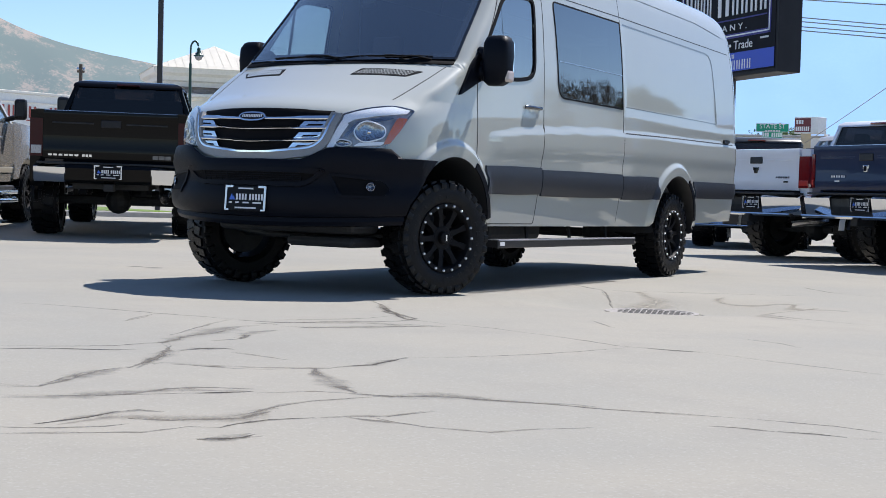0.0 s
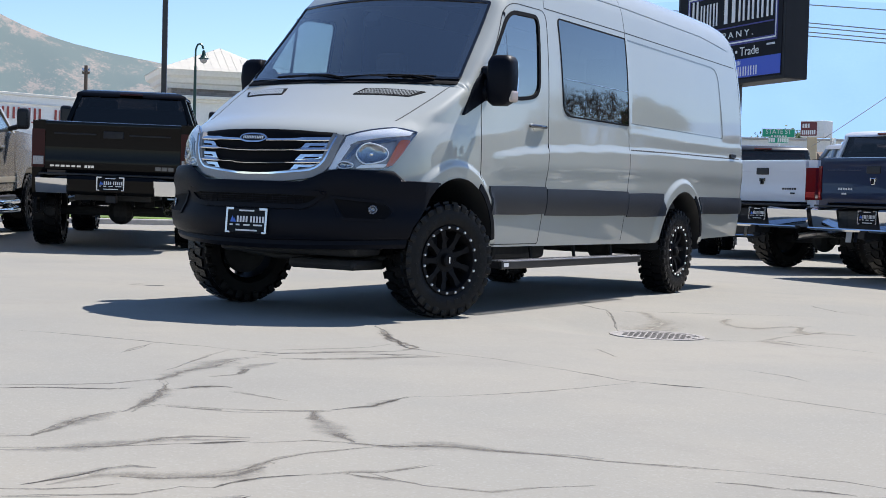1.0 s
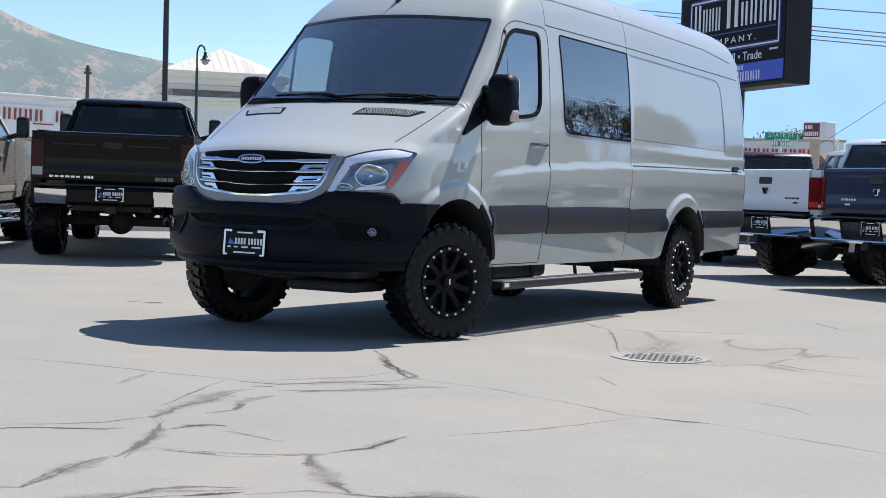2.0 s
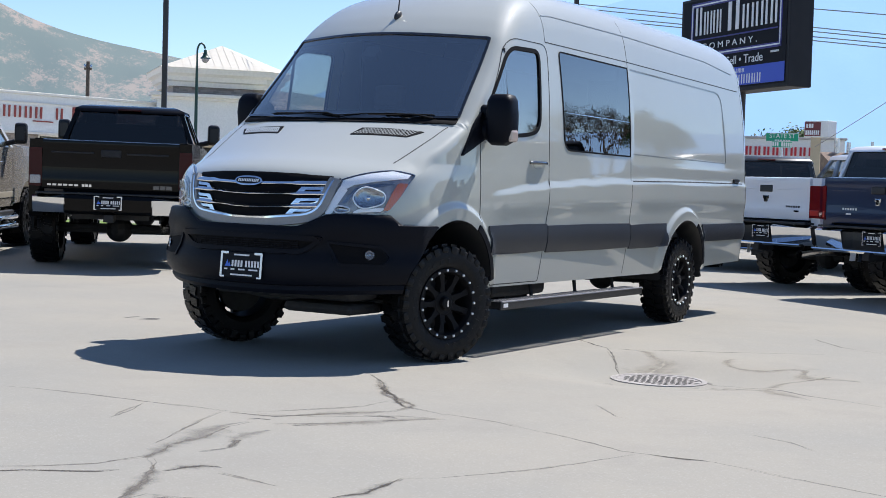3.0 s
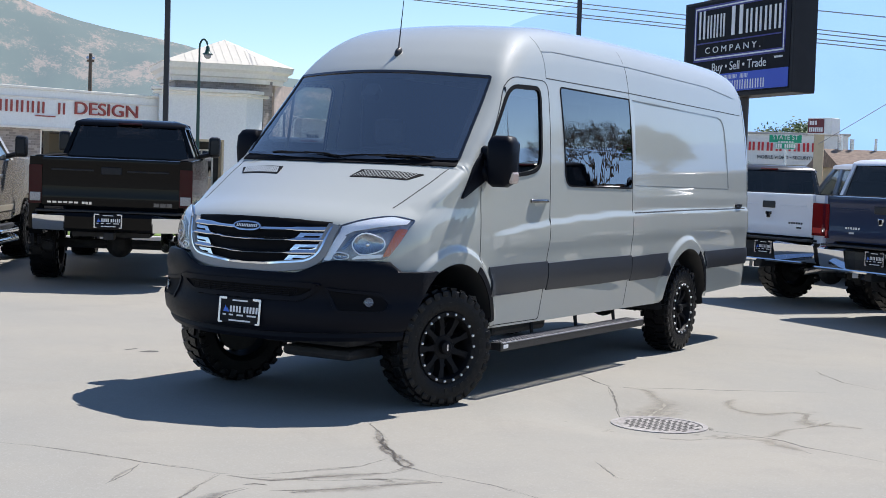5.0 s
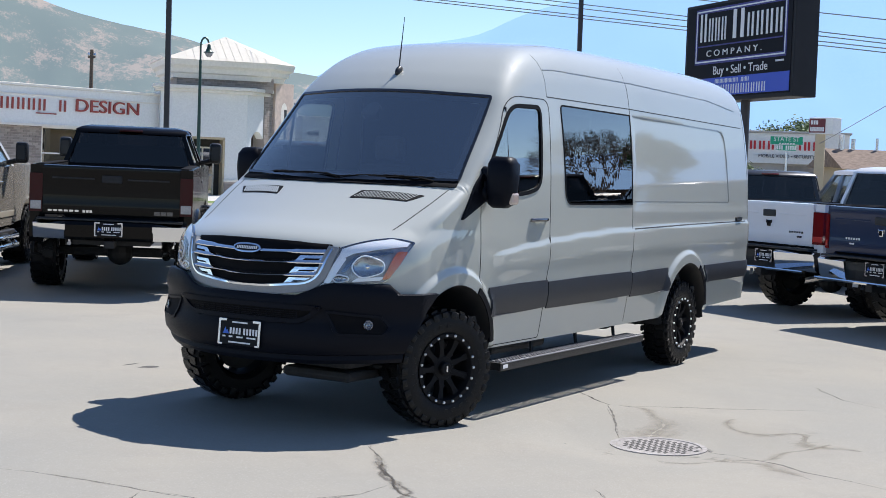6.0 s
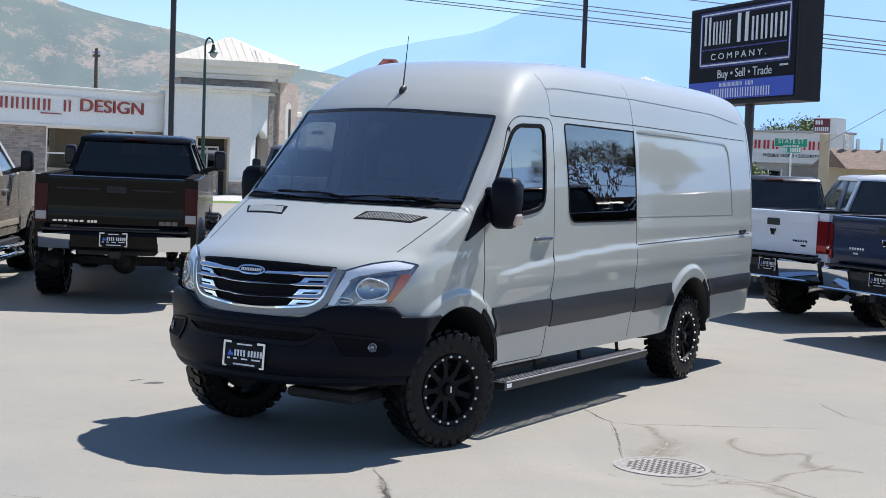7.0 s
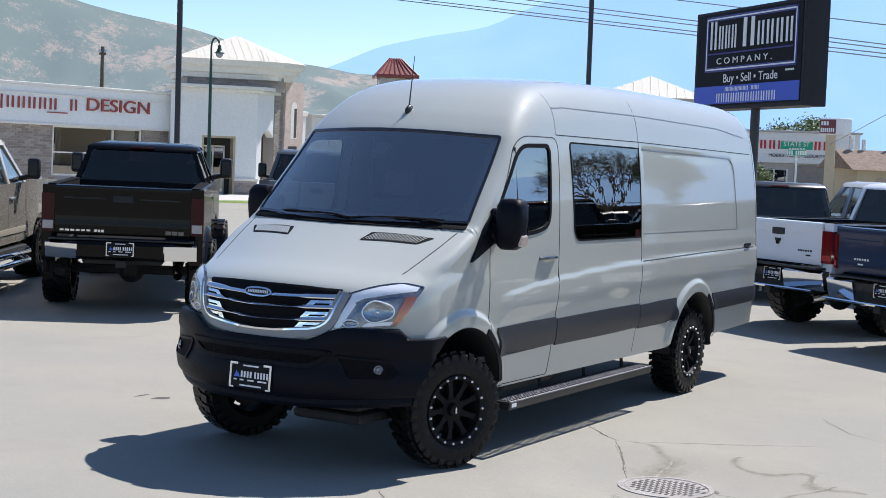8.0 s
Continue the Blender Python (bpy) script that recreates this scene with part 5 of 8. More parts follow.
def soften(bm, width, angle=30):
    edges = [e for e in bm.edges if len(e.link_faces) == 2 and e.calc_face_angle(0) > radians(angle)]
    bmesh.ops.bevel(bm, geom=edges, offset=width, segments=3, affect="EDGES", profile=0.5, clamp_overlap=True)


def pickup(label, m, mat, lamp_w=0.165, plate_y=-0.245, wide=0.03, rail=1.50, gate_low=0.97, roof=2.05, belt=1.42, bed=1.95, cab=2.15, tyre=0.44, half=1.0, lamp="red", chrome_bumper=True, lift_z=0.62, clear=False, steps=False, bumper_mat=None, badge="bars", emblem=False, plate_on=True, bumper_in=0.02, track_in=0.16):
    """A crew-cab pickup: tailgate at y = 0, nose along +y."""
    t = thing("pickup_truck", label, "pickup truck", m)
    low = lift_z
    bump = gate_low - 0.05
    cab0, cab1 = bed + 0.04, bed + 0.04 + cab
    nose = cab1 + 1.55
    hood = rail - 0.02
    # bed sides with wheel arch cut
    ax = 1.15
    def flank(y0, y1, centre, top):
        r = tyre + 0.09
        pts = [(y0, top), (y0, low + 0.08), (y0 + 0.05, low)]
        pts += [(centre - math.sqrt(r * r - (low - tyre) ** 2 if r > abs(low - tyre) else 0), low)]
        a0 = math.acos(max(-1, min(1, (pts[-1][0] - centre) / r)))
        a1 = math.pi - a0
        for i in range(1, 15):
            a = a0 + (a1 - a0) * i / 14
            pts.append((centre + r * math.cos(a), tyre + abs(r * math.sin(a))))
        pts += [(y1, low), (y1, top)]
        return pts
    for s in (-1, 1):
        bm = bmesh.new()
        prism(bm, flank(0.0, bed, ax, rail), min(s * half, s * (half - 0.16)), max(s * half, s * (half - 0.16)))
        soften(bm, 0.03)
        part("bed_side", bm, mat, t, smooth=40)
        bm = bmesh.new()
        r = tyre + 0.09
        rows = []
        for i in range(17):
            a = math.pi * i / 16
            rows.append([bm.verts.new((s * (half + 0.005), ax + r * math.cos(a), tyre + r * math.sin(a))), bm.verts.new((s * (half + 0.03), ax + (r + 0.03) * math.cos(a), tyre + (r + 0.03) * math.sin(a))), bm.verts.new((s * (half - 0.02), ax + (r + 0.08) * math.cos(a), tyre + (r + 0.08) * math.sin(a)))])
        for q, w in zip(rows, rows[1:]):
            for j in range(2):
                bm.faces.new((q[j], q[j + 1], w[j + 1], w[j]))
        part("arch_flare", bm, mat, t, smooth=50)
    bm = bmesh.new()
    box(bm, -half + 0.15, half - 0.15, 0.03, bed, low + 0.12, low + 0.2)
    box(bm, -half + 0.1, half - 0.1, bed - 0.05, bed, low + 0.1, rail - 0.01)
    part("bed_floor", bm, M_BEDLINER, t)
    for s in (-1, 1):
        bm = bmesh.new()
        box(bm, min(s * (half - 0.17), s * (half - 0.165)), max(s * (half - 0.17), s * (half - 0.165)), 0.03, bed - 0.06, low + 0.2, rail - 0.01)
        box(bm, min(s * (half - 0.16), s * (half - 0.05)), max(s * (half - 0.16), s * (half - 0.05)), 0.06, bed - 0.03, rail - 0.005, rail + 0.012, 0.006)
        part("bed_liner_side", bm, M_BEDLINER, t)
    # tailgate
    bm = bmesh.new()
    g = half - lamp_w - 0.005
    prism(bm, [(0.0, gate_low), (0.06, gate_low), (0.06, rail - 0.01), (0.03, rail + 0.005), (-0.015, rail - 0.004), (-0.022, rail - 0.05), (-0.012, rail - 0.09), (-0.008, gate_low + 0.14), (-0.016, gate_low + 0.10)], -g, g)
    soften(bm, 0.006)
    gate = part("tailgate", bm, mat, t, smooth=40)
    bm = bmesh.new()
    box(bm, -0.12, 0.12, -0.022, -0.004, rail - 0.19, rail - 0.10, 0.012)
    part("gate_handle", bm, M_BLACK if emblem else M_FRAME, gate, "black tailgate handle")
    # creases in body paint; on plain gates black bars paint a dark reflection
    for a, b in ((-g + 0.10, -0.20), (0.18, g - 0.12)):
        bm = bmesh.new()
        box(bm, a, b, -0.016, -0.006, rail - 0.155, rail - 0.135, 0.004)
        part("gate_crease", bm, mat if emblem else M_FRAME, gate)
    if emblem:
        bm = bmesh.new()
        box(bm, -0.035, 0.035, -0.024, -0.008, rail - 0.32, rail - 0.24, 0.01)
        box(bm, -0.055, -0.035, -0.022, -0.008, rail - 0.28, rail - 0.235, 0.006)
        box(bm, 0.035, 0.055, -0.022, -0.008, rail - 0.28, rail - 0.235, 0.006)
        part("gate_emblem", bm, M_GLOSSBLACK if emblem == "dark" else M_CHROME, gate, "small shield emblem")
        bm = bmesh.new()
        on = lambda x, z: Vector((x, -0.0175, z))
        side = 1 if emblem == "dark" else -1
        for k in range(6):
            bars(bm, [(side * 0.50 + (0.045 * k - 0.11), side * 0.50 + (0.045 * k - 0.08), gate_low + 0.155, gate_low + 0.18)], on)
        bars(bm, [(side * 0.54, side * 0.54 + 0.09, gate_low + 0.10, gate_low + 0.12)], lambda x, z: Vector((x, -0.020, z)))
        tagged(part("model_bars", bm, M_CHROME if emblem == "dark" else M_WHITE, gate), kind="stuff")
    else:
        bm = bmesh.new()
        on = lambda x, z: Vector((x, -0.0195, z))
        bars(bm, [(-0.73 + 0.062 * k, -0.73 + 0.062 * k + 0.045, gate_low + 0.040, gate_low + 0.062) for k in range(6)], lambda x, z: Vector((x, -0.0195, z)))
        bars(bm, [(-0.33 + 0.04 * k, -0.33 + 0.04 * k + 0.03, gate_low + 0.035, gate_low + 0.065) for k in range(3)], on)
        tagged(part("model_bars", bm, M_CHROME, gate, "bright bars of the model name"), kind="stuff")
        bm = bmesh.new()
        bars(bm, [(0.50 + 0.075 * k, 0.565 + 0.075 * k, gate_low + 0.03, gate_low + 0.075) for k in range(3)], on)
        tagged(part("maker_bars", bm, M_DARKCHROME, gate), kind="stuff")
    # tail lamps
    for s in (-1, 1):
        bm = bmesh.new()
        top = rail - 0.10
        prism(bm, [(-0.02, gate_low + 0.03), (0.10, gate_low + 0.03), (0.10, top - 0.03), (0.05, top), (-0.02, top)], min(s * (half - lamp_w), s * (half + 0.004)), max(s * (half - lamp_w), s * (half + 0.004)))
        soften(bm, 0.03)
        lampo = part("tail_lamp", bm, M_RED if lamp == "red" else M_SMOKERED, t, "red tail lamp" if lamp == "red" else "smoked dark red tail lamp", smooth=40)
        bm = bmesh.new()
        z0 = gate_low + 0.06
        box(bm, min(s * (half - lamp_w + 0.012), s * (half - 0.01)), max(s * (half - lamp_w + 0.012), s * (half - 0.01)), -0.026, -0.015, z0, z0 + (0.10 if lamp != "red" else 0.07), 0.004)
        part("reverse_lens", bm, M_CLEARSOLID if lamp != "red" else M_REDDARK, lampo)
    # rear bumper
    b_low = bump - (0.27 if chrome_bumper else 0.22)
    bmat = bumper_mat or M_CHROME
    bum = new("rear_bumper")
    bum.parent = t
    for s in (-1, 1):
        bm = bmesh.new()
        x0, x1 = 0.36, half - bumper_in
        prof = [(-0.20, bump - 0.02), (-0.238, bump - 0.045), (-0.195, b_low + 0.03), (-0.16, b_low), (0.05, b_low + 0.02), (0.05, bump - 0.01)]
        if not chrome_bumper:
            x0 = 0.50
        prism(bm, prof, min(s * x0, s * x1), max(s * x0, s * x1))
        for v in bm.verts:
            if abs(v.co.x) > half - bumper_in - 0.04 and v.co.y < 0:
                v.co.y += 0.10
        soften(bm, 0.012)
        part("bumper_end", bm, bmat, bum, "chrome bumper end", smooth=40)
    bm = bmesh.new()
    xx = 0.37 if chrome_bumper else 0.51
    dy = plate_y + 0.24
    prism(bm, [(-0.19 + dy, bump - 0.01), (-0.22 + dy, bump - 0.05), (-0.20 + dy, b_low + 0.03), (-0.14 + dy * 0.5, b_low - 0.01), (0.08, b_low), (0.08, bump)], -xx, xx)
    soften(bm, 0.01)
    part("bumper_middle", bm, M_BLACK if emblem else mat, bum, smooth=40)
    if emblem:
        bm = bmesh.new()
        prism(bm, [(-0.240, b_low + 0.018), (-0.245, b_low + 0.004), (-0.19, b_low - 0.02), (-0.15, b_low - 0.01), (-0.17, b_low + 0.018)], -half + 0.1, half - 0.1)
        part("bumper_lip", bm, bmat, bum)
    bm = bmesh.new()
    box(bm, -half + 0.1, half - 0.1, -0.16, 0.02, bump - 0.005, bump + 0.02, 0.006)
    part("step_pad", bm, M_BLACK, bum)
    if plate_on:
        plate(bum, pose(0, plate_y, (bump + b_low) / 2 + 0.02), 0.31, 0.16)
    bm = bmesh.new()
    box(bm, -0.06, 0.06, -0.16, 0.1, b_low - 0.10, b_low - 0.01, 0.01)
    part("tow_hitch", bm, M_FRAME, bum)
    # cab lower body, doors and bonnet
    cx = half - wide
    fa = nose - 0.95
    bm = bmesh.new()
    prism(bm, [(cab0, low - 0.02), (cab1 - 0.2, low - 0.02), (cab1 - 0.2, belt), (cab0, belt)], -cx, cx)
    soften(bm, 0.035)
    part("cab", bm, mat, t, smooth=40)
    for s in (-1, 1):
        bm = bmesh.new()
        r = tyre + 0.09
        pts = [(cab1 - 0.22, hood), (cab1 - 0.22, low)]
        pts += [(fa - r * math.cos(math.pi * i / 14), tyre + r * math.sin(math.pi * i / 14)) for i in range(15) if tyre + r * math.sin(math.pi * i / 14) > low]
        pts += [(nose, low), (nose, hood - 0.2), (nose - 0.1, hood - 0.06)]
        prism(bm, pts, min(s * cx, s * (cx - 0.25)), max(s * cx, s * (cx - 0.25)))
        soften(bm, 0.03)
        part("front_wing", bm, mat, t, smooth=40)
    bm = bmesh.new()
    prism(bm, [(cab1 - 0.25, belt + 0.03), (cab1 - 0.25, low + 0.2), (nose - 0.04, low + 0.2), (nose - 0.04, hood - 0.16), (nose - 0.2, hood - 0.02), (cab1, hood + 0.03)], -cx + 0.2, cx - 0.2)
    soften(bm, 0.03)
    part("bonnet", bm, mat, t, smooth=40)
    # greenhouse: pillars and roof, with glass between
    tap = 0.17
    a0, a1, r0, r1 = cab0 + 0.02, cab1 - 0.22, cab0 + 0.16, cab1 - 0.85
    zt = roof - 0.10
    bm = bmesh.new()
    prism(bm, [(r0 - 0.05, zt), (r0 - 0.03, zt + 0.045), (r0 + 0.02, roof - 0.025), (r0 + 0.25, roof), (r1 - 0.1, roof), (r1 + 0.12, roof - 0.03), (r1 + 0.09, zt + 0.045), (r1 + 0.05, zt)], -cx + tap - 0.02, cx - tap + 0.02, [(zt, 0.0), (zt + 0.045, 0.016), (roof - 0.028, 0.075), (roof, 0.17)])
    soften(bm, 0.03, 16)
    part("roof", bm, M_TANTRIM if steps else mat, t, smooth=45)
    mid = (a0 + a1) / 2 + 0.1
    for s in (-1, 1):
        def pil(y0, y1, yt0, yt1, name="pillar"):
            bm = bmesh.new()
            vs = []
            for y, z, x in ((y0, belt - 0.02, cx), (y1, belt - 0.02, cx), (yt1, zt + 0.02, cx - tap), (yt0, zt + 0.02, cx - tap)):
                vs.append([bm.verts.new((s * x, y, z)), bm.verts.new((s * (x - 0.06), y, z))])
            n = 4
            for i in range(n):
                bm.faces.new((vs[i][0], vs[(i + 1) % n][0], vs[(i + 1) % n][1], vs[i][1]))
            bm.faces.new([v[0] for v in vs])
            bm.faces.new([v[1] for v in vs][::-1])
            soften(bm, 0.012)
            part(name, bm, M_TANTRIM if steps else mat, t, smooth=40)
        pil(a0 - 0.02, a0 + 0.16, r0 - 0.04, r0 + 0.10)
        pil(mid - 0.05, mid + 0.05, mid - 0.04, mid + 0.04)
        pil(a1 - 0.10, a1 + 0.02, r1 - 0.02, r1 + 0.08)
        for y0, y1, yt0, yt1 in ((a0 + 0.14, mid - 0.04, r0 + 0.09, mid - 0.03), (mid + 0.04, a1 - 0.08, mid + 0.03, r1)):
            bm = bmesh.new()
            bm.faces.new([bm.verts.new((s * x, y, z)) for y, z, x in ((y0, belt, cx - 0.02), (y1, belt, cx - 0.02), (yt1, zt, cx - tap - 0.02), (yt0, zt, cx - tap - 0.02))])
            part("side_window", bm, M_CARGLASSCLEAR if clear else M_CARGLASS, t)
        for y in (mid - 0.02, a0 + 0.1, a1 - 0.05):
            bm = bmesh.new()
            box(bm, min(s * (cx - 0.004), s * (cx + 0.001)), max(s * (cx - 0.004), s * (cx + 0.001)), y - 0.003, y + 0.003, low + 0.05, belt - 0.03)
            part("door_gap", bm, M_SEAM, t)
        for y in (mid + 0.12, a0 + 0.22):
            bm = bmesh.new()
            box(bm, min(s * cx, s * (cx + 0.03)), max(s * cx, s * (cx + 0.03)), y - 0.11, y + 0.09, belt - 0.22, belt - 0.185, 0.01)
            part("door_handle", bm, M_BLACK if not steps else mat, t)
        mir = new("door_mirror")
        mir.parent = t
        bm = bmesh.new()
        box(bm, min(s * (cx + 0.09), s * (cx + 0.26)), max(s * (cx + 0.09), s * (cx + 0.26)), a1 - 0.36, a1 - 0.24, belt + 0.05, belt + 0.34, 0.045)
        part("housing", bm, M_BLACK, mir, smooth=40)
        bm = bmesh.new()
        tube(bm, [(s * (cx - 0.03), a1 - 0.26, belt + 0.05), (s * (cx + 0.16), a1 - 0.30, belt + 0.10)], 0.035, 8)
        part("arm", bm, M_BLACK, mir)
        bm = bmesh.new()
        box(bm, min(s * (cx + 0.11), s * (cx + 0.24)), max(s * (cx + 0.11), s * (cx + 0.24)), a1 - 0.366, a1 - 0.358, belt + 0.09, belt + 0.30, 0.01)
        part("mirror_glass", bm, M_DARKMIRROR, mir)
        if steps:
            bm = bmesh.new()
            tube(bm, [(s * (cx - 0.1), cab0 - 0.1, low - 0.10), (s * (cx + 0.06), cab0, low - 0.16), (s * (cx + 0.06), cab1 - 0.3, low - 0.16), (s * (cx - 0.1), cab1 - 0.2, low - 0.10)], 0.045, 10)
            part("step_bar", bm, M_CHROME, t, "chrome tube step", smooth=50)
            bm = bmesh.new()
            box(bm, min(s * cx, s * (cx + 0.012)), max(s * cx, s * (cx + 0.012)), cab0, cab1 - 0.2, low + 0.10, low + 0.18, 0.01)
            part("side_stripe", bm, M_TANTRIM, t, "cream stripe along the doors")
            bm = bmesh.new()
            tube(bm, [(s * (cx - 0.1), cab0 + 0.1, low - 0.18), (s * (cx + 0.12), cab0 + 0.2, low - 0.27), (s * (cx + 0.12), cab1 - 0.5, low - 0.27), (s * (cx - 0.1), cab1 - 0.4, low - 0.18)], 0.04, 10)
            part("step_bar", bm, M_CHROME, t, smooth=50)
        if not emblem:
            bm = bmesh.new()
            box(bm, min(s * (cx - 0.06), s * (cx + 0.06)), max(s * (cx - 0.06), s * (cx + 0.06)), cab0 + 0.1, cab1 - 0.35, low - 0.13, low - 0.07, 0.02)
            part("side_step", bm, M_BLACK, t)
    for nm, y0, yt in (("rear_window", a0 + 0.02, r0 - 0.02), ("windscreen", a1 + 0.0, r1 + 0.06)):
        bm = bmesh.new()
        bm.faces.new([bm.verts.new(p) for p in ((-cx + 0.09, y0, belt), (cx - 0.09, y0, belt), (cx - tap - 0.05, yt, zt), (-cx + tap + 0.05, yt, zt))])
        part(nm, bm, M_CARGLASS if nm == "rear_window" or not clear else M_CARGLASSCLEAR, t, "dark tinted rear window" if nm == "rear_window" else "")
    # cab interior: seats and a dark floor
    bm = bmesh.new()
    box(bm, -cx + 0.12, cx - 0.12, a0 + 0.1, a0 + 0.35, low, belt + 0.28, 0.05)
    for s in (-1, 1):
        box(bm, s * 0.42 - 0.25, s * 0.42 + 0.25, mid + 0.1, mid + 0.3, low, belt + 0.25, 0.05)
        box(bm, s * 0.42 - 0.13, s * 0.42 + 0.13, mid + 0.12, mid + 0.24, belt + 0.27, belt + 0.43, 0.04)
        box(bm, s * 0.45 - 0.12, s * 0.45 + 0.12, a0 + 0.16, a0 + 0.28, belt + 0.27, belt + 0.40, 0.04)
    part("seats", bm, M_SEAT, t)
    bm = bmesh.new()
    box(bm, -cx + 0.1, cx - 0.1, a1 - 0.4, a1 - 0.05, low + 0.3, belt + 0.02, 0.05)
    part("dashboard", bm, M_DASH, t)
    # high brake lamp and roof lip
    bm = bmesh.new()
    box(bm, -0.15, 0.15, r0 - 0.085, r0 - 0.02, zt + 0.02, zt + 0.05, 0.01)
    part("brake_lamp", bm, M_RED if lamp == "red" else M_SMOKERED, t, "high brake lamp")
    # wheels, axles, exhaust
    wh = new("wheel")
    wh.parent = t
    wheel_parts(wh, tyre, 0.33, tyre * 0.56, bolts=0, lugs=24)
    wx = half - track_in
    wh.matrix_basis = pose(wx, ax, tyre)
    for mm in (pose(-wx, ax, tyre, 0, 0, 180), pose(wx, fa, tyre, 20, 0, 0), pose(-wx, fa, tyre, 20, 0, 180)):
        copy_part(wh, mm, t)
    for y in (ax, fa):
        bm = bmesh.new()
        tube(bm, [(-half + 0.2, y, tyre), (half - 0.2, y, tyre)], 0.06, 8)
        bmesh.ops.create_uvsphere(bm, u_segments=12, v_segments=8, radius=0.17, matrix=Matrix.Translation((0, y, tyre)))
        for s in (-1, 1):
            tube(bm, [(s * 0.55, y, tyre), (s * 0.52, y + 0.1, low + 0.2)], 0.035, 6)
        part("axle", bm, M_FRAME, t)
    bm = bmesh.new()
    box(bm, -0.45, 0.45, 0.1, nose - 0.3, low - 0.02, low + 0.1)
    box(bm, -0.5, 0.5, -0.05, 0.35, b_low - 0.02, low + 0.15, 0.03)
    part("chassis", bm, M_FRAME, t)
    bm = bmesh.new()
    tube(bm, [(half - 0.35, 1.5, low - 0.08), (half - 0.32, 0.3, low - 0.08), (half - 0.28, -0.06, low - 0.12)], 0.055, 10, False)
    part("exhaust_pipe", bm, M_STEEL, t, "steel exhaust pipe")
    return t


M_SMOKERED = material("smoked_lens", (0.045, 0.006, 0.007), 0.2, 0, 0.0, spec=0.2)
M_REDDARK = material("red_lens_dark", (0.5, 0.05, 0.04), 0.15, 0, 0.5)
# the dark reflection in the truck mirrors is put into their colour
M_DARKMIRROR = material("tinted_mirror", (0.02, 0.021, 0.024), 0.3, 0.3)
M_DARKCHROME = material("dark_chrome", (0.12, 0.12, 0.13), 0.2, 1.0)
M_TANTRIM = material("cream_trim_paint", (0.46, 0.42, 0.34), 0.35, 0.2, 0.5)
M_TRUCKBLACK = material("black_truck_paint", (0.0035, 0.003, 0.003), 0.2, 0, 0.14, 0.03, 200, 0.03, 0.7, spec=0.06)
M_TRUCKWHITE = paint("white_truck_paint", (0.72, 0.74, 0.78))
M_TRUCKBLUE = material("blue_truck_paint", (0.014, 0.026, 0.068), 0.3, 0, 0.25, 0.03, 200, 0.03, 0.7, spec=0.25)
M_TRUCKTAN = material("tan_truck_paint", (0.36, 0.33, 0.285), 0.25, 0.35, 0.8, 0.03, 200, 0.03, 0.7, spec=0.5)
M_TRUCKSILVER = paint("silver_truck_paint", (0.42, 0.44, 0.47))
M_TRUCKCHAR = paint("charcoal_truck_paint", (0.03, 0.031, 0.034), 0.3, 0.2)
M_TRUCKGREY = paint("grey_truck_paint", (0.09, 0.095, 0.10))

pickup("lifted black crew-cab pickup with smoked tail lamps and dark glass", pose(-6.325, 4.73, 0.02, 1.2, 0, 36.2), M_TRUCKBLACK, rail=1.53, gate_low=0.95, belt=1.49, half=0.94, wide=0.07, bumper_in=0.06, track_in=0.06, lamp_w=0.145, roof=2.02, lamp="smoke", chrome_bumper=False)
pickup("white pickup with red tail lamps and a chrome rear bumper", pose(-0.16, 10.51, 0, 0, 0, -31), M_TRUCKWHITE, lamp_w=0.18, plate_y=-0.08, rail=1.46, gate_low=0.92, roof=2.0, belt=1.40, bed=2.1, tyre=0.42, emblem="dark", lift_z=0.60)
pickup("dark blue pickup with a chrome rear bumper and big tyres", pose(1.70, 8.76, 0, 0, 0, -36), M_TRUCKBLUE, lamp_w=0.05, plate_y=-0.08, rail=1.46, gate_low=0.92, roof=1.98, belt=1.40, bed=1.9, tyre=0.44, half=0.97, emblem="bright", lift_z=0.62)
pickup("charcoal pickup with dark rear glass parked behind another truck", pose(-1.52, 14.5, 0, 0, 0, 14), M_TRUCKCHAR, rail=1.12, gate_low=0.70, roof=1.93, belt=1.20, bed=1.8, tyre=0.38, half=0.95, emblem="dark", lift_z=0.46, plate_on=False)
pickup("tan crew-cab pickup with chrome tube steps", pose(-8.30, 2.40, 0.005, 1.2, 0, 31), M_TRUCKTAN, rail=1.45, roof=2.0, belt=1.40, gate_low=0.92, tyre=0.42, steps=True, lamp="red", plate_on=False, clear=True)
pickup("silver pickup with clear side glass parked beyond the white truck", pose(1.75, 15.2, 0, 0, 0, 42), M_TRUCKSILVER, rail=1.40, roof=2.0, belt=1.34, gate_low=0.88, tyre=0.40, clear=True, plate_on=False)
pickup("dark grey pickup parked beside the black truck", pose(-8.9, 12.4, 0.137, 0, 0, 34), M_TRUCKGREY, rail=1.42, roof=1.98, belt=1.36, gate_low=0.88, tyre=0.40, plate_on=False)

for x, y, yaw, mt, lb in ((3.58, 7.05, -36, M_TRUCKBLACK, "black pickup next in the parked row, mirrored in the van's side"), (5.45, 5.15, -36, M_TRUCKCHAR, "charcoal pickup in the parked row, mirrored in the van's side"), (12.2, 20.6, 58, M_TRUCKGREY, "grey pickup parked across the lot, mirrored in the van's side")):
    pickup(lb, pose(x, y, 0, 0, 0, yaw), mt, rail=1.62, roof=2.2, belt=1.56, gate_low=1.05, tyre=0.46, lift_z=0.72, plate_on=False)

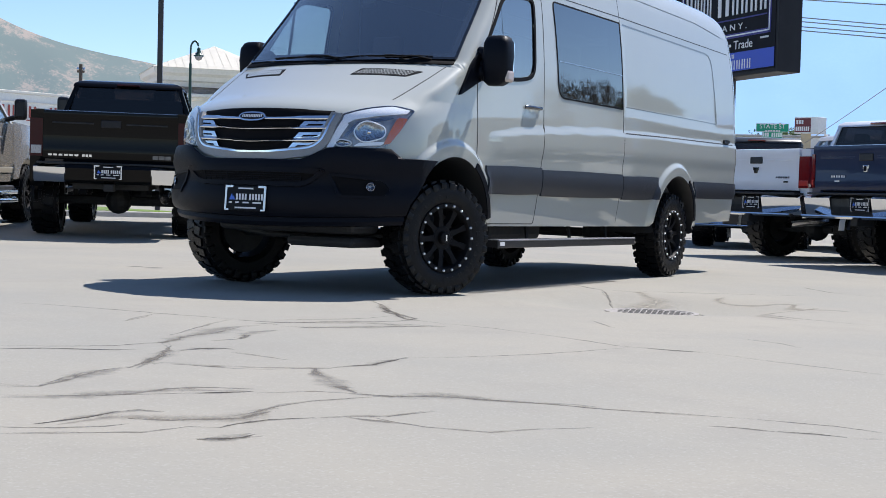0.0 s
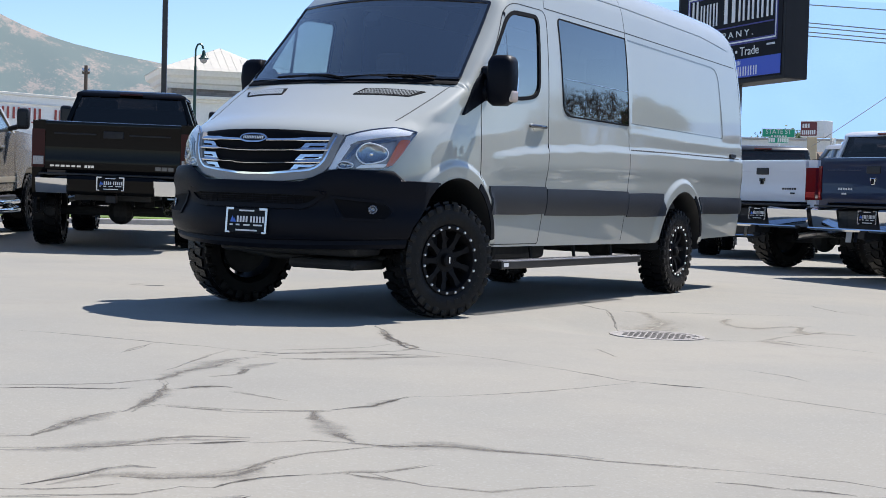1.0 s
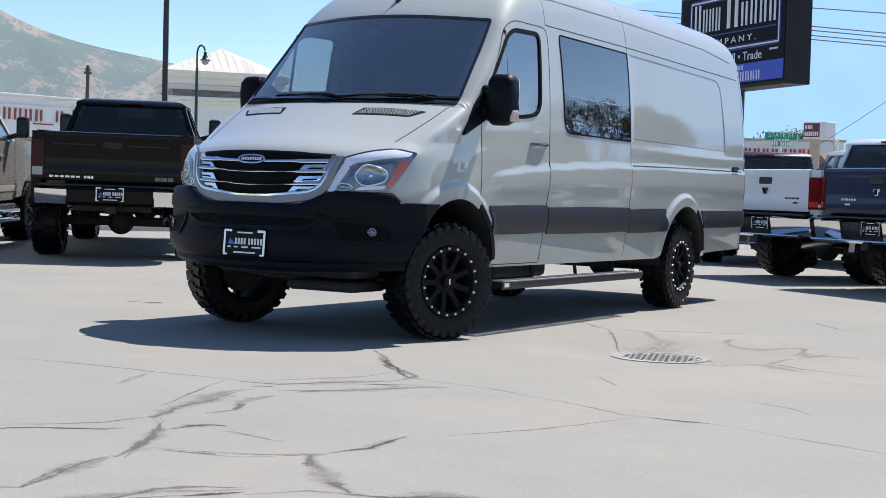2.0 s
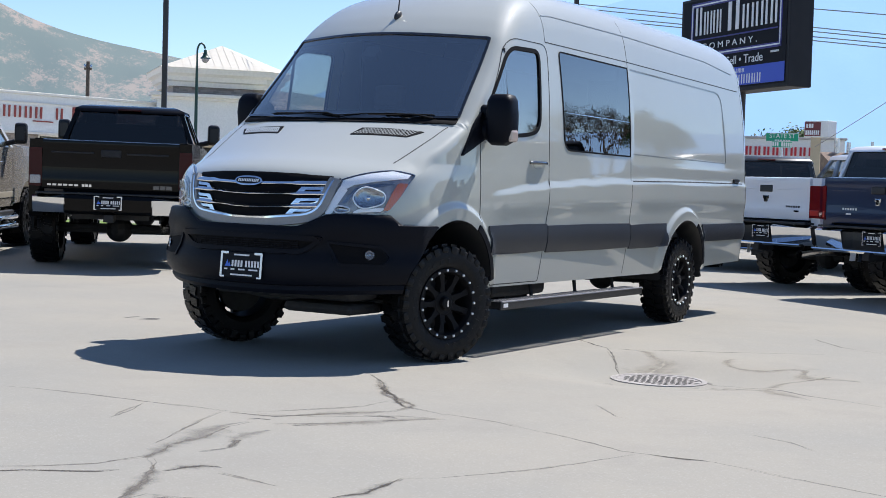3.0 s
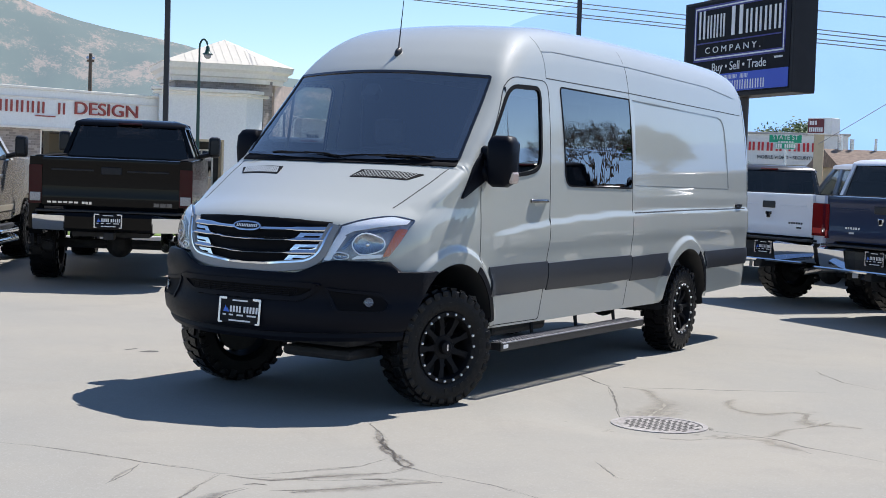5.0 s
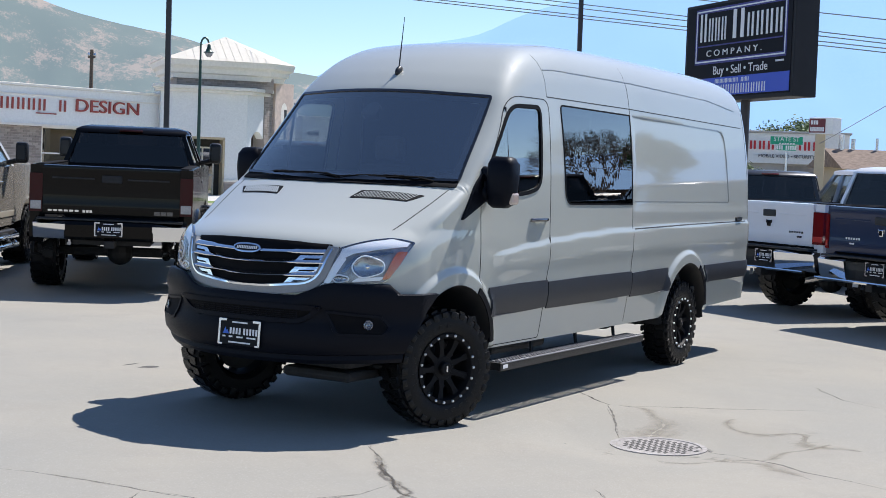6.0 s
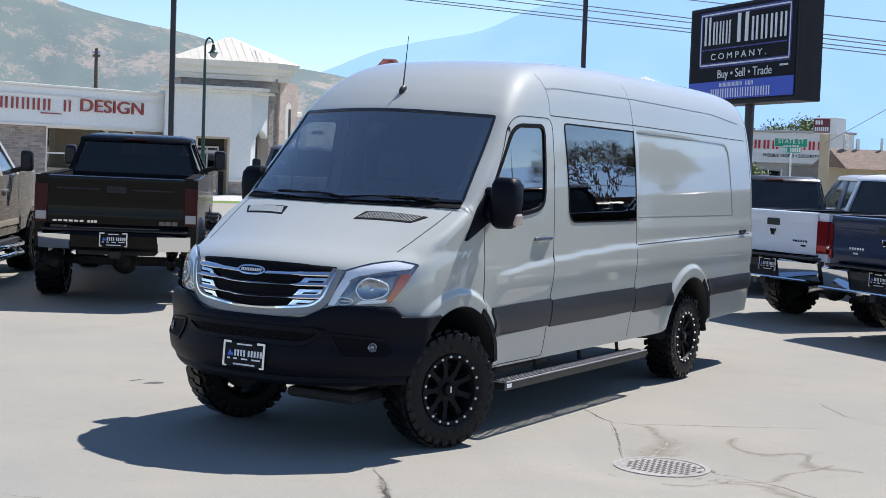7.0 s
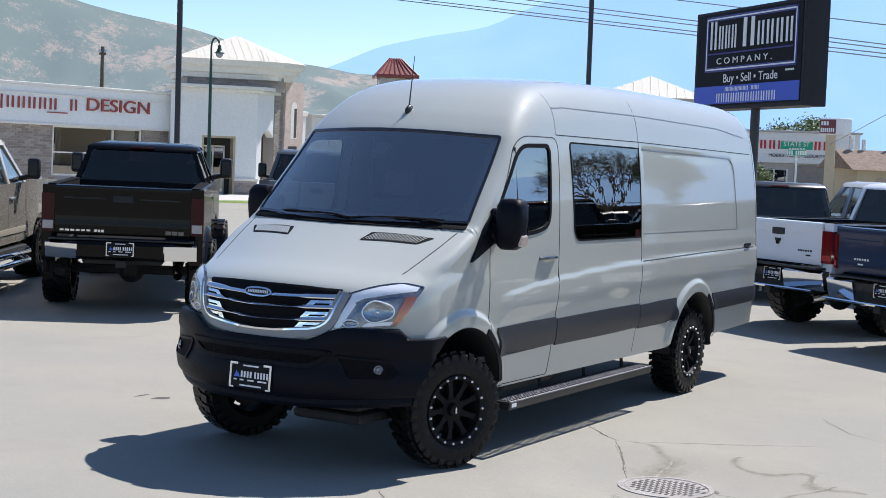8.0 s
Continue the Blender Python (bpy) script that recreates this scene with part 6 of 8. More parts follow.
# ---- poles, cables, signs ----
PLUMB = Matrix(((1, 0, -0.017, 0), (0, 1, -0.012, 0), (0, 0, 1, 0), (0, 0, 0, 1)))
M_POLE = material("bronze_pole_paint", (0.035, 0.03, 0.032), 0.45, 0, 0, 0.1, 10)
M_GREENPOLE = material("green_pole_paint", (0.012, 0.05, 0.035), 0.4)
M_SIGNCASE = material("sign_case", (0.022, 0.022, 0.025), 0.5, 0, 0, 0.1, 3, spec=0.2)
M_SIGNFACE = material("sign_face_black", (0.008, 0.008, 0.012), 0.5, spec=0.12)
M_SIGNBLUE = material("sign_face_blue", (0.04, 0.09, 0.55), 0.35)
M_SIGNPURPLE = material("sign_trim_blue", (0.035, 0.03, 0.22), 0.35)
M_STREETGREEN = material("street_sign_green", (0.01, 0.36, 0.20), 0.4)
M_CABLE = material("cable", (0.30, 0.295, 0.295), 0.7)
M_WOOD = material("pole_wood", (0.13, 0.10, 0.075), 0.9, 0, 0, 0.3, 12)
M_PRINT = material("sign_white", (0.8, 0.8, 0.8), 0.45)


def light_pole(x, y, w, high):
    t = thing("light_pole", "dark bronze square steel light pole", "light pole", Matrix.Translation((x, y, 0)) @ PLUMB, "lot light poles")
    bm = bmesh.new()
    box(bm, -w / 2, w / 2, -w / 2, w / 2, 0, high, 0.012, pose(0, 0, 0, 0, 0, 33))
    part("shaft", bm, M_POLE, t)
    bm = bmesh.new()
    box(bm, -w, w, -w, w, 0, 0.03, 0.01, pose(0, 0, 0, 0, 0, 33))
    part("base_plate", bm, M_POLE, t)
    bm = bmesh.new()
    box(bm, -0.35, 0.35, -0.25, 0.25, high, high + 0.18, 0.04, pose(0, 0, 0, 0, 0, 33))
    part("lamp_head", bm, M_POLE, t)


light_pole(-15.72, 16.74, 0.115, 9.5)
light_pole(-8.05, 21.62, 0.10, 9.5)


def words(name, body, m, size, mat, parent, wide=1.0, extrude=0.004, label=""):
    cu = bpy.data.curves.new(name, "FONT")
    cu.body, cu.size, cu.extrude = body, size, extrude
    cu.align_x, cu.align_y = "CENTER", "CENTER"
    cu.materials.append(mat)
    dg_ob = bpy.data.objects.new(name, cu)
    scene.collection.objects.link(dg_ob)
    bpy.context.view_layer.update()
    me = bpy.data.meshes.new_from_object(dg_ob.evaluated_get(bpy.context.evaluated_depsgraph_get()))
    bpy.data.objects.remove(dg_ob)
    bpy.data.curves.remove(cu)
    line = new(name)
    line.parent = parent
    line.matrix_basis = m @ Matrix.Diagonal((wide, 1, 1, 1))
    if label:
        tagged(line, label)
    # one mesh a letter
    whole = bmesh.new()
    whole.from_mesh(me)
    bmesh.ops.remove_doubles(whole, verts=whole.verts, dist=1e-5)
    left = set(whole.faces)
    while left:
        todo = [left.pop()]
        piece = []
        while todo:
            f = todo.pop()
            piece.append(f)
            for e in f.edges:
                for g in e.link_faces:
                    if g in left:
                        left.discard(g)
                        todo.append(g)
        bm = bmesh.new()
        twin = {}
        for f in piece:
            for q in f.verts:
                if q not in twin:
                    twin[q] = bm.verts.new(q.co)
            bm.faces.new([twin[q] for q in f.verts])
        part("letter", bm, mat, line)
    whole.free()
    return line


def glyphs(parent, mat, x0, x1, z0, z1, n, y, gap=0.28, skip=(), stroke=0.3):
    """Pairs of plain bars of a letter's size, each pair a part of its own."""
    step = (x1 - x0) / n
    for k in range(n):
        if k not in skip:
            bm = bmesh.new()
            a, b = x0 + step * (k + gap / 2), x0 + step * (k + 1 - gap / 2)
            for c in (a, b - (b - a) * stroke):
                box(bm, c, c + (b - a) * stroke, y, y + 0.02, z0, z1, 0.002)
            part("letter_bar", bm, mat, parent)


def glyph_bars(bm, x0, x1, z0, z1, n, y, gap=0.28, skip=()):
    """Letter-sized plain bars in a row."""
    step = (x1 - x0) / n
    for k in range(n):
        if k in skip:
            continue
        a, b = x0 + step * (k + gap / 2), x0 + step * (k + 1 - gap / 2)
        box(bm, a, b, y, y + 0.01, z0, z1)


def pylon():
    """The dealer's cabinet sign on its steel post. Local x runs along the face, y into the cabinet."""
    L, R = Vector((-6.08, 22.99, 0)), Vector((-2.83, 20.39, 0))
    u = (R - L).normalized()
    W = (R - L).length
    into = Vector((-u.y, u.x, 0))
    m = Matrix(((u.x, into.x, 0, L.x), (u.y, into.y, 0, L.y), (0, 0, 1, 0), (0, 0, 0, 1))) @ PLUMB
    t = thing("dealer_sign", "black and blue cabinet sign with white lettering on a steel post", "sign", m)
    z0, z1 = 3.41, 5.56
    bm = bmesh.new()
    box(bm, 0, W, 0, 0.56, z0, z1, 0.02)
    part("cabinet", bm, M_SIGNCASE, t)
    bm = bmesh.new()
    box(bm, 0.10, W - 0.10, -0.012, 0.0, z0 + 0.08, z1 - 0.06, 0.004)
    face = part("face", bm, M_SIGNFACE, t)
    bm = bmesh.new()
    box(bm, 0.06, W - 0.12, -0.018, -0.010, z0 + 0.12, z0 + 0.51)
    part("blue_panel", bm, M_SIGNBLUE, t, "blue lower panel")
    fx0, fx1, fz0, fz1 = 0.48, W - 0.30, z0 + 0.86, z1 - 0.16
    for wd, mat, off, o in ((0.10, M_SIGNPURPLE, 0.04, -0.016), (0.03, M_PRINT, 0.0, -0.022)):
        bm = bmesh.new()
        for a, b, c, d in ((fx0 - off, fx1 + off, fz0 - off, fz0 - off + wd), (fx0 - off, fx1 + off, fz1 + off - wd, fz1 + off), (fx0 - off, fx0 - off + wd, fz0 - off, fz1 + off), (fx1 + off - wd, fx1 + off, fz0 - off, fz1 + off)):
            box(bm, a, b, o, o + 0.006, c, d)
        part("face_border", bm, mat, t)
    # name mark drawn as letter-sized white bars
    h = fz1 - fz0
    glyphs(t, M_PRINT, fx0 + 0.12, fx0 + 0.44, fz0 + 0.40 * h, fz1 - 0.06 * h, 1, -0.024, 0.25)
    glyphs(t, M_PRINT, fx0 + 0.46, fx0 + 1.22, fz0 + 0.40 * h, fz1 - 0.16 * h, 3, -0.024, 0.34)
    glyphs(t, M_PRINT, fx0 + 1.40, fx0 + 1.92, fz0 + 0.40 * h, fz1 - 0.06 * h, 1, -0.024, 0.2)
    glyphs(t, M_PRINT, fx0 + 1.94, fx1 - 0.08, fz0 + 0.40 * h, fz1 - 0.16 * h, 4, -0.024, 0.34)
    bm = bmesh.new()
    box(bm, fx0 + 0.08, fx1 - 0.10, -0.022, -0.014, fz0 + 0.30 * h, fz0 + 0.325 * h)
    part("underline", bm, M_SIGNPURPLE, t)
    face_m = lambda x, z: pose(x, -0.026, z, 90, 0, 0)
    words("lettering", "C O M P A N Y .", face_m((fx0 + fx1) / 2 - 0.18, fz0 + 0.16 * h), 0.19, M_PRINT, t, 1.6)
    words("lettering", "Buy \u2022 Sell \u2022 Trade", face_m((fx0 + fx1) / 2 + 0.08, z0 + 0.655), 0.26, M_PRINT, t, 1.12)
    glyphs(t, M_PRINT, 1.30, 2.62, z0 + 0.385, z0 + 0.475, 13, -0.024, 0.3, (9,))
    glyphs(t, M_PRINT, 0.95, 3.25, z0 + 0.15, z0 + 0.345, 12, -0.024, 0.35)
    bm = bmesh.new()
    glyph_bars(bm, fx1 - 0.32, fx1 - 0.02, z0 + 0.72, z0 + 0.76, 6, -0.024, 0.3)
    tagged(part("small_print_bars", bm, M_PRINT, t, "white bars of small print"), kind="stuff")
    bm = bmesh.new()
    tube(bm, [(W * 0.5, 0.28, 0), (W * 0.5, 0.28, z0 + 0.02)], 0.10, 16)
    part("post", bm, M_POLE, t, smooth=40)


pylon()


def street_lamp():
    t = thing("street_lamp", "dark green street lamp with a bell shade on a curved arm", "street lamp", Matrix.Translation((-29.07, 34.26, 0)) @ PLUMB @ Matrix.Diagonal((1, 1, 1.045, 1)))
    bm = bmesh.new()
    tube(bm, [(0, 0, 0), (0, 0, 0.9), (0, 0, 5.1)], [0.13, 0.075, 0.05], 10)
    lathe(bm, [(0, 0.22), (0.3, 0.2), (0.5, 0.12), (0.9, 0.09)], 12, "Z")
    part("post", bm, M_GREENPOLE, t, smooth=40)
    bm = bmesh.new()
    d = Vector((0.78, 0.62, 0)) * 0.30
    pts = [Vector((0, 0, 5.05))] + [Vector((0, 0, 5.6)) + d * (1 - math.cos(a)) * 0.5 + Vector((0, 0, 0.30 * math.sin(a))) for a in [i * math.pi / 8 for i in range(8)]]
    tube(bm, pts, 0.035, 8)
    part("arm", bm, M_GREENPOLE, t, smooth=40)
    e = d + Vector((0, 0, 5.55))
    bm = bmesh.new()
    lathe(bm, [(0.14, 0.02), (0.1, 0.06), (0.0, 0.07), (-0.12, 0.12), (-0.16, 0.19), (-0.18, 0.19)], 16, "Z")
    bmesh.ops.translate(bm, vec=e, verts=bm.verts)
    part("shade", bm, M_GREENPOLE, t, smooth=40)
    bm = bmesh.new()
    bmesh.ops.create_uvsphere(bm, u_segments=12, v_segments=8, radius=0.14, matrix=Matrix.Translation(e + Vector((0, 0, -0.2))))
    part("globe", bm, M_CLEARSOLID, t, smooth=60)


street_lamp()


def street_sign():
    t = thing("street_name_sign", "two green street name blades with white lettering on a post", "street sign", Matrix.Translation((-5.73, 29.96, 0)) @ PLUMB)
    bm = bmesh.new()
    tube(bm, [(0, 0, 0), (0, 0, 2.98)], 0.03, 8)
    part("post", bm, M_STEEL, t)
    for z, w, h, yaw, text in ((2.86, 0.86, 0.23, 16, "STATE ST"), (2.67, 0.58, 0.17, 40, "")):
        bm = bmesh.new()
        box(bm, -w / 2, w / 2, -0.006, 0.006, z - h / 2, z + h / 2, 0.002, pose(0, -0.03, 0, 0, 0, yaw))
        blade = part("blade", bm, M_STREETGREEN, t, "green street name blade")
        bm = bmesh.new()
        for x0, x1, z0, z1 in ((-w / 2, w / 2, h / 2 - 0.012, h / 2), (-w / 2, w / 2, -h / 2, 0.012 - h / 2), (-w / 2, 0.012 - w / 2, 0.012 - h / 2, h / 2 - 0.012), (w / 2 - 0.012, w / 2, 0.012 - h / 2, h / 2 - 0.012)):
            box(bm, x0, x1, -0.0085, -0.0062, z + z0, z + z1, 0, pose(0, -0.03, 0, 0, 0, yaw))
        part("white_border", bm, M_PRINT, blade)
        if text:
            words("lettering", text, pose(0, -0.03, 0, 0, 0, yaw) @ pose(0, -0.012, z + 0.03, 90, 0, 0), 0.17, M_PRINT, blade, 0.95, 0.001)
            bm = bmesh.new()
            glyph_bars(bm, -0.2, 0.22, z - 0.10, z - 0.065, 6, -0.012, 0.3)
            bmesh.ops.transform(bm, matrix=pose(0, -0.03, 0, 0, 0, yaw), verts=bm.verts)
            tagged(part("small_print_bars", bm, M_PRINT, blade), kind="stuff")
        else:
            bm = bmesh.new()
            glyph_bars(bm, -0.28, 0.28, z - 0.055, z + 0.055, 9, -0.012, 0.3, (3,))
            bmesh.ops.transform(bm, matrix=pose(0, -0.03, 0, 0, 0, yaw), verts=bm.verts)
            tagged(part("small_print_bars", bm, M_PRINT, blade), kind="stuff")


street_sign()


def cable(a, b, sag, r=0.012):
    a, b = Vector(a), Vector(b)
    bm = bmesh.new()
    tube(bm, [a.lerp(b, i / 16) - Vector((0, 0, sag * 4 * (i / 16) * (1 - i / 16))) for i in range(17)], r, 5)
    ob = part("overhead_cable", bm, M_CABLE, None)
    tagged(ob, "thin dark overhead power cable against the sky", "cable", "overhead cables")
    return ob


# ---- buildings ----
M_STUCCO = material("white_stucco", (0.80, 0.80, 0.77), 0.9, 0, 0, 0.05, 12, 0.05, 0.3, 0.3, 40)
M_TRIMSTONE = material("cream_trim", (0.80, 0.76, 0.68), 0.8, 0, 0, 0.05, 8)
M_BRICKM = material("brick_mortar", (0.40, 0.35, 0.31), 0.95)
M_ROOFMETAL = material("cream_metal_roof", (0.60, 0.56, 0.47), 0.55, 0, 0, 0.04, 3)
M_REDROOF = material("red_metal_roof", (0.24, 0.05, 0.04), 0.5, 0, 0, 0.1, 4)
M_LETTERRED = material("red_brown_letters", (0.33, 0.06, 0.045), 0.5)
M_SIGNRED = material("sign_red", (0.55, 0.03, 0.04), 0.5)
M_BEIGE = material("beige_post", (0.55, 0.45, 0.30), 0.7, 0, 0, 0.05, 4)
M_SHINGLE = material("brown_shingle", (0.24, 0.19, 0.155), 0.95, 0, 0, 0.2, 6, spec=0.05)
M_STOREGLASS = glass("shop_glass", (0.10, 0.105, 0.10), 0.0, 2.2)
M_GRASS = material("lawn", (0.12, 0.19, 0.025), 0.9, 0, 0, 0.3, 5, 0.2, 0.5)
M_KERB = material("kerb_concrete", (0.48, 0.46, 0.43), 0.9, 0, 0, 0.1, 10)
M_PINKSTONE = material("pinkish_stone", (0.58, 0.47, 0.40), 0.9, 0, 0, 0.12, 5, 0.06, 1, 0.3, 20)
M_INSIDE = material("shop_interior", (0.05, 0.047, 0.043), 0.9, 0, 0, 0.4, 1.5)


def brick_mat():
    """Brick in tan and grey, each with its own tone."""
    m = material("brick", (0.30, 0.255, 0.215), 0.9, 0, 0, 0.12, 20)
    nt = m.node_tree
    info = nt.nodes.new("ShaderNodeNewGeometry")
    ramp = nt.nodes.new("ShaderNodeValToRGB")
    for e, c in zip(ramp.color_ramp.elements, ((0.25, 0.212, 0.186, 1), (0.41, 0.355, 0.31, 1))):
        e.color = c
    nt.links.new(info.outputs["Random Per Island"], ramp.inputs[0])
    nt.links.new(ramp.outputs[0], nt.nodes["Principled BSDF"].inputs["Base Color"])
    return m


M_BRICK = brick_mat()


def brick_skin(x0, x1, z0, z1, y, bw=0.30, bh=0.105, holes=()):
    """Courses of proud bricks on a wall face, as one joined skin."""
    verts, faces = [], []
    rows = int((z1 - z0) / bh)
    for r in range(rows):
        z = z0 + r * bh
        x = x0 - (bw / 2 if r % 2 else 0)
        while x < x1:
            a, b = max(x, x0) + 0.008, min(x + bw, x1) - 0.008
            x += bw
            if b - a < 0.04 or any(h[0] < (a + b) / 2 < h[1] and h[2] < z + bh / 2 < h[3] for h in holes):
                continue
            n = len(verts)
            for yy, e in ((y, 0), (y - 0.015, 0.004)):
                verts += [(a + e, yy, z + 0.008 + e), (b - e, yy, z + 0.008 + e), (b - e, yy, z + bh - 0.008 - e), (a + e, yy, z + bh - 0.008 - e)]
            faces += [(n + 4, n + 5, n + 6, n + 7)] + [(n + i, n + (i + 1) % 4, n + 4 + (i + 1) % 4, n + 4 + i) for i in range(4)]
    me = bpy.data.meshes.new("bricks")
    me.from_pydata(verts, [], faces)
    me.materials.append(M_BRICK)
    return me


STORE = Matrix(((0.1954, -0.9807, 0, -38.372), (0.9807, 0.1954, 0, 43.131), (0, 0, 1, 0), (0, 0, 0, 1))) @ PLUMB


def store():
    """The shop: local x along its front, y into it."""
    t = thing("shop_building", "low white stucco shop with grey brick base and red lettering", "building", STORE)
    bm = bmesh.new()
    box(bm, -34, -6.41, 0.0, 0.35, 0, 2.84)
    box(bm, -1.82, 1.0, 0.0, 0.35, 0, 2.84)
    box(bm, -6.41, -1.82, 0.0, 0.35, 0, 0.7)
    box(bm, -34, 1.0, 11.6, 12, 0, 4.4)
    box(bm, -34.3, -34, 0, 12, 0, 4.4)
    part("wall", bm, M_BRICKM, t)
    for x0, x1, z0, z1 in ((-16, -6.41, 0, 2.84), (-1.82, 1.0, 0, 2.84), (-6.41, -1.82, 0, 0.7)):
        ob = new("bricks", brick_skin(x0, x1, z0, z1, 0.0))
        ob.parent = t
        tagged(ob, "tan and grey bricks", kind="stuff")
    bm = bmesh.new()
    box(bm, -34, 1.0, -0.25, 0.3, 2.84, 4.42, 0.02)
    part("fascia", bm, M_STUCCO, t, "white stucco fascia")
    bm = bmesh.new()
    box(bm, -34.1, 1.0, -0.33, 0.3, 4.42, 4.54, 0.02)
    box(bm, -34.1, 1.0, -0.30, 0.2, 4.06, 4.12, 0.01)
    box(bm, -34.1, 1.0, -0.30, 0.2, 2.80, 2.90, 0.01)
    part("coping", bm, M_TRIMSTONE, t)
    bm = bmesh.new()
    box(bm, -34, 1.0, 0.3, 12, 4.2, 4.3)
    part("roof", bm, M_KERB, t)
    win = new("shop_window")
    win.parent = t
    bm = bmesh.new()
    for a, b, c, d in ((-6.41, -1.82, 0.7, 0.78), (-6.41, -1.82, 2.74, 2.84), (-6.41, -6.33, 0.7, 2.84), (-1.90, -1.82, 0.7, 2.84), (-3.37, -3.29, 0.7, 2.84), (-6.41, -1.82, 1.66, 1.72), (-4.9, -4.84, 0.7, 1.7)):
        box(bm, a, b, 0.02, 0.12, c, d)
    part("frame", bm, M_TRIMSTONE, win)
    bm = bmesh.new()
    bm.faces.new([bm.verts.new(p) for p in ((-6.38, 0.08, 0.75), (-1.85, 0.08, 0.75), (-1.85, 0.08, 2.8), (-6.38, 0.08, 2.8))])
    part("pane", bm, M_STOREGLASS, win)
    bm = bmesh.new()
    box(bm, -8.5, -1.0, 3.0, 3.1, 0, 2.7)
    box(bm, -8.5, -1.0, 0.4, 3.1, 0, 0.05)
    part("shop_room", bm, M_INSIDE, t)
    words("lettering", "DESIGN", pose(-3.30, -0.30, 3.74, 90, 0, 0), 0.76, M_LETTERRED, t, 1.30, 0.04, "red-brown raised lettering")
    glyphs(t, M_LETTERRED, -9.35, -8.95, 3.40, 3.98, 1, -0.30, 0.3)
    glyphs(t, M_LETTERRED, -8.9, -5.35, 3.46, 3.94, 7, -0.30, 0.34, (5,))
    bm = bmesh.new()
    box(bm, -6.9, -5.9, -0.30, -0.28, 3.32, 3.37)
    part("name_bars", bm, M_LETTERRED, t, "red-brown bars of the shop's name")
    return t


store()


def tower():
    """The shop's corner tower with a hipped metal roof, and the wing behind it."""
    m = Matrix.Translation((-36.14, 44.09, 0)) @ pose(0, 0, 0, 0, 0, 46.5) @ PLUMB @ Matrix.Diagonal((0.917, 0.917, 0.985, 1))
    t = thing("corner_tower", "white corner tower with brick piers and a cream hipped metal roof", "building", m)
    bm = bmesh.new()
    box(bm, -2.7, -1.15, 0, 0.4, 0, 4.75)
    box(bm, 0.5, 1.55, 0, 0.4, 0, 4.75)
    box(bm, -1.15, 0.5, 0, 0.4, 2.75, 4.75)
    box(bm, -2.7, -2.3, 0.4, 6, 0, 4.75)
    part("wall", bm, M_STUCCO, t)
    bm = bmesh.new()
    box(bm, -3.0, 1.80, -0.25, 0.5, 4.75, 4.9, 0.03)
    box(bm, -3.1, 1.95, -0.38, 0.5, 4.9, 5.06, 0.03)
    part("lower_cornice", bm, M_TRIMSTONE, t)
    bm = bmesh.new()
    box(bm, 0.5, 1.61, -0.06, 0.0, 0, 0.72)
    part("plinth", bm, M_BRICKM, t)
    ob = new("bricks", brick_skin(0.5, 1.61, 0, 0.7, -0.062))
    ob.parent = t
    tagged(ob, "tan bricks", kind="stuff")
    bm = bmesh.new()
    box(bm, 0.46, 1.67, -0.12, 0.0, 0.72, 0.84, 0.02)
    part("plinth_cap", bm, M_TRIMSTONE, t)
    # upper brick storey and the pier on the flank
    bm = bmesh.new()
    box(bm, -1.9, 2.9, 0.5, 6.0, 4.9, 5.55)
    part("brick_core", bm, M_BRICKM, t)
    for x0, x1, z0, z1, y in ((-1.9, 2.9, 5.06, 5.5, 0.5),):
        ob = new("bricks", brick_skin(x0, x1, z0, z1, y))
        ob.parent = t
        tagged(ob, "tan bricks", kind="stuff")
    # the flank turns back from the front corner: arched stucco, a brick pier and a stone bay
    turn = Matrix.Translation((1.55, 0, 0)) @ pose(0, 0, 0, 0, 0, 48.5)

    def flank(name, boxes, mat, bevel=0.0):
        bm = bmesh.new()
        for q in boxes:
            box(bm, *q, bevel)
        ob = part(name, bm, mat, t)
        ob.matrix_basis = turn
        return ob

    flank("flank_pier", [(0.0, 0.42, 0.0, 0.4, 0, 4.75)], M_STUCCO)
    bm = bmesh.new()
    top = [(0.42 + 1.1 * k / 12, 2.55 + 0.55 * math.sin(math.pi * (0.12 + 0.76 * k / 12))) for k in range(13)]
    for y in (0.0, 0.4):
        for a, c in zip(top, top[1:]):
            bm.faces.new([bm.verts.new((x, y, z)) for x, z in (a, c, (c[0], 4.75), (a[0], 4.75))])
    for a, c in zip(top, top[1:]):
        bm.faces.new([bm.verts.new(q) for q in ((a[0], 0, a[1]), (c[0], 0, c[1]), (c[0], 0.4, c[1]), (a[0], 0.4, a[1]))])
    bmesh.ops.remove_doubles(bm, verts=bm.verts, dist=1e-4)
    part("flank_arch", bm, M_STUCCO, t).matrix_basis = turn
    flank("arch_reveal", [(0.42, 2.4, 0.9, 1.0, 0, 3.4)], M_BRICK)
    flank("flank_cornice", [(-0.1, 1.75, -0.25, 0.3, 4.75, 4.9), (-0.1, 1.85, -0.38, 0.3, 4.9, 5.06)], M_TRIMSTONE, 0.03)
    flank("brick_pier", [(1.55, 2.35, -0.02, 0.6, 0, 5.5)], M_BRICKM)
    ob = new("bricks", brick_skin(1.55, 2.35, 0, 5.4, -0.022))
    ob.parent = t
    ob.matrix_basis = turn
    tagged(ob, "tan bricks", kind="stuff")
    flank("stone_bay", [(2.37, 4.15, -0.15, 0.6, 0, 5.45)], M_PINKSTONE)
    bm = bmesh.new()
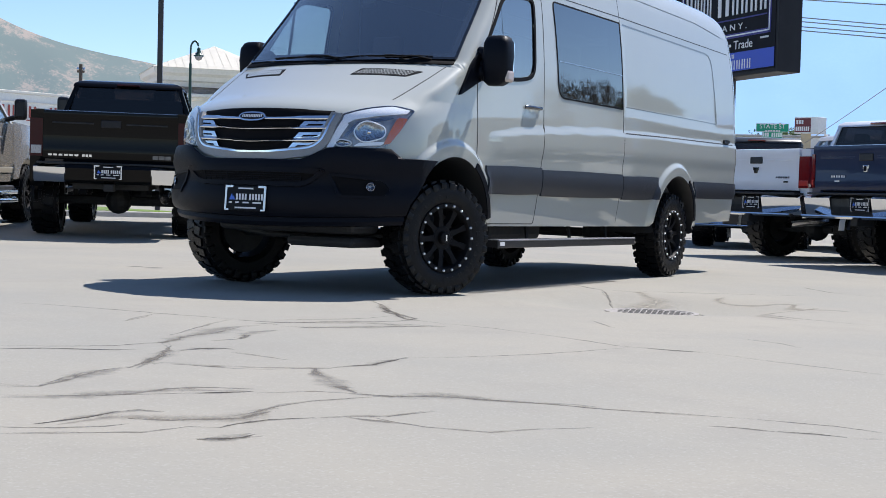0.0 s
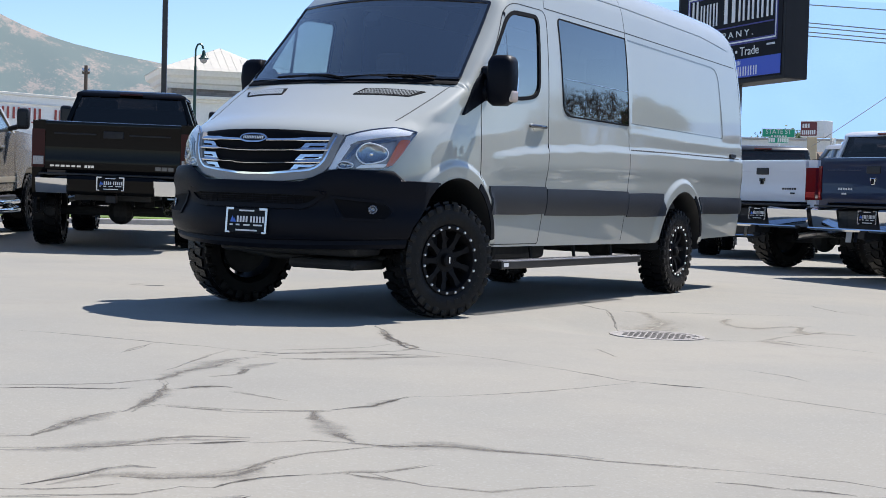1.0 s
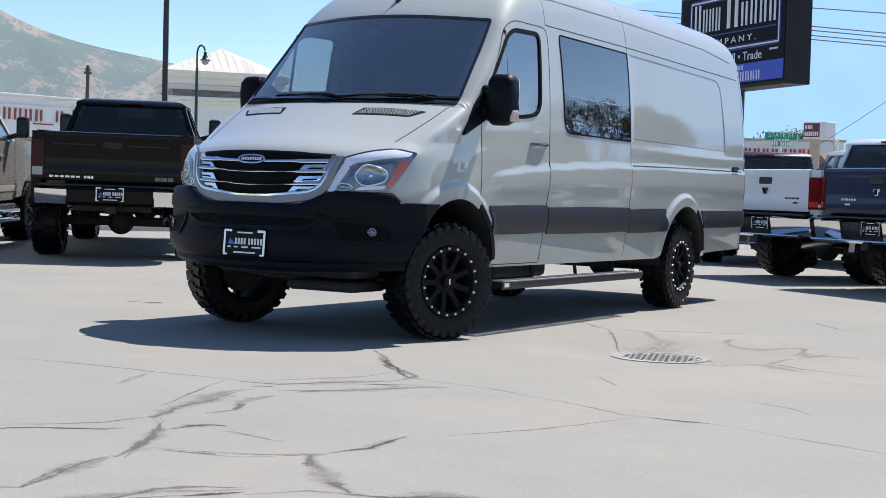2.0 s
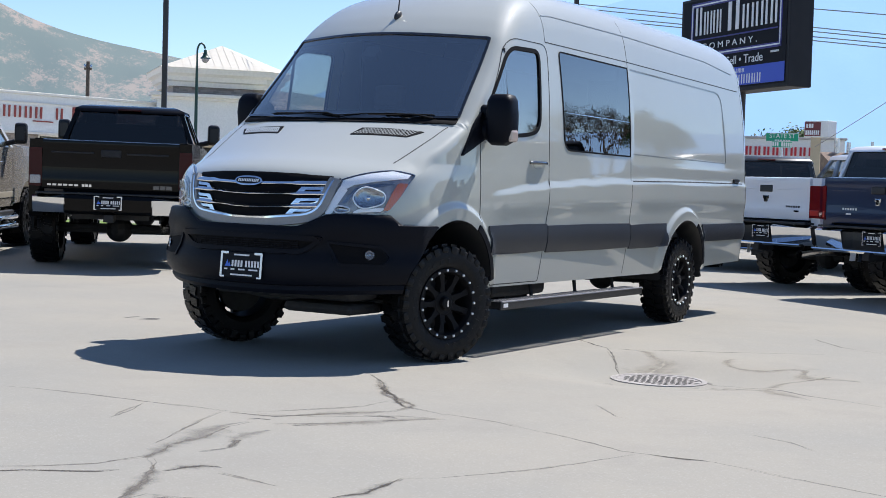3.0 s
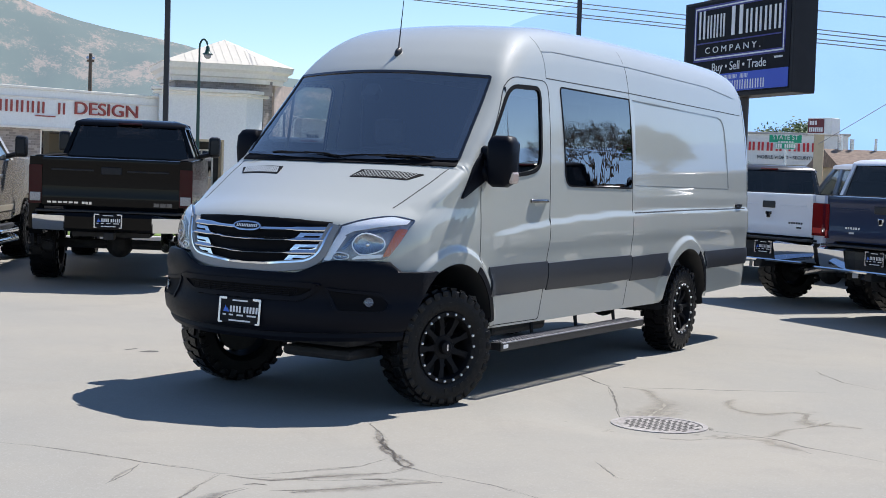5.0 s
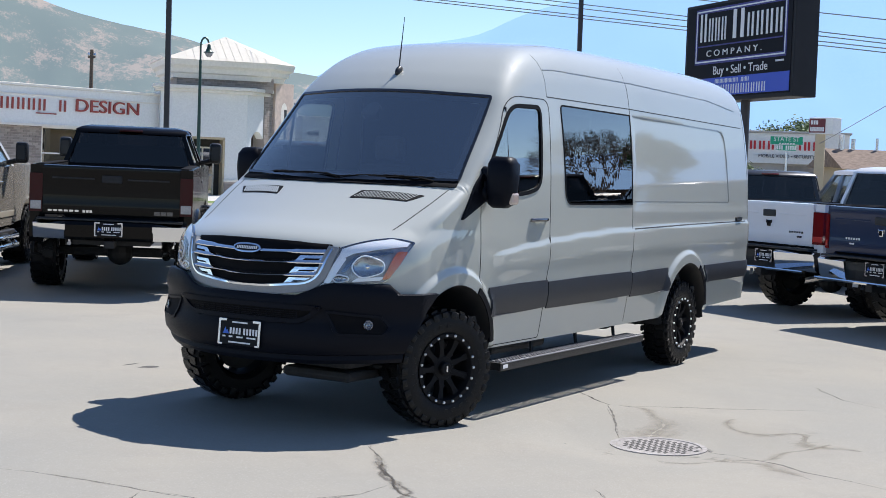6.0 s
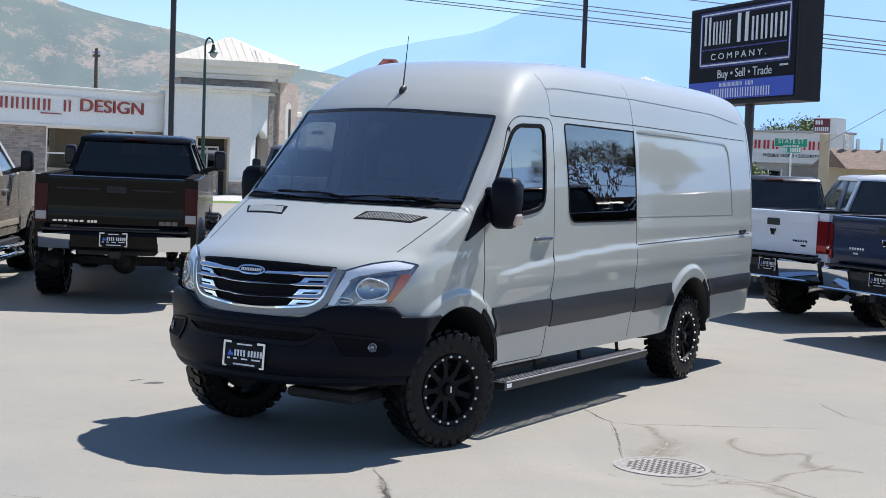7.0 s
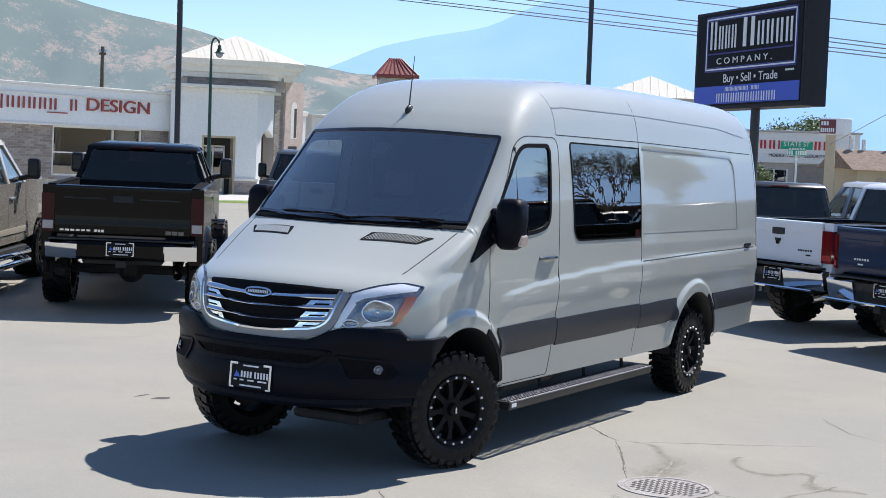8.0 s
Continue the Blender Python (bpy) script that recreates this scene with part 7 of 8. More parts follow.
    arch = [(2.95, 2.75), (3.55, 2.75), (3.55, 4.1)] + [(3.25 + 0.30 * math.cos(a), 4.1 + 0.42 * math.sin(a)) for a in [math.pi * i / 10 for i in range(1, 10)]] + [(2.95, 4.1)]
    bm.faces.new([bm.verts.new((x, -0.156, z)) for x, z in arch])
    part("niche", bm, M_TRIMSTONE, t).matrix_basis = turn
    flank("niche_pane", [(3.25, 3.50, -0.165, -0.15, 2.8, 4.2)], M_STOREGLASS)
    flank("side_window", [(2.75, 3.6, -0.162, -0.14, 0.9, 2.4)], M_STOREGLASS)
    flank("side_cornice", [(4.15, 4.75, -0.1, 0.6, 3.85, 4.1)], M_TRIMSTONE, 0.03)
    flank("rear_bay", [(4.15, 4.7, 0.0, 0.6, 0, 3.85)], M_STUCCO)
    # doorway
    bm = bmesh.new()
    box(bm, -1.15, -1.05, 0.05, 1.2, 0, 2.75)
    box(bm, 0.4, 0.5, 0.05, 1.2, 0, 2.75)
    box(bm, -1.15, 0.5, 0.05, 1.2, 2.65, 2.75)
    part("porch", bm, M_BEIGE, t)
    door = new("glass_door")
    door.parent = t
    bm = bmesh.new()
    for a, b, c, d in ((-1.05, -0.97, 0, 2.3), (0.05, 0.13, 0, 2.3), (-1.05, 0.13, 2.22, 2.3), (-1.05, 0.13, 0, 0.12), (-0.5, -0.42, 0, 2.3), (-1.05, 0.13, 0.95, 1.02)):
        box(bm, a, b, 1.1, 1.16, c, d)
    part("frame", bm, M_TRIMSTONE, door)
    bm = bmesh.new()
    bm.faces.new([bm.verts.new(p) for p in ((-1.0, 1.13, 0.1), (0.1, 1.13, 0.1), (0.1, 1.13, 2.25), (-1.0, 1.13, 2.25))])
    part("pane", bm, M_STOREGLASS, door)
    bm = bmesh.new()
    box(bm, -1.4, 0.8, 1.25, 4, 0, 2.7)
    part("hall", bm, M_INSIDE, t)
    # main cornice and hipped roof
    def plan(o):
        """The cornice in plan: a front, a splayed flank that goes back from its corner, and the rear."""
        return [(-2.05 - o, 0.35 - o), (2.55 + 0.4 * o, 0.35 - o), (3.55 + o, 1.55 - 0.6 * o), (3.55 + o, 6.2 + o), (-2.05 - o, 6.2 + o)]

    bm = bmesh.new()
    steps = ((0.06, 5.40), (0.10, 5.60), (0.26, 5.66), (0.30, 5.86), (0.50, 5.98), (0.56, 6.22))
    rings = [[bm.verts.new((x, y, z)) for x, y in plan(o)] for o, z in steps]
    for q, w in zip(rings, rings[1:]):
        for k in range(5):
            bm.faces.new((q[k], q[(k + 1) % 5], w[(k + 1) % 5], w[k]))
    bm.faces.new(rings[0][::-1])
    bm.faces.new(rings[-1])
    part("main_cornice", bm, M_TRIMSTONE, t)
    bm = bmesh.new()
    e = [bm.verts.new((x, y, 6.225)) for x, y in plan(0.60)]
    apex = bm.verts.new((0.82, 3.2, 7.55))
    bm.faces.new(e[::-1])
    for i in range(5):
        bm.faces.new((e[i], e[(i + 1) % 5], apex))
    part("hipped_roof", bm, M_ROOFMETAL, t)
    left, right = -2.65, 2.79
    for i in range(1, 14):
        x = left + (right - left) * i / 14
        k = min((x - left) / (0.82 - left), (right - x) / (right - 0.82))
        bm = bmesh.new()
        tube(bm, [(x, -0.25, 6.235), (x, -0.25 + 3.45 * k, 6.235 + 1.325 * k)], 0.006, 4)
        part("roof_seam", bm, M_ROOFMETAL, t)
    # low wing beyond
    w = thing("far_wing", "low white shop wing with dark small lettering", "building", Matrix.Translation((-36.3, 50.6, 0)) @ pose(0, 0, 0, 0, 0, 66) @ PLUMB)
    bm = bmesh.new()
    box(bm, 0.3, 14, 0, 8, 0, 3.9, 0.02)
    part("wall", bm, M_STUCCO, w)
    bm = bmesh.new()
    box(bm, 0.2, 14, -0.12, 8, 3.9, 4.05, 0.02)
    part("coping", bm, M_TRIMSTONE, w)
    bm = bmesh.new()
    glyph_bars(bm, 0.6, 1.25, 3.1, 3.28, 7, -0.02, 0.35)
    tagged(part("name_bars", bm, M_SIGNCASE, w), kind="stuff")
    bm = bmesh.new()
    box(bm, 0.5, 3.6, -0.01, 0.05, 0.8, 2.1)
    part("window", bm, M_STOREGLASS, w)


tower()


def lawn():
    """A strip of grass with a kerb in front of the shop."""
    for name, y0, y1, z, mat, lab in (("lawn_strip", -11.7, -7.2, 0.13, M_GRASS, "green mown grass strip along the street"), ("kerb", -12.6, -11.7, 0.14, M_KERB, "pale concrete kerb"), ("pavement", -7.2, -2.2, 0.12, M_KERB, "pale concrete pavement before the shop")):
        bm = bmesh.new()
        box(bm, -45, 30, y0, y1, -0.05, z, 0.02)
        ob = part(name, bm, mat, None)
        ob.matrix_basis = STORE
        tagged(ob, lab, name.split("_")[0], kind="structure")


def island_lawn():
    """Grass with a concrete kerb, at the noses of the parked trucks."""
    a, b = Vector((-14.95, 3.5, 0)), Vector((-11.2, 12.25, 0))
    d = (b - a).normalized()
    away = Vector((-d.y, d.x, 0))
    m = Matrix(((d.x, away.x, 0, a.x), (d.y, away.y, 0, a.y), (0, 0, 1, 0), (0, 0, 0, 1)))
    far = (b - a).length
    for name, y0, y1, z, mat, lab in (("kerb", 0.0, 0.17, 0.235, M_KERB, "pale concrete kerb before the trucks"), ("lawn_island", 0.17, 4.2, 0.25, M_GRASS, "green mown grass behind the kerb")):
        bm = bmesh.new()
        box(bm, 0, far, y0, y1, -0.05, z, 0.02)
        ob = part(name, bm, mat, None)
        ob.matrix_basis = m
        tagged(ob, lab, name.split("_")[0], kind="structure")


lawn()
island_lawn()


HOUSE0 = -2.4


def far_right():
    """The flat-roofed shop, its pylon, a bungalow and roofs beyond the street."""
    d = Vector((0.955, 0.295, 0))
    m = Matrix(((d.x, -d.y, 0, -16.53), (d.y, d.x, 0, 58.0), (0, 0, 1, 0), (0, 0, 0, 1))) @ PLUMB
    t = thing("hardware_shop", "flat-roofed pale shop with a white sign band and red letters", "building", m)
    bm = bmesh.new()
    box(bm, -7, 5.2, 0.3, 9, 0, 3.7)
    part("wall", bm, M_CONCRETE, t)
    bm = bmesh.new()
    box(bm, -7, 5.2, 0.0, 0.3, 2.64, 4.05, 0.02)
    part("sign_band", bm, M_STUCCO, t)
    bm = bmesh.new()
    box(bm, -7.1, 5.3, -0.1, 9, 4.05, 4.15, 0.02)
    part("roof_edge", bm, M_KERB, t)
    glyphs(t, M_SIGNRED, -1.2, 4.13, 3.28, 3.68, 13, -0.04, 0.18)
    words("lettering", "MOBILE VIDEO \u2022 SECURITY", pose(2.40, -0.04, 2.98, 90, 0, 0), 0.215, M_SIGNCASE, t, 1.0, 0.01)
    bm = bmesh.new()
    box(bm, 0.2, 2.0, 0.25, 0.31, 0.6, 2.3)
    part("window", bm, M_STOREGLASS, t)
    for x in (0.2, 0.8, 1.4, 2.0):
        bm = bmesh.new()
        box(bm, x - 0.035, x + 0.035, 0.2, 0.32, 0.55, 2.35)
        part("window_mullion", bm, M_STUCCO, t)
    bm = bmesh.new()
    box(bm, 2.3, 4.9, 0.24, 0.31, 0.1, 2.55)
    part("wall_panel", bm, M_TANWALL, t)

    p = thing("roadside_pylon", "beige pylon with a white box sign and a dark red face", "sign", Matrix.Translation((-10.18, 49.5, 0)) @ pose(0, 0, 0, 0, 0, 12) @ PLUMB)
    bm = bmesh.new()
    box(bm, -0.19, 0.19, -0.15, 0.15, 0, 3.78, 0.02)
    part("post", bm, M_BEIGE, p)
    bm = bmesh.new()
    box(bm, -0.42, 0.62, -0.2, 0.5, 3.74, 4.40, 0.02, pose(0, 0, 0, 0, 0, -25))
    part("box", bm, M_STUCCO, p)
    bm = bmesh.new()
    box(bm, -0.40, 0.30, -0.212, -0.2, 3.80, 4.35, 0, pose(0, 0, 0, 0, 0, -25))
    part("face", bm, M_MAROON, p)
    bm = bmesh.new()
    glyph_bars(bm, -0.34, 0.0, 4.12, 4.28, 3, -0.224, 0.3)
    glyph_bars(bm, -0.36, 0.26, 3.85, 4.02, 7, -0.224, 0.3)
    bmesh.ops.transform(bm, matrix=pose(0, 0, 0, 0, 0, -25), verts=bm.verts)
    tagged(part("name_bars", bm, M_PRINT, p), kind="stuff")

    h = thing("bungalow", "tan bungalow with a low brown shingle roof and vents", "house", Matrix.Translation((-7.5, 50.9, 0)) @ pose(0, 0, 0, 0, 0, 35) @ PLUMB @ Matrix.Diagonal((1, 1, 1.06, 1)))
    bm = bmesh.new()
    box(bm, HOUSE0 + 0.4, 9, 0, 3.2, 0, 2.35)
    part("wall", bm, M_BEIGE, h)
    bm = bmesh.new()
    prism(bm, [(-0.5, 2.30), (1.6, 3.05), (3.7, 2.30), (1.6, 2.36)], HOUSE0, 9.5)
    part("roof", bm, M_SHINGLE, h)
    for x, z, r in ((-1.7, 3.55, 0.12), (-1.2, 3.4, 0.09), (-0.2, 3.45, 0.06)):
        bm = bmesh.new()
        tube(bm, [(x, 1.6, 2.9), (x, 1.6, z), (x, 1.6, z + 0.05)], r, 8)
        part("vent_pipe", bm, M_STEEL, h)
    bm = bmesh.new()
    box(bm, -1.2, 0.2, -0.02, 0.05, 0.9, 2.0)
    part("window", bm, M_STOREGLASS, h)

    r = thing("metal_roof_building", "distant building with a cream ribbed metal gable roof", "building", Matrix.Translation((-22.35, 60.6, 0)) @ pose(0, 0, 0, 0, 0, 24) @ PLUMB @ Matrix.Translation((0, 0, 0.33)))
    bm = bmesh.new()
    box(bm, -2.6, 2.6, 0.4, 9, -0.33, 5.4)
    part("wall", bm, M_CONCRETE, r)
    bm = bmesh.new()
    e = [bm.verts.new(q) for q in ((-3.0, 0, 5.35), (3.0, 0, 5.35), (3.0, 9, 5.35), (-3.0, 9, 5.35))]
    top = [bm.verts.new(q) for q in ((0, 2.4, 6.55), (0, 6.6, 6.55))]
    bm.faces.new(e)
    bm.faces.new((e[0], e[1], top[0]))
    bm.faces.new((e[1], e[2], top[1], top[0]))
    bm.faces.new((e[2], e[3], top[1]))
    bm.faces.new((e[3], e[0], top[0], top[1]))
    part("roof", bm, M_ROOFMETAL, r)
    for i in range(1, 14):
        x = -3 + 6 * i / 14
        k = 1 - abs(x) / 3
        bm = bmesh.new()
        tube(bm, [(x, 0, 5.36), (x, 2.4 * k, 5.36 + 1.2 * k)], 0.02, 4)
        part("roof_seam", bm, M_TRIMSTONE, r)

    c = thing("red_roof_turret", "small red ribbed metal roof turret on a distant building", "building", Matrix.Translation((-31.35, 50.9, 0)) @ pose(0, 0, 0, 0, 0, 38) @ PLUMB @ Matrix.Translation((0, 0, 0.3)))
    bm = bmesh.new()
    box(bm, -0.8, 0.8, 0, 1.8, -0.3, 5.55)
    part("wall", bm, M_CONCRETE, c)
    bm = bmesh.new()
    base = [bm.verts.new(q) for q in ((-0.98, -0.2, 5.72), (0.98, -0.2, 5.72), (0.98, 2, 5.72), (-0.98, 2, 5.72))]
    tp = [bm.verts.new(q) for q in ((-0.35, 0.6, 6.5), (0.22, 0.6, 6.5), (0.22, 1.3, 6.5), (-0.35, 1.3, 6.5))]
    bm.faces.new(base)
    bm.faces.new(tp)
    for i in range(4):
        bm.faces.new((base[i], base[(i + 1) % 4], tp[(i + 1) % 4], tp[i]))
    box(bm, -1.02, 1.02, -0.24, 2.04, 5.56, 5.72, 0.02)
    part("red_roof", bm, M_REDROOF, c)
    for i in range(8):
        f = i / 7
        bm = bmesh.new()
        tube(bm, [(-0.95 + 1.9 * f, -0.21, 5.72), (-0.35 + 0.57 * f, 0.59, 6.51)], 0.03, 4)
        part("roof_rib", bm, M_REDROOF, c)


M_CONCRETE = material("pale_concrete", (0.45, 0.44, 0.42), 0.9, 0, 0, 0.06, 4)
M_TANWALL = material("grey_tan_wall", (0.27, 0.25, 0.225), 0.9, 0, 0, 0.1, 6)
M_MAROON = material("maroon_face", (0.16, 0.03, 0.035), 0.5)
far_right()


def utility_pole(x, y, high, arm, yaw):
    t = thing("utility_pole", "weathered wooden utility pole with crossarm", "utility pole", Matrix.Translation((x, y, 0)) @ pose(0, 0, 0, 0, 0, yaw) @ PLUMB, "utility poles")
    bm = bmesh.new()
    tube(bm, [(0, 0, 0), (0, 0, high)], [0.16, 0.10], 8)
    part("pole", bm, M_WOOD, t)
    bm = bmesh.new()
    box(bm, -arm, arm, -0.06, 0.06, high - 0.5, high - 0.38)
    part("crossarm", bm, M_WOOD, t)
    for k in (-0.9, -0.5, 0.5, 0.9):
        bm = bmesh.new()
        lathe(bm, [(high - 0.38, 0.02), (high - 0.3, 0.05), (high - 0.2, 0.04), (high - 0.16, 0.015)], 8, "Z")
        bmesh.ops.translate(bm, vec=(k * arm, 0, 0), verts=bm.verts)
        part("insulator", bm, M_STEEL, t)


utility_pole(-56.0, 57.2, 7.9, 0.22, 40)

# ---- hills ----
def hill_mat(name, green, tan, haze_glow, scale):
    """Scrub: broad bare patches, broken up by bushes; haze is put in as an even glow."""
    m = material(name, green, 1.0)
    nt = m.node_tree
    p = nt.nodes["Principled BSDF"]
    geo = nt.nodes.new("ShaderNodeNewGeometry")
    facs = []
    for sc, rough in ((scale, 0.6), (scale * 7, 0.75), (scale * 24, 0.7)):
        n = nt.nodes.new("ShaderNodeTexNoise")
        n.inputs["Scale"].default_value, n.inputs["Detail"].default_value, n.inputs["Roughness"].default_value = sc, 8.0, rough
        nt.links.new(geo.outputs["Position"], n.inputs["Vector"])
        facs.append(n.outputs["Fac"])
    mix = nt.nodes.new("ShaderNodeMath")
    mix.operation = "ADD"
    wide = nt.nodes.new("ShaderNodeMath")
    wide.operation, wide.inputs[1].default_value, wide.inputs[2].default_value = "MULTIPLY_ADD", 1.9, -0.45
    nt.links.new(facs[0], wide.inputs[0])
    nt.links.new(wide.outputs[0], mix.inputs[0])
    nt.links.new(facs[1], mix.inputs[1])
    ramp = nt.nodes.new("ShaderNodeValToRGB")
    both = nt.nodes.new("ShaderNodeMath")
    both.operation = "ADD"
    nt.links.new(mix.outputs[0], both.inputs[0])
    nt.links.new(facs[2], both.inputs[1])
    half = nt.nodes.new("ShaderNodeMath")
    half.operation, half.inputs[1].default_value = "MULTIPLY", 1 / 3
    nt.links.new(both.outputs[0], half.inputs[0])
    ramp.color_ramp.elements[0].position, ramp.color_ramp.elements[1].position = 0.512, 0.585
    ramp.color_ramp.elements[0].color, ramp.color_ramp.elements[1].color = (*green, 1), (*tan, 1)
    nt.links.new(half.outputs[0], ramp.inputs[0])
    nt.links.new(ramp.outputs[0], p.inputs["Base Color"])
    p.inputs["Emission Color"].default_value = (*haze_glow, 1)
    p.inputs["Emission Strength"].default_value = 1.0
    return m


def ridge(name, label, az0, az1, far, near, heights, mat, rough, steps=160, rows=26):
    """A hillside from a foot line up to a ridge. Azimuths in degrees from +x, heights by azimuth."""
    bm = bmesh.new()
    grid = []
    for i in range(steps + 1):
        az = az0 + (az1 - az0) * i / steps
        top = table(heights, az)
        col = []
        for j in range(rows + 1):
            f = j / rows
            r = near + (far - near) * f
            x, y = 5.6 + r * math.cos(radians(az)), -8.4 + r * math.sin(radians(az))
            n = noise.fractal(Vector((x, y, 0)) * (6.0 / far), 1.0, 2.0, 6) * rough
            gully = abs(noise.noise(Vector((az * 0.35, f * 1.5, 7.0)))) * rough * 1.4
            z = top * f**1.15 + (n - gully) * math.sin(math.pi * min(f, 0.93)) * 1.0 + n * 0.12 * f
            col.append(bm.verts.new((x, y, max(z, -2))))
        grid.append(col)
    for q, w in zip(grid, grid[1:]):
        for j in range(rows):
            bm.faces.new((q[j], q[j + 1], w[j + 1], w[j]))
    ob = part(name, bm, mat, None, smooth=180)
    return tagged(ob, label, "hill", kind="structure")


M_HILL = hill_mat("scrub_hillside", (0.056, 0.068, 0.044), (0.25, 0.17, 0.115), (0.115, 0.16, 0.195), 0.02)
# the mountain's blue is haze, put into its colour and glow
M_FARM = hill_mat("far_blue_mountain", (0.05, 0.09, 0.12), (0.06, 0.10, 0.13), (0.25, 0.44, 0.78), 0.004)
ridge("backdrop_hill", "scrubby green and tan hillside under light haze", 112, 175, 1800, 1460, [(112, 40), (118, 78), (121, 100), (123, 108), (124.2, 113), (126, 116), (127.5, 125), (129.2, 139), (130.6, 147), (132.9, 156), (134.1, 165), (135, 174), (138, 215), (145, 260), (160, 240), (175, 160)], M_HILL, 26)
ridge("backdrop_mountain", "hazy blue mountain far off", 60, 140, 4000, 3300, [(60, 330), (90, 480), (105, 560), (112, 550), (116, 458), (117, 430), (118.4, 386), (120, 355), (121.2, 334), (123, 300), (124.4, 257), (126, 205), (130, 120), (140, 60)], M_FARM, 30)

# ---- overhead cables, strung between two utility poles ----
for p, q in (((-17.81, 28.84, 6.76), (-3.0, 27.58, 4.99)), ((-17.17, 29.24, 6.79), (-3.01, 27.57, 5.09)), ((-15.42, 30.24, 6.88), (-3.02, 27.57, 5.21)), ((-14.82, 30.56, 6.96), (-3.03, 27.57, 5.31)), ((-10.43, 32.56, 7.08), (-3.06, 27.56, 5.78))):
    p, q = Vector(p), Vector(q)
    k = (-43 - p.x) / (q.x - p.x)
    cable(p + (q - p) * k, p + (q - p) * ((3.6 - p.x) / (q.x - p.x)), 0.0, 0.014)
utility_pole(-43.0, 36.0, 12.0, 1.8, 80)
utility_pole(3.6, 26.2, 5.2, 1.6, 80)
cable((-10.6, 50.2, 3.3), (-1.6, 31.5, 5.2), 0.05, 0.012)
utility_pole(-1.55, 31.4, 5.4, 0.7, 20)


# ---- trees ----
M_BARK = material("bark", (0.12, 0.09, 0.07), 0.95, 0, 0, 0.3, 12, 0, 1, 0.5, 30)


def leaf_mat():
    m = material("leaves", (0.06, 0.11, 0.03), 0.6)
    nt = m.node_tree
    g = nt.nodes.new("ShaderNodeNewGeometry")
    ramp = nt.nodes.new("ShaderNodeValToRGB")
    ramp.color_ramp.elements[0].color, ramp.color_ramp.elements[1].color = (0.05, 0.09, 0.025, 1), (0.16, 0.22, 0.08, 1)
    nt.links.new(g.outputs["Random Per Island"], ramp.inputs[0])
    nt.links.new(ramp.outputs[0], nt.nodes["Principled BSDF"].inputs["Base Color"])
    return m


M_LEAF = leaf_mat()


def limbs(bm, p, d, length, r, depth, rng, tips):
    """A forking branch."""
    q = p + d * length
    mid = p + d * length * 0.5 + Vector((rng.uniform(-1, 1), rng.uniform(-1, 1), rng.uniform(-0.3, 0.6))) * length * 0.08
    tube(bm, [p, mid, q], [r, r * 0.85, r * 0.68], 6 if depth > 2 else 3, False)
    if depth == 0:
        tips.append(q)
        return
    for _ in range(3 if depth > 1 else 2):
        e = (d + Vector((rng.uniform(-1, 1), rng.uniform(-1, 1), rng.uniform(-0.35, 0.75))) * 0.75).normalized()
        limbs(bm, q, e, length * rng.uniform(0.62, 0.86), r * 0.62, depth - 1, rng, tips)
    tips.append(q)


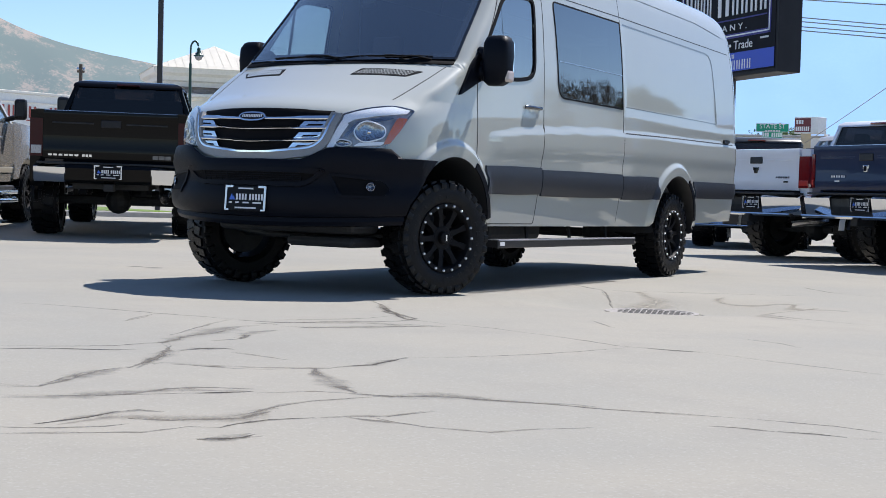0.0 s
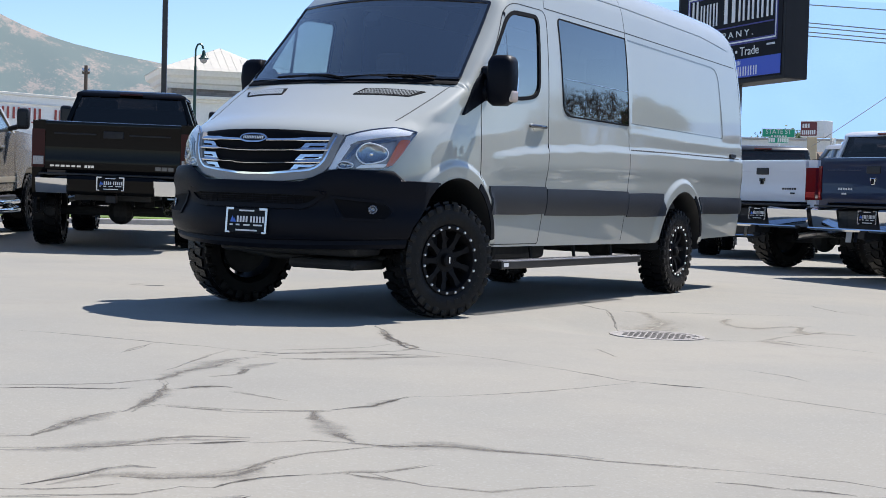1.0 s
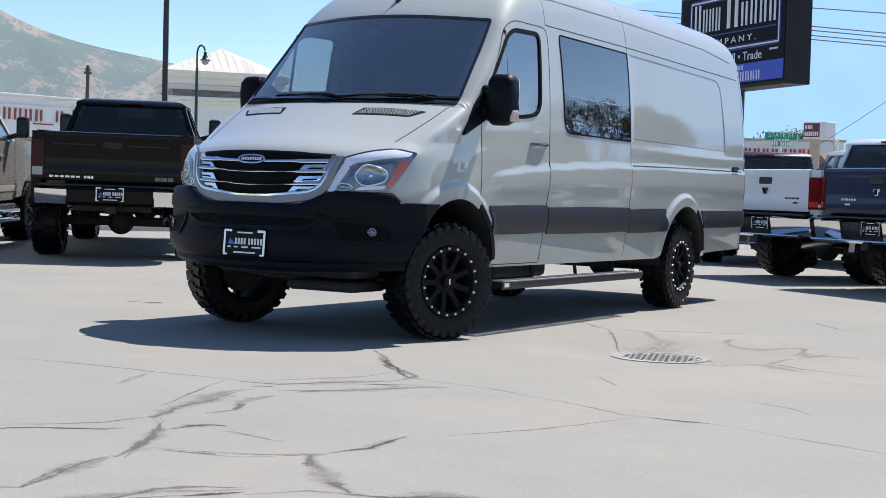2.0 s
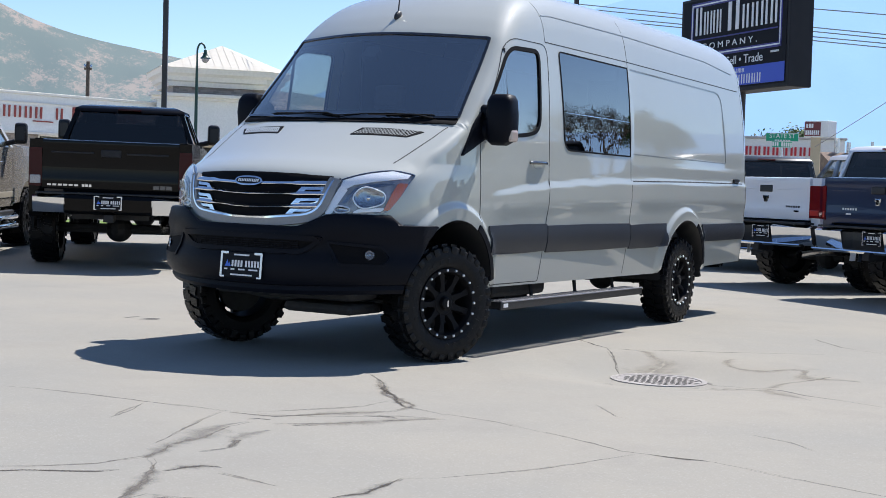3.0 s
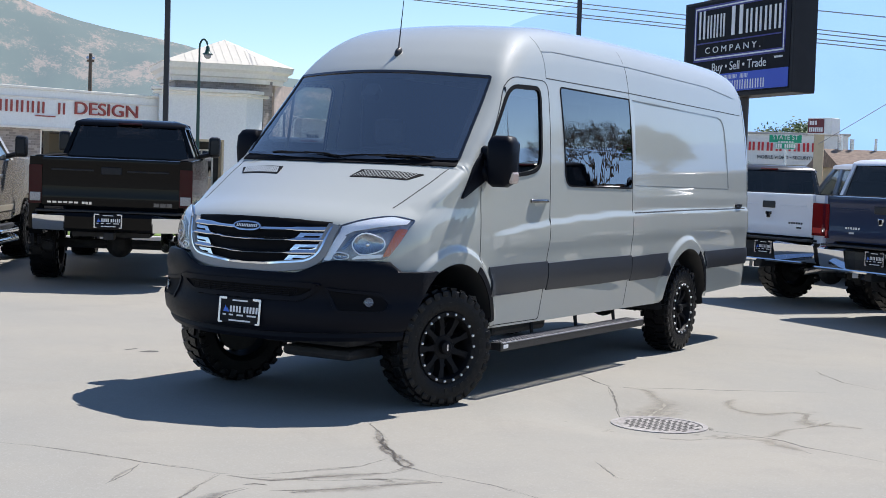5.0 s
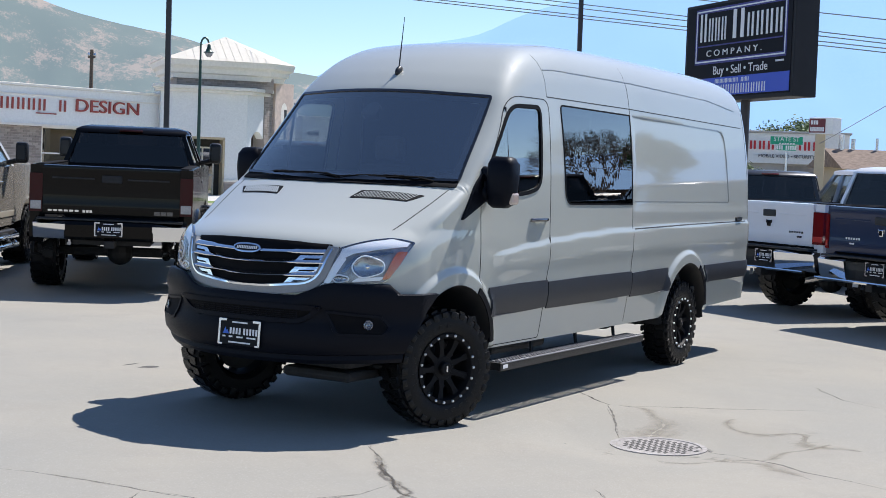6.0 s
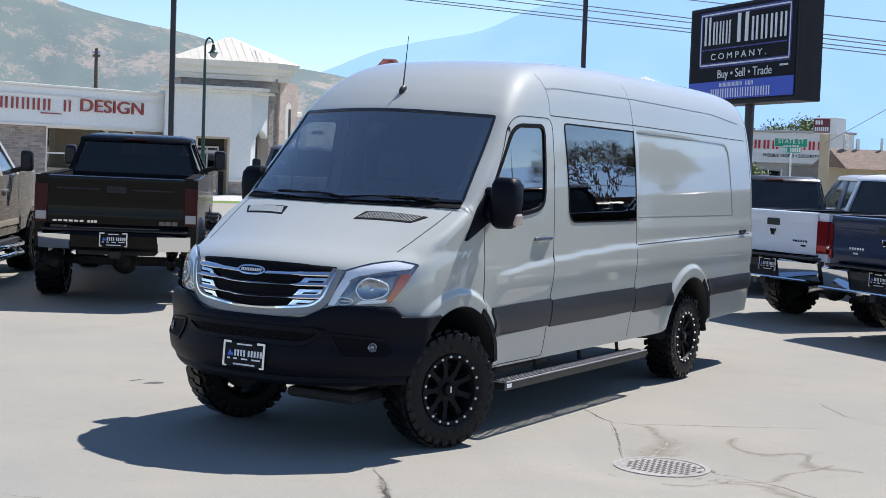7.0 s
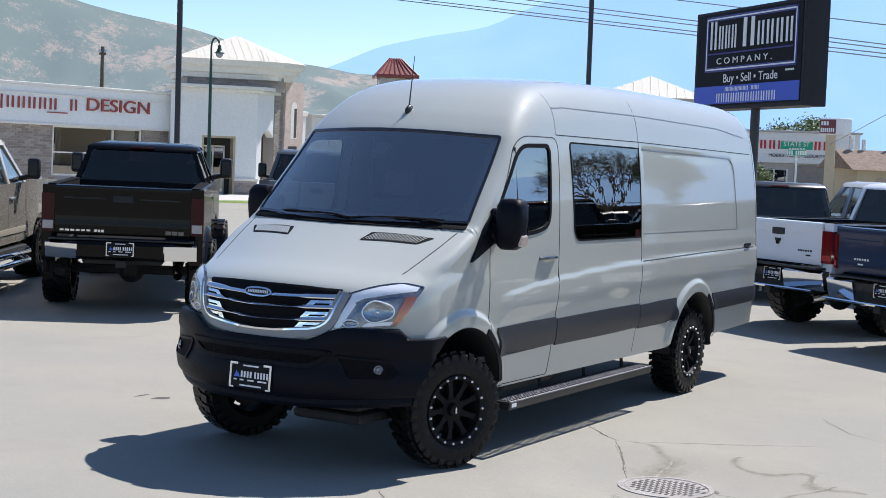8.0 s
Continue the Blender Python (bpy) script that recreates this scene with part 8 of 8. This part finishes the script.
def tree(label, x, y, high, spread, seed, leafy=True, depth=4, slim=1.0):
    t = thing("tree", label, "tree", pose(x, y, 0) @ Matrix.Diagonal((slim, slim, 1, 1)))
    rng = random.Random(seed)
    bm = bmesh.new()
    tips = []
    trunk = high * 0.28
    tube(bm, [(0, 0, -0.1), (0.03, 0, trunk * 0.5), (0, 0.04, trunk)], [high * 0.035, high * 0.026, high * 0.023], 10)
    for k in range(5):
        a = k * 1.26 + rng.uniform(-0.3, 0.3)
        limbs(bm, Vector((0, 0.03, trunk * rng.uniform(0.75, 1.0))), Vector((math.cos(a) * 0.6 * spread, math.sin(a) * 0.6 * spread, rng.uniform(0.6, 1.1))).normalized(), high * 0.21, high * 0.014, depth, rng, tips)
    part("trunk", bm, M_BARK, t, smooth=60)
    if leafy:
        verts, faces = [], []
        for c in tips:
            if rng.random() < 0.12:
                continue
            for _ in range(44):
                o = Vector((rng.gauss(0, 1), rng.gauss(0, 1), rng.gauss(0, 0.8))) * high * 0.040
                a = Vector((rng.uniform(-1, 1), rng.uniform(-1, 1), rng.uniform(-0.6, 0.6))).normalized()
                b = a.orthogonal().normalized()
                s = high * rng.uniform(0.010, 0.019)
                n = len(verts)
                verts += [tuple(c + o - a * s), tuple(c + o + b * s * 0.6), tuple(c + o + a * s), tuple(c + o - b * s * 0.6)]
                faces.append((n, n + 1, n + 2, n + 3))
        me = bpy.data.meshes.new("crown")
        me.from_pydata(verts, [], faces)
        me.materials.append(M_LEAF)
        ob = new("crown", me)
        ob.parent = t
        tagged(ob, "many small green leaves", kind="stuff")
    return t




def low_shop():
    """A long low dark-brick shop out of view, added for the dark band mirrored in the van's glass and paint."""
    t = thing("brick_shop", "unseen low dark-brick shop, added for the dark band mirrored in the van", "building", pose(18.0, 88.0, 0, 0, 0, -24))
    bm = bmesh.new()
    box(bm, 0, 46, 0, 9, 0, 4.1)
    part("wall", bm, M_DARKBRICK, t)
    bm = bmesh.new()
    box(bm, -0.4, 46.4, -0.5, 9.4, 4.1, 4.5)
    part("roof", bm, M_DARKBRICK, t)
    for k in range(9):
        bm = bmesh.new()
        x = 1.5 + 5 * k
        box(bm, x, x + 3, -0.04, 0.03, 0.8, 2.7)
        w = part("window", bm, M_STOREGLASS, t)
        bm = bmesh.new()
        box(bm, x - 0.1, x + 3.1, -0.12, 0.0, 0.68, 0.8, 0.01)
        part("sill", bm, M_CONCRETE, w)


M_DARKBRICK = material("dark_brick", (0.07, 0.05, 0.04), 1.0, 0, 0, 0.25, 6, 0.15, 0.5, spec=0.0)
low_shop()
tree("tall leafy green tree far down the street", 35.5, 94.0, 14.6, 0.6, 5, True, 4, 0.42)
tree("bare tree with spreading dark branches", 30.2, 69.5, 12.5, 1.0, 8, False, 6, 0.6)
tree("leafy green tree above the shop roof", -20.5, 80.0, 6.6, 1.2, 11, True, 3)
tree("young light green tree beside the sign post", -15.2, 53.5, 3.2, 0.9, 14, True, 3)
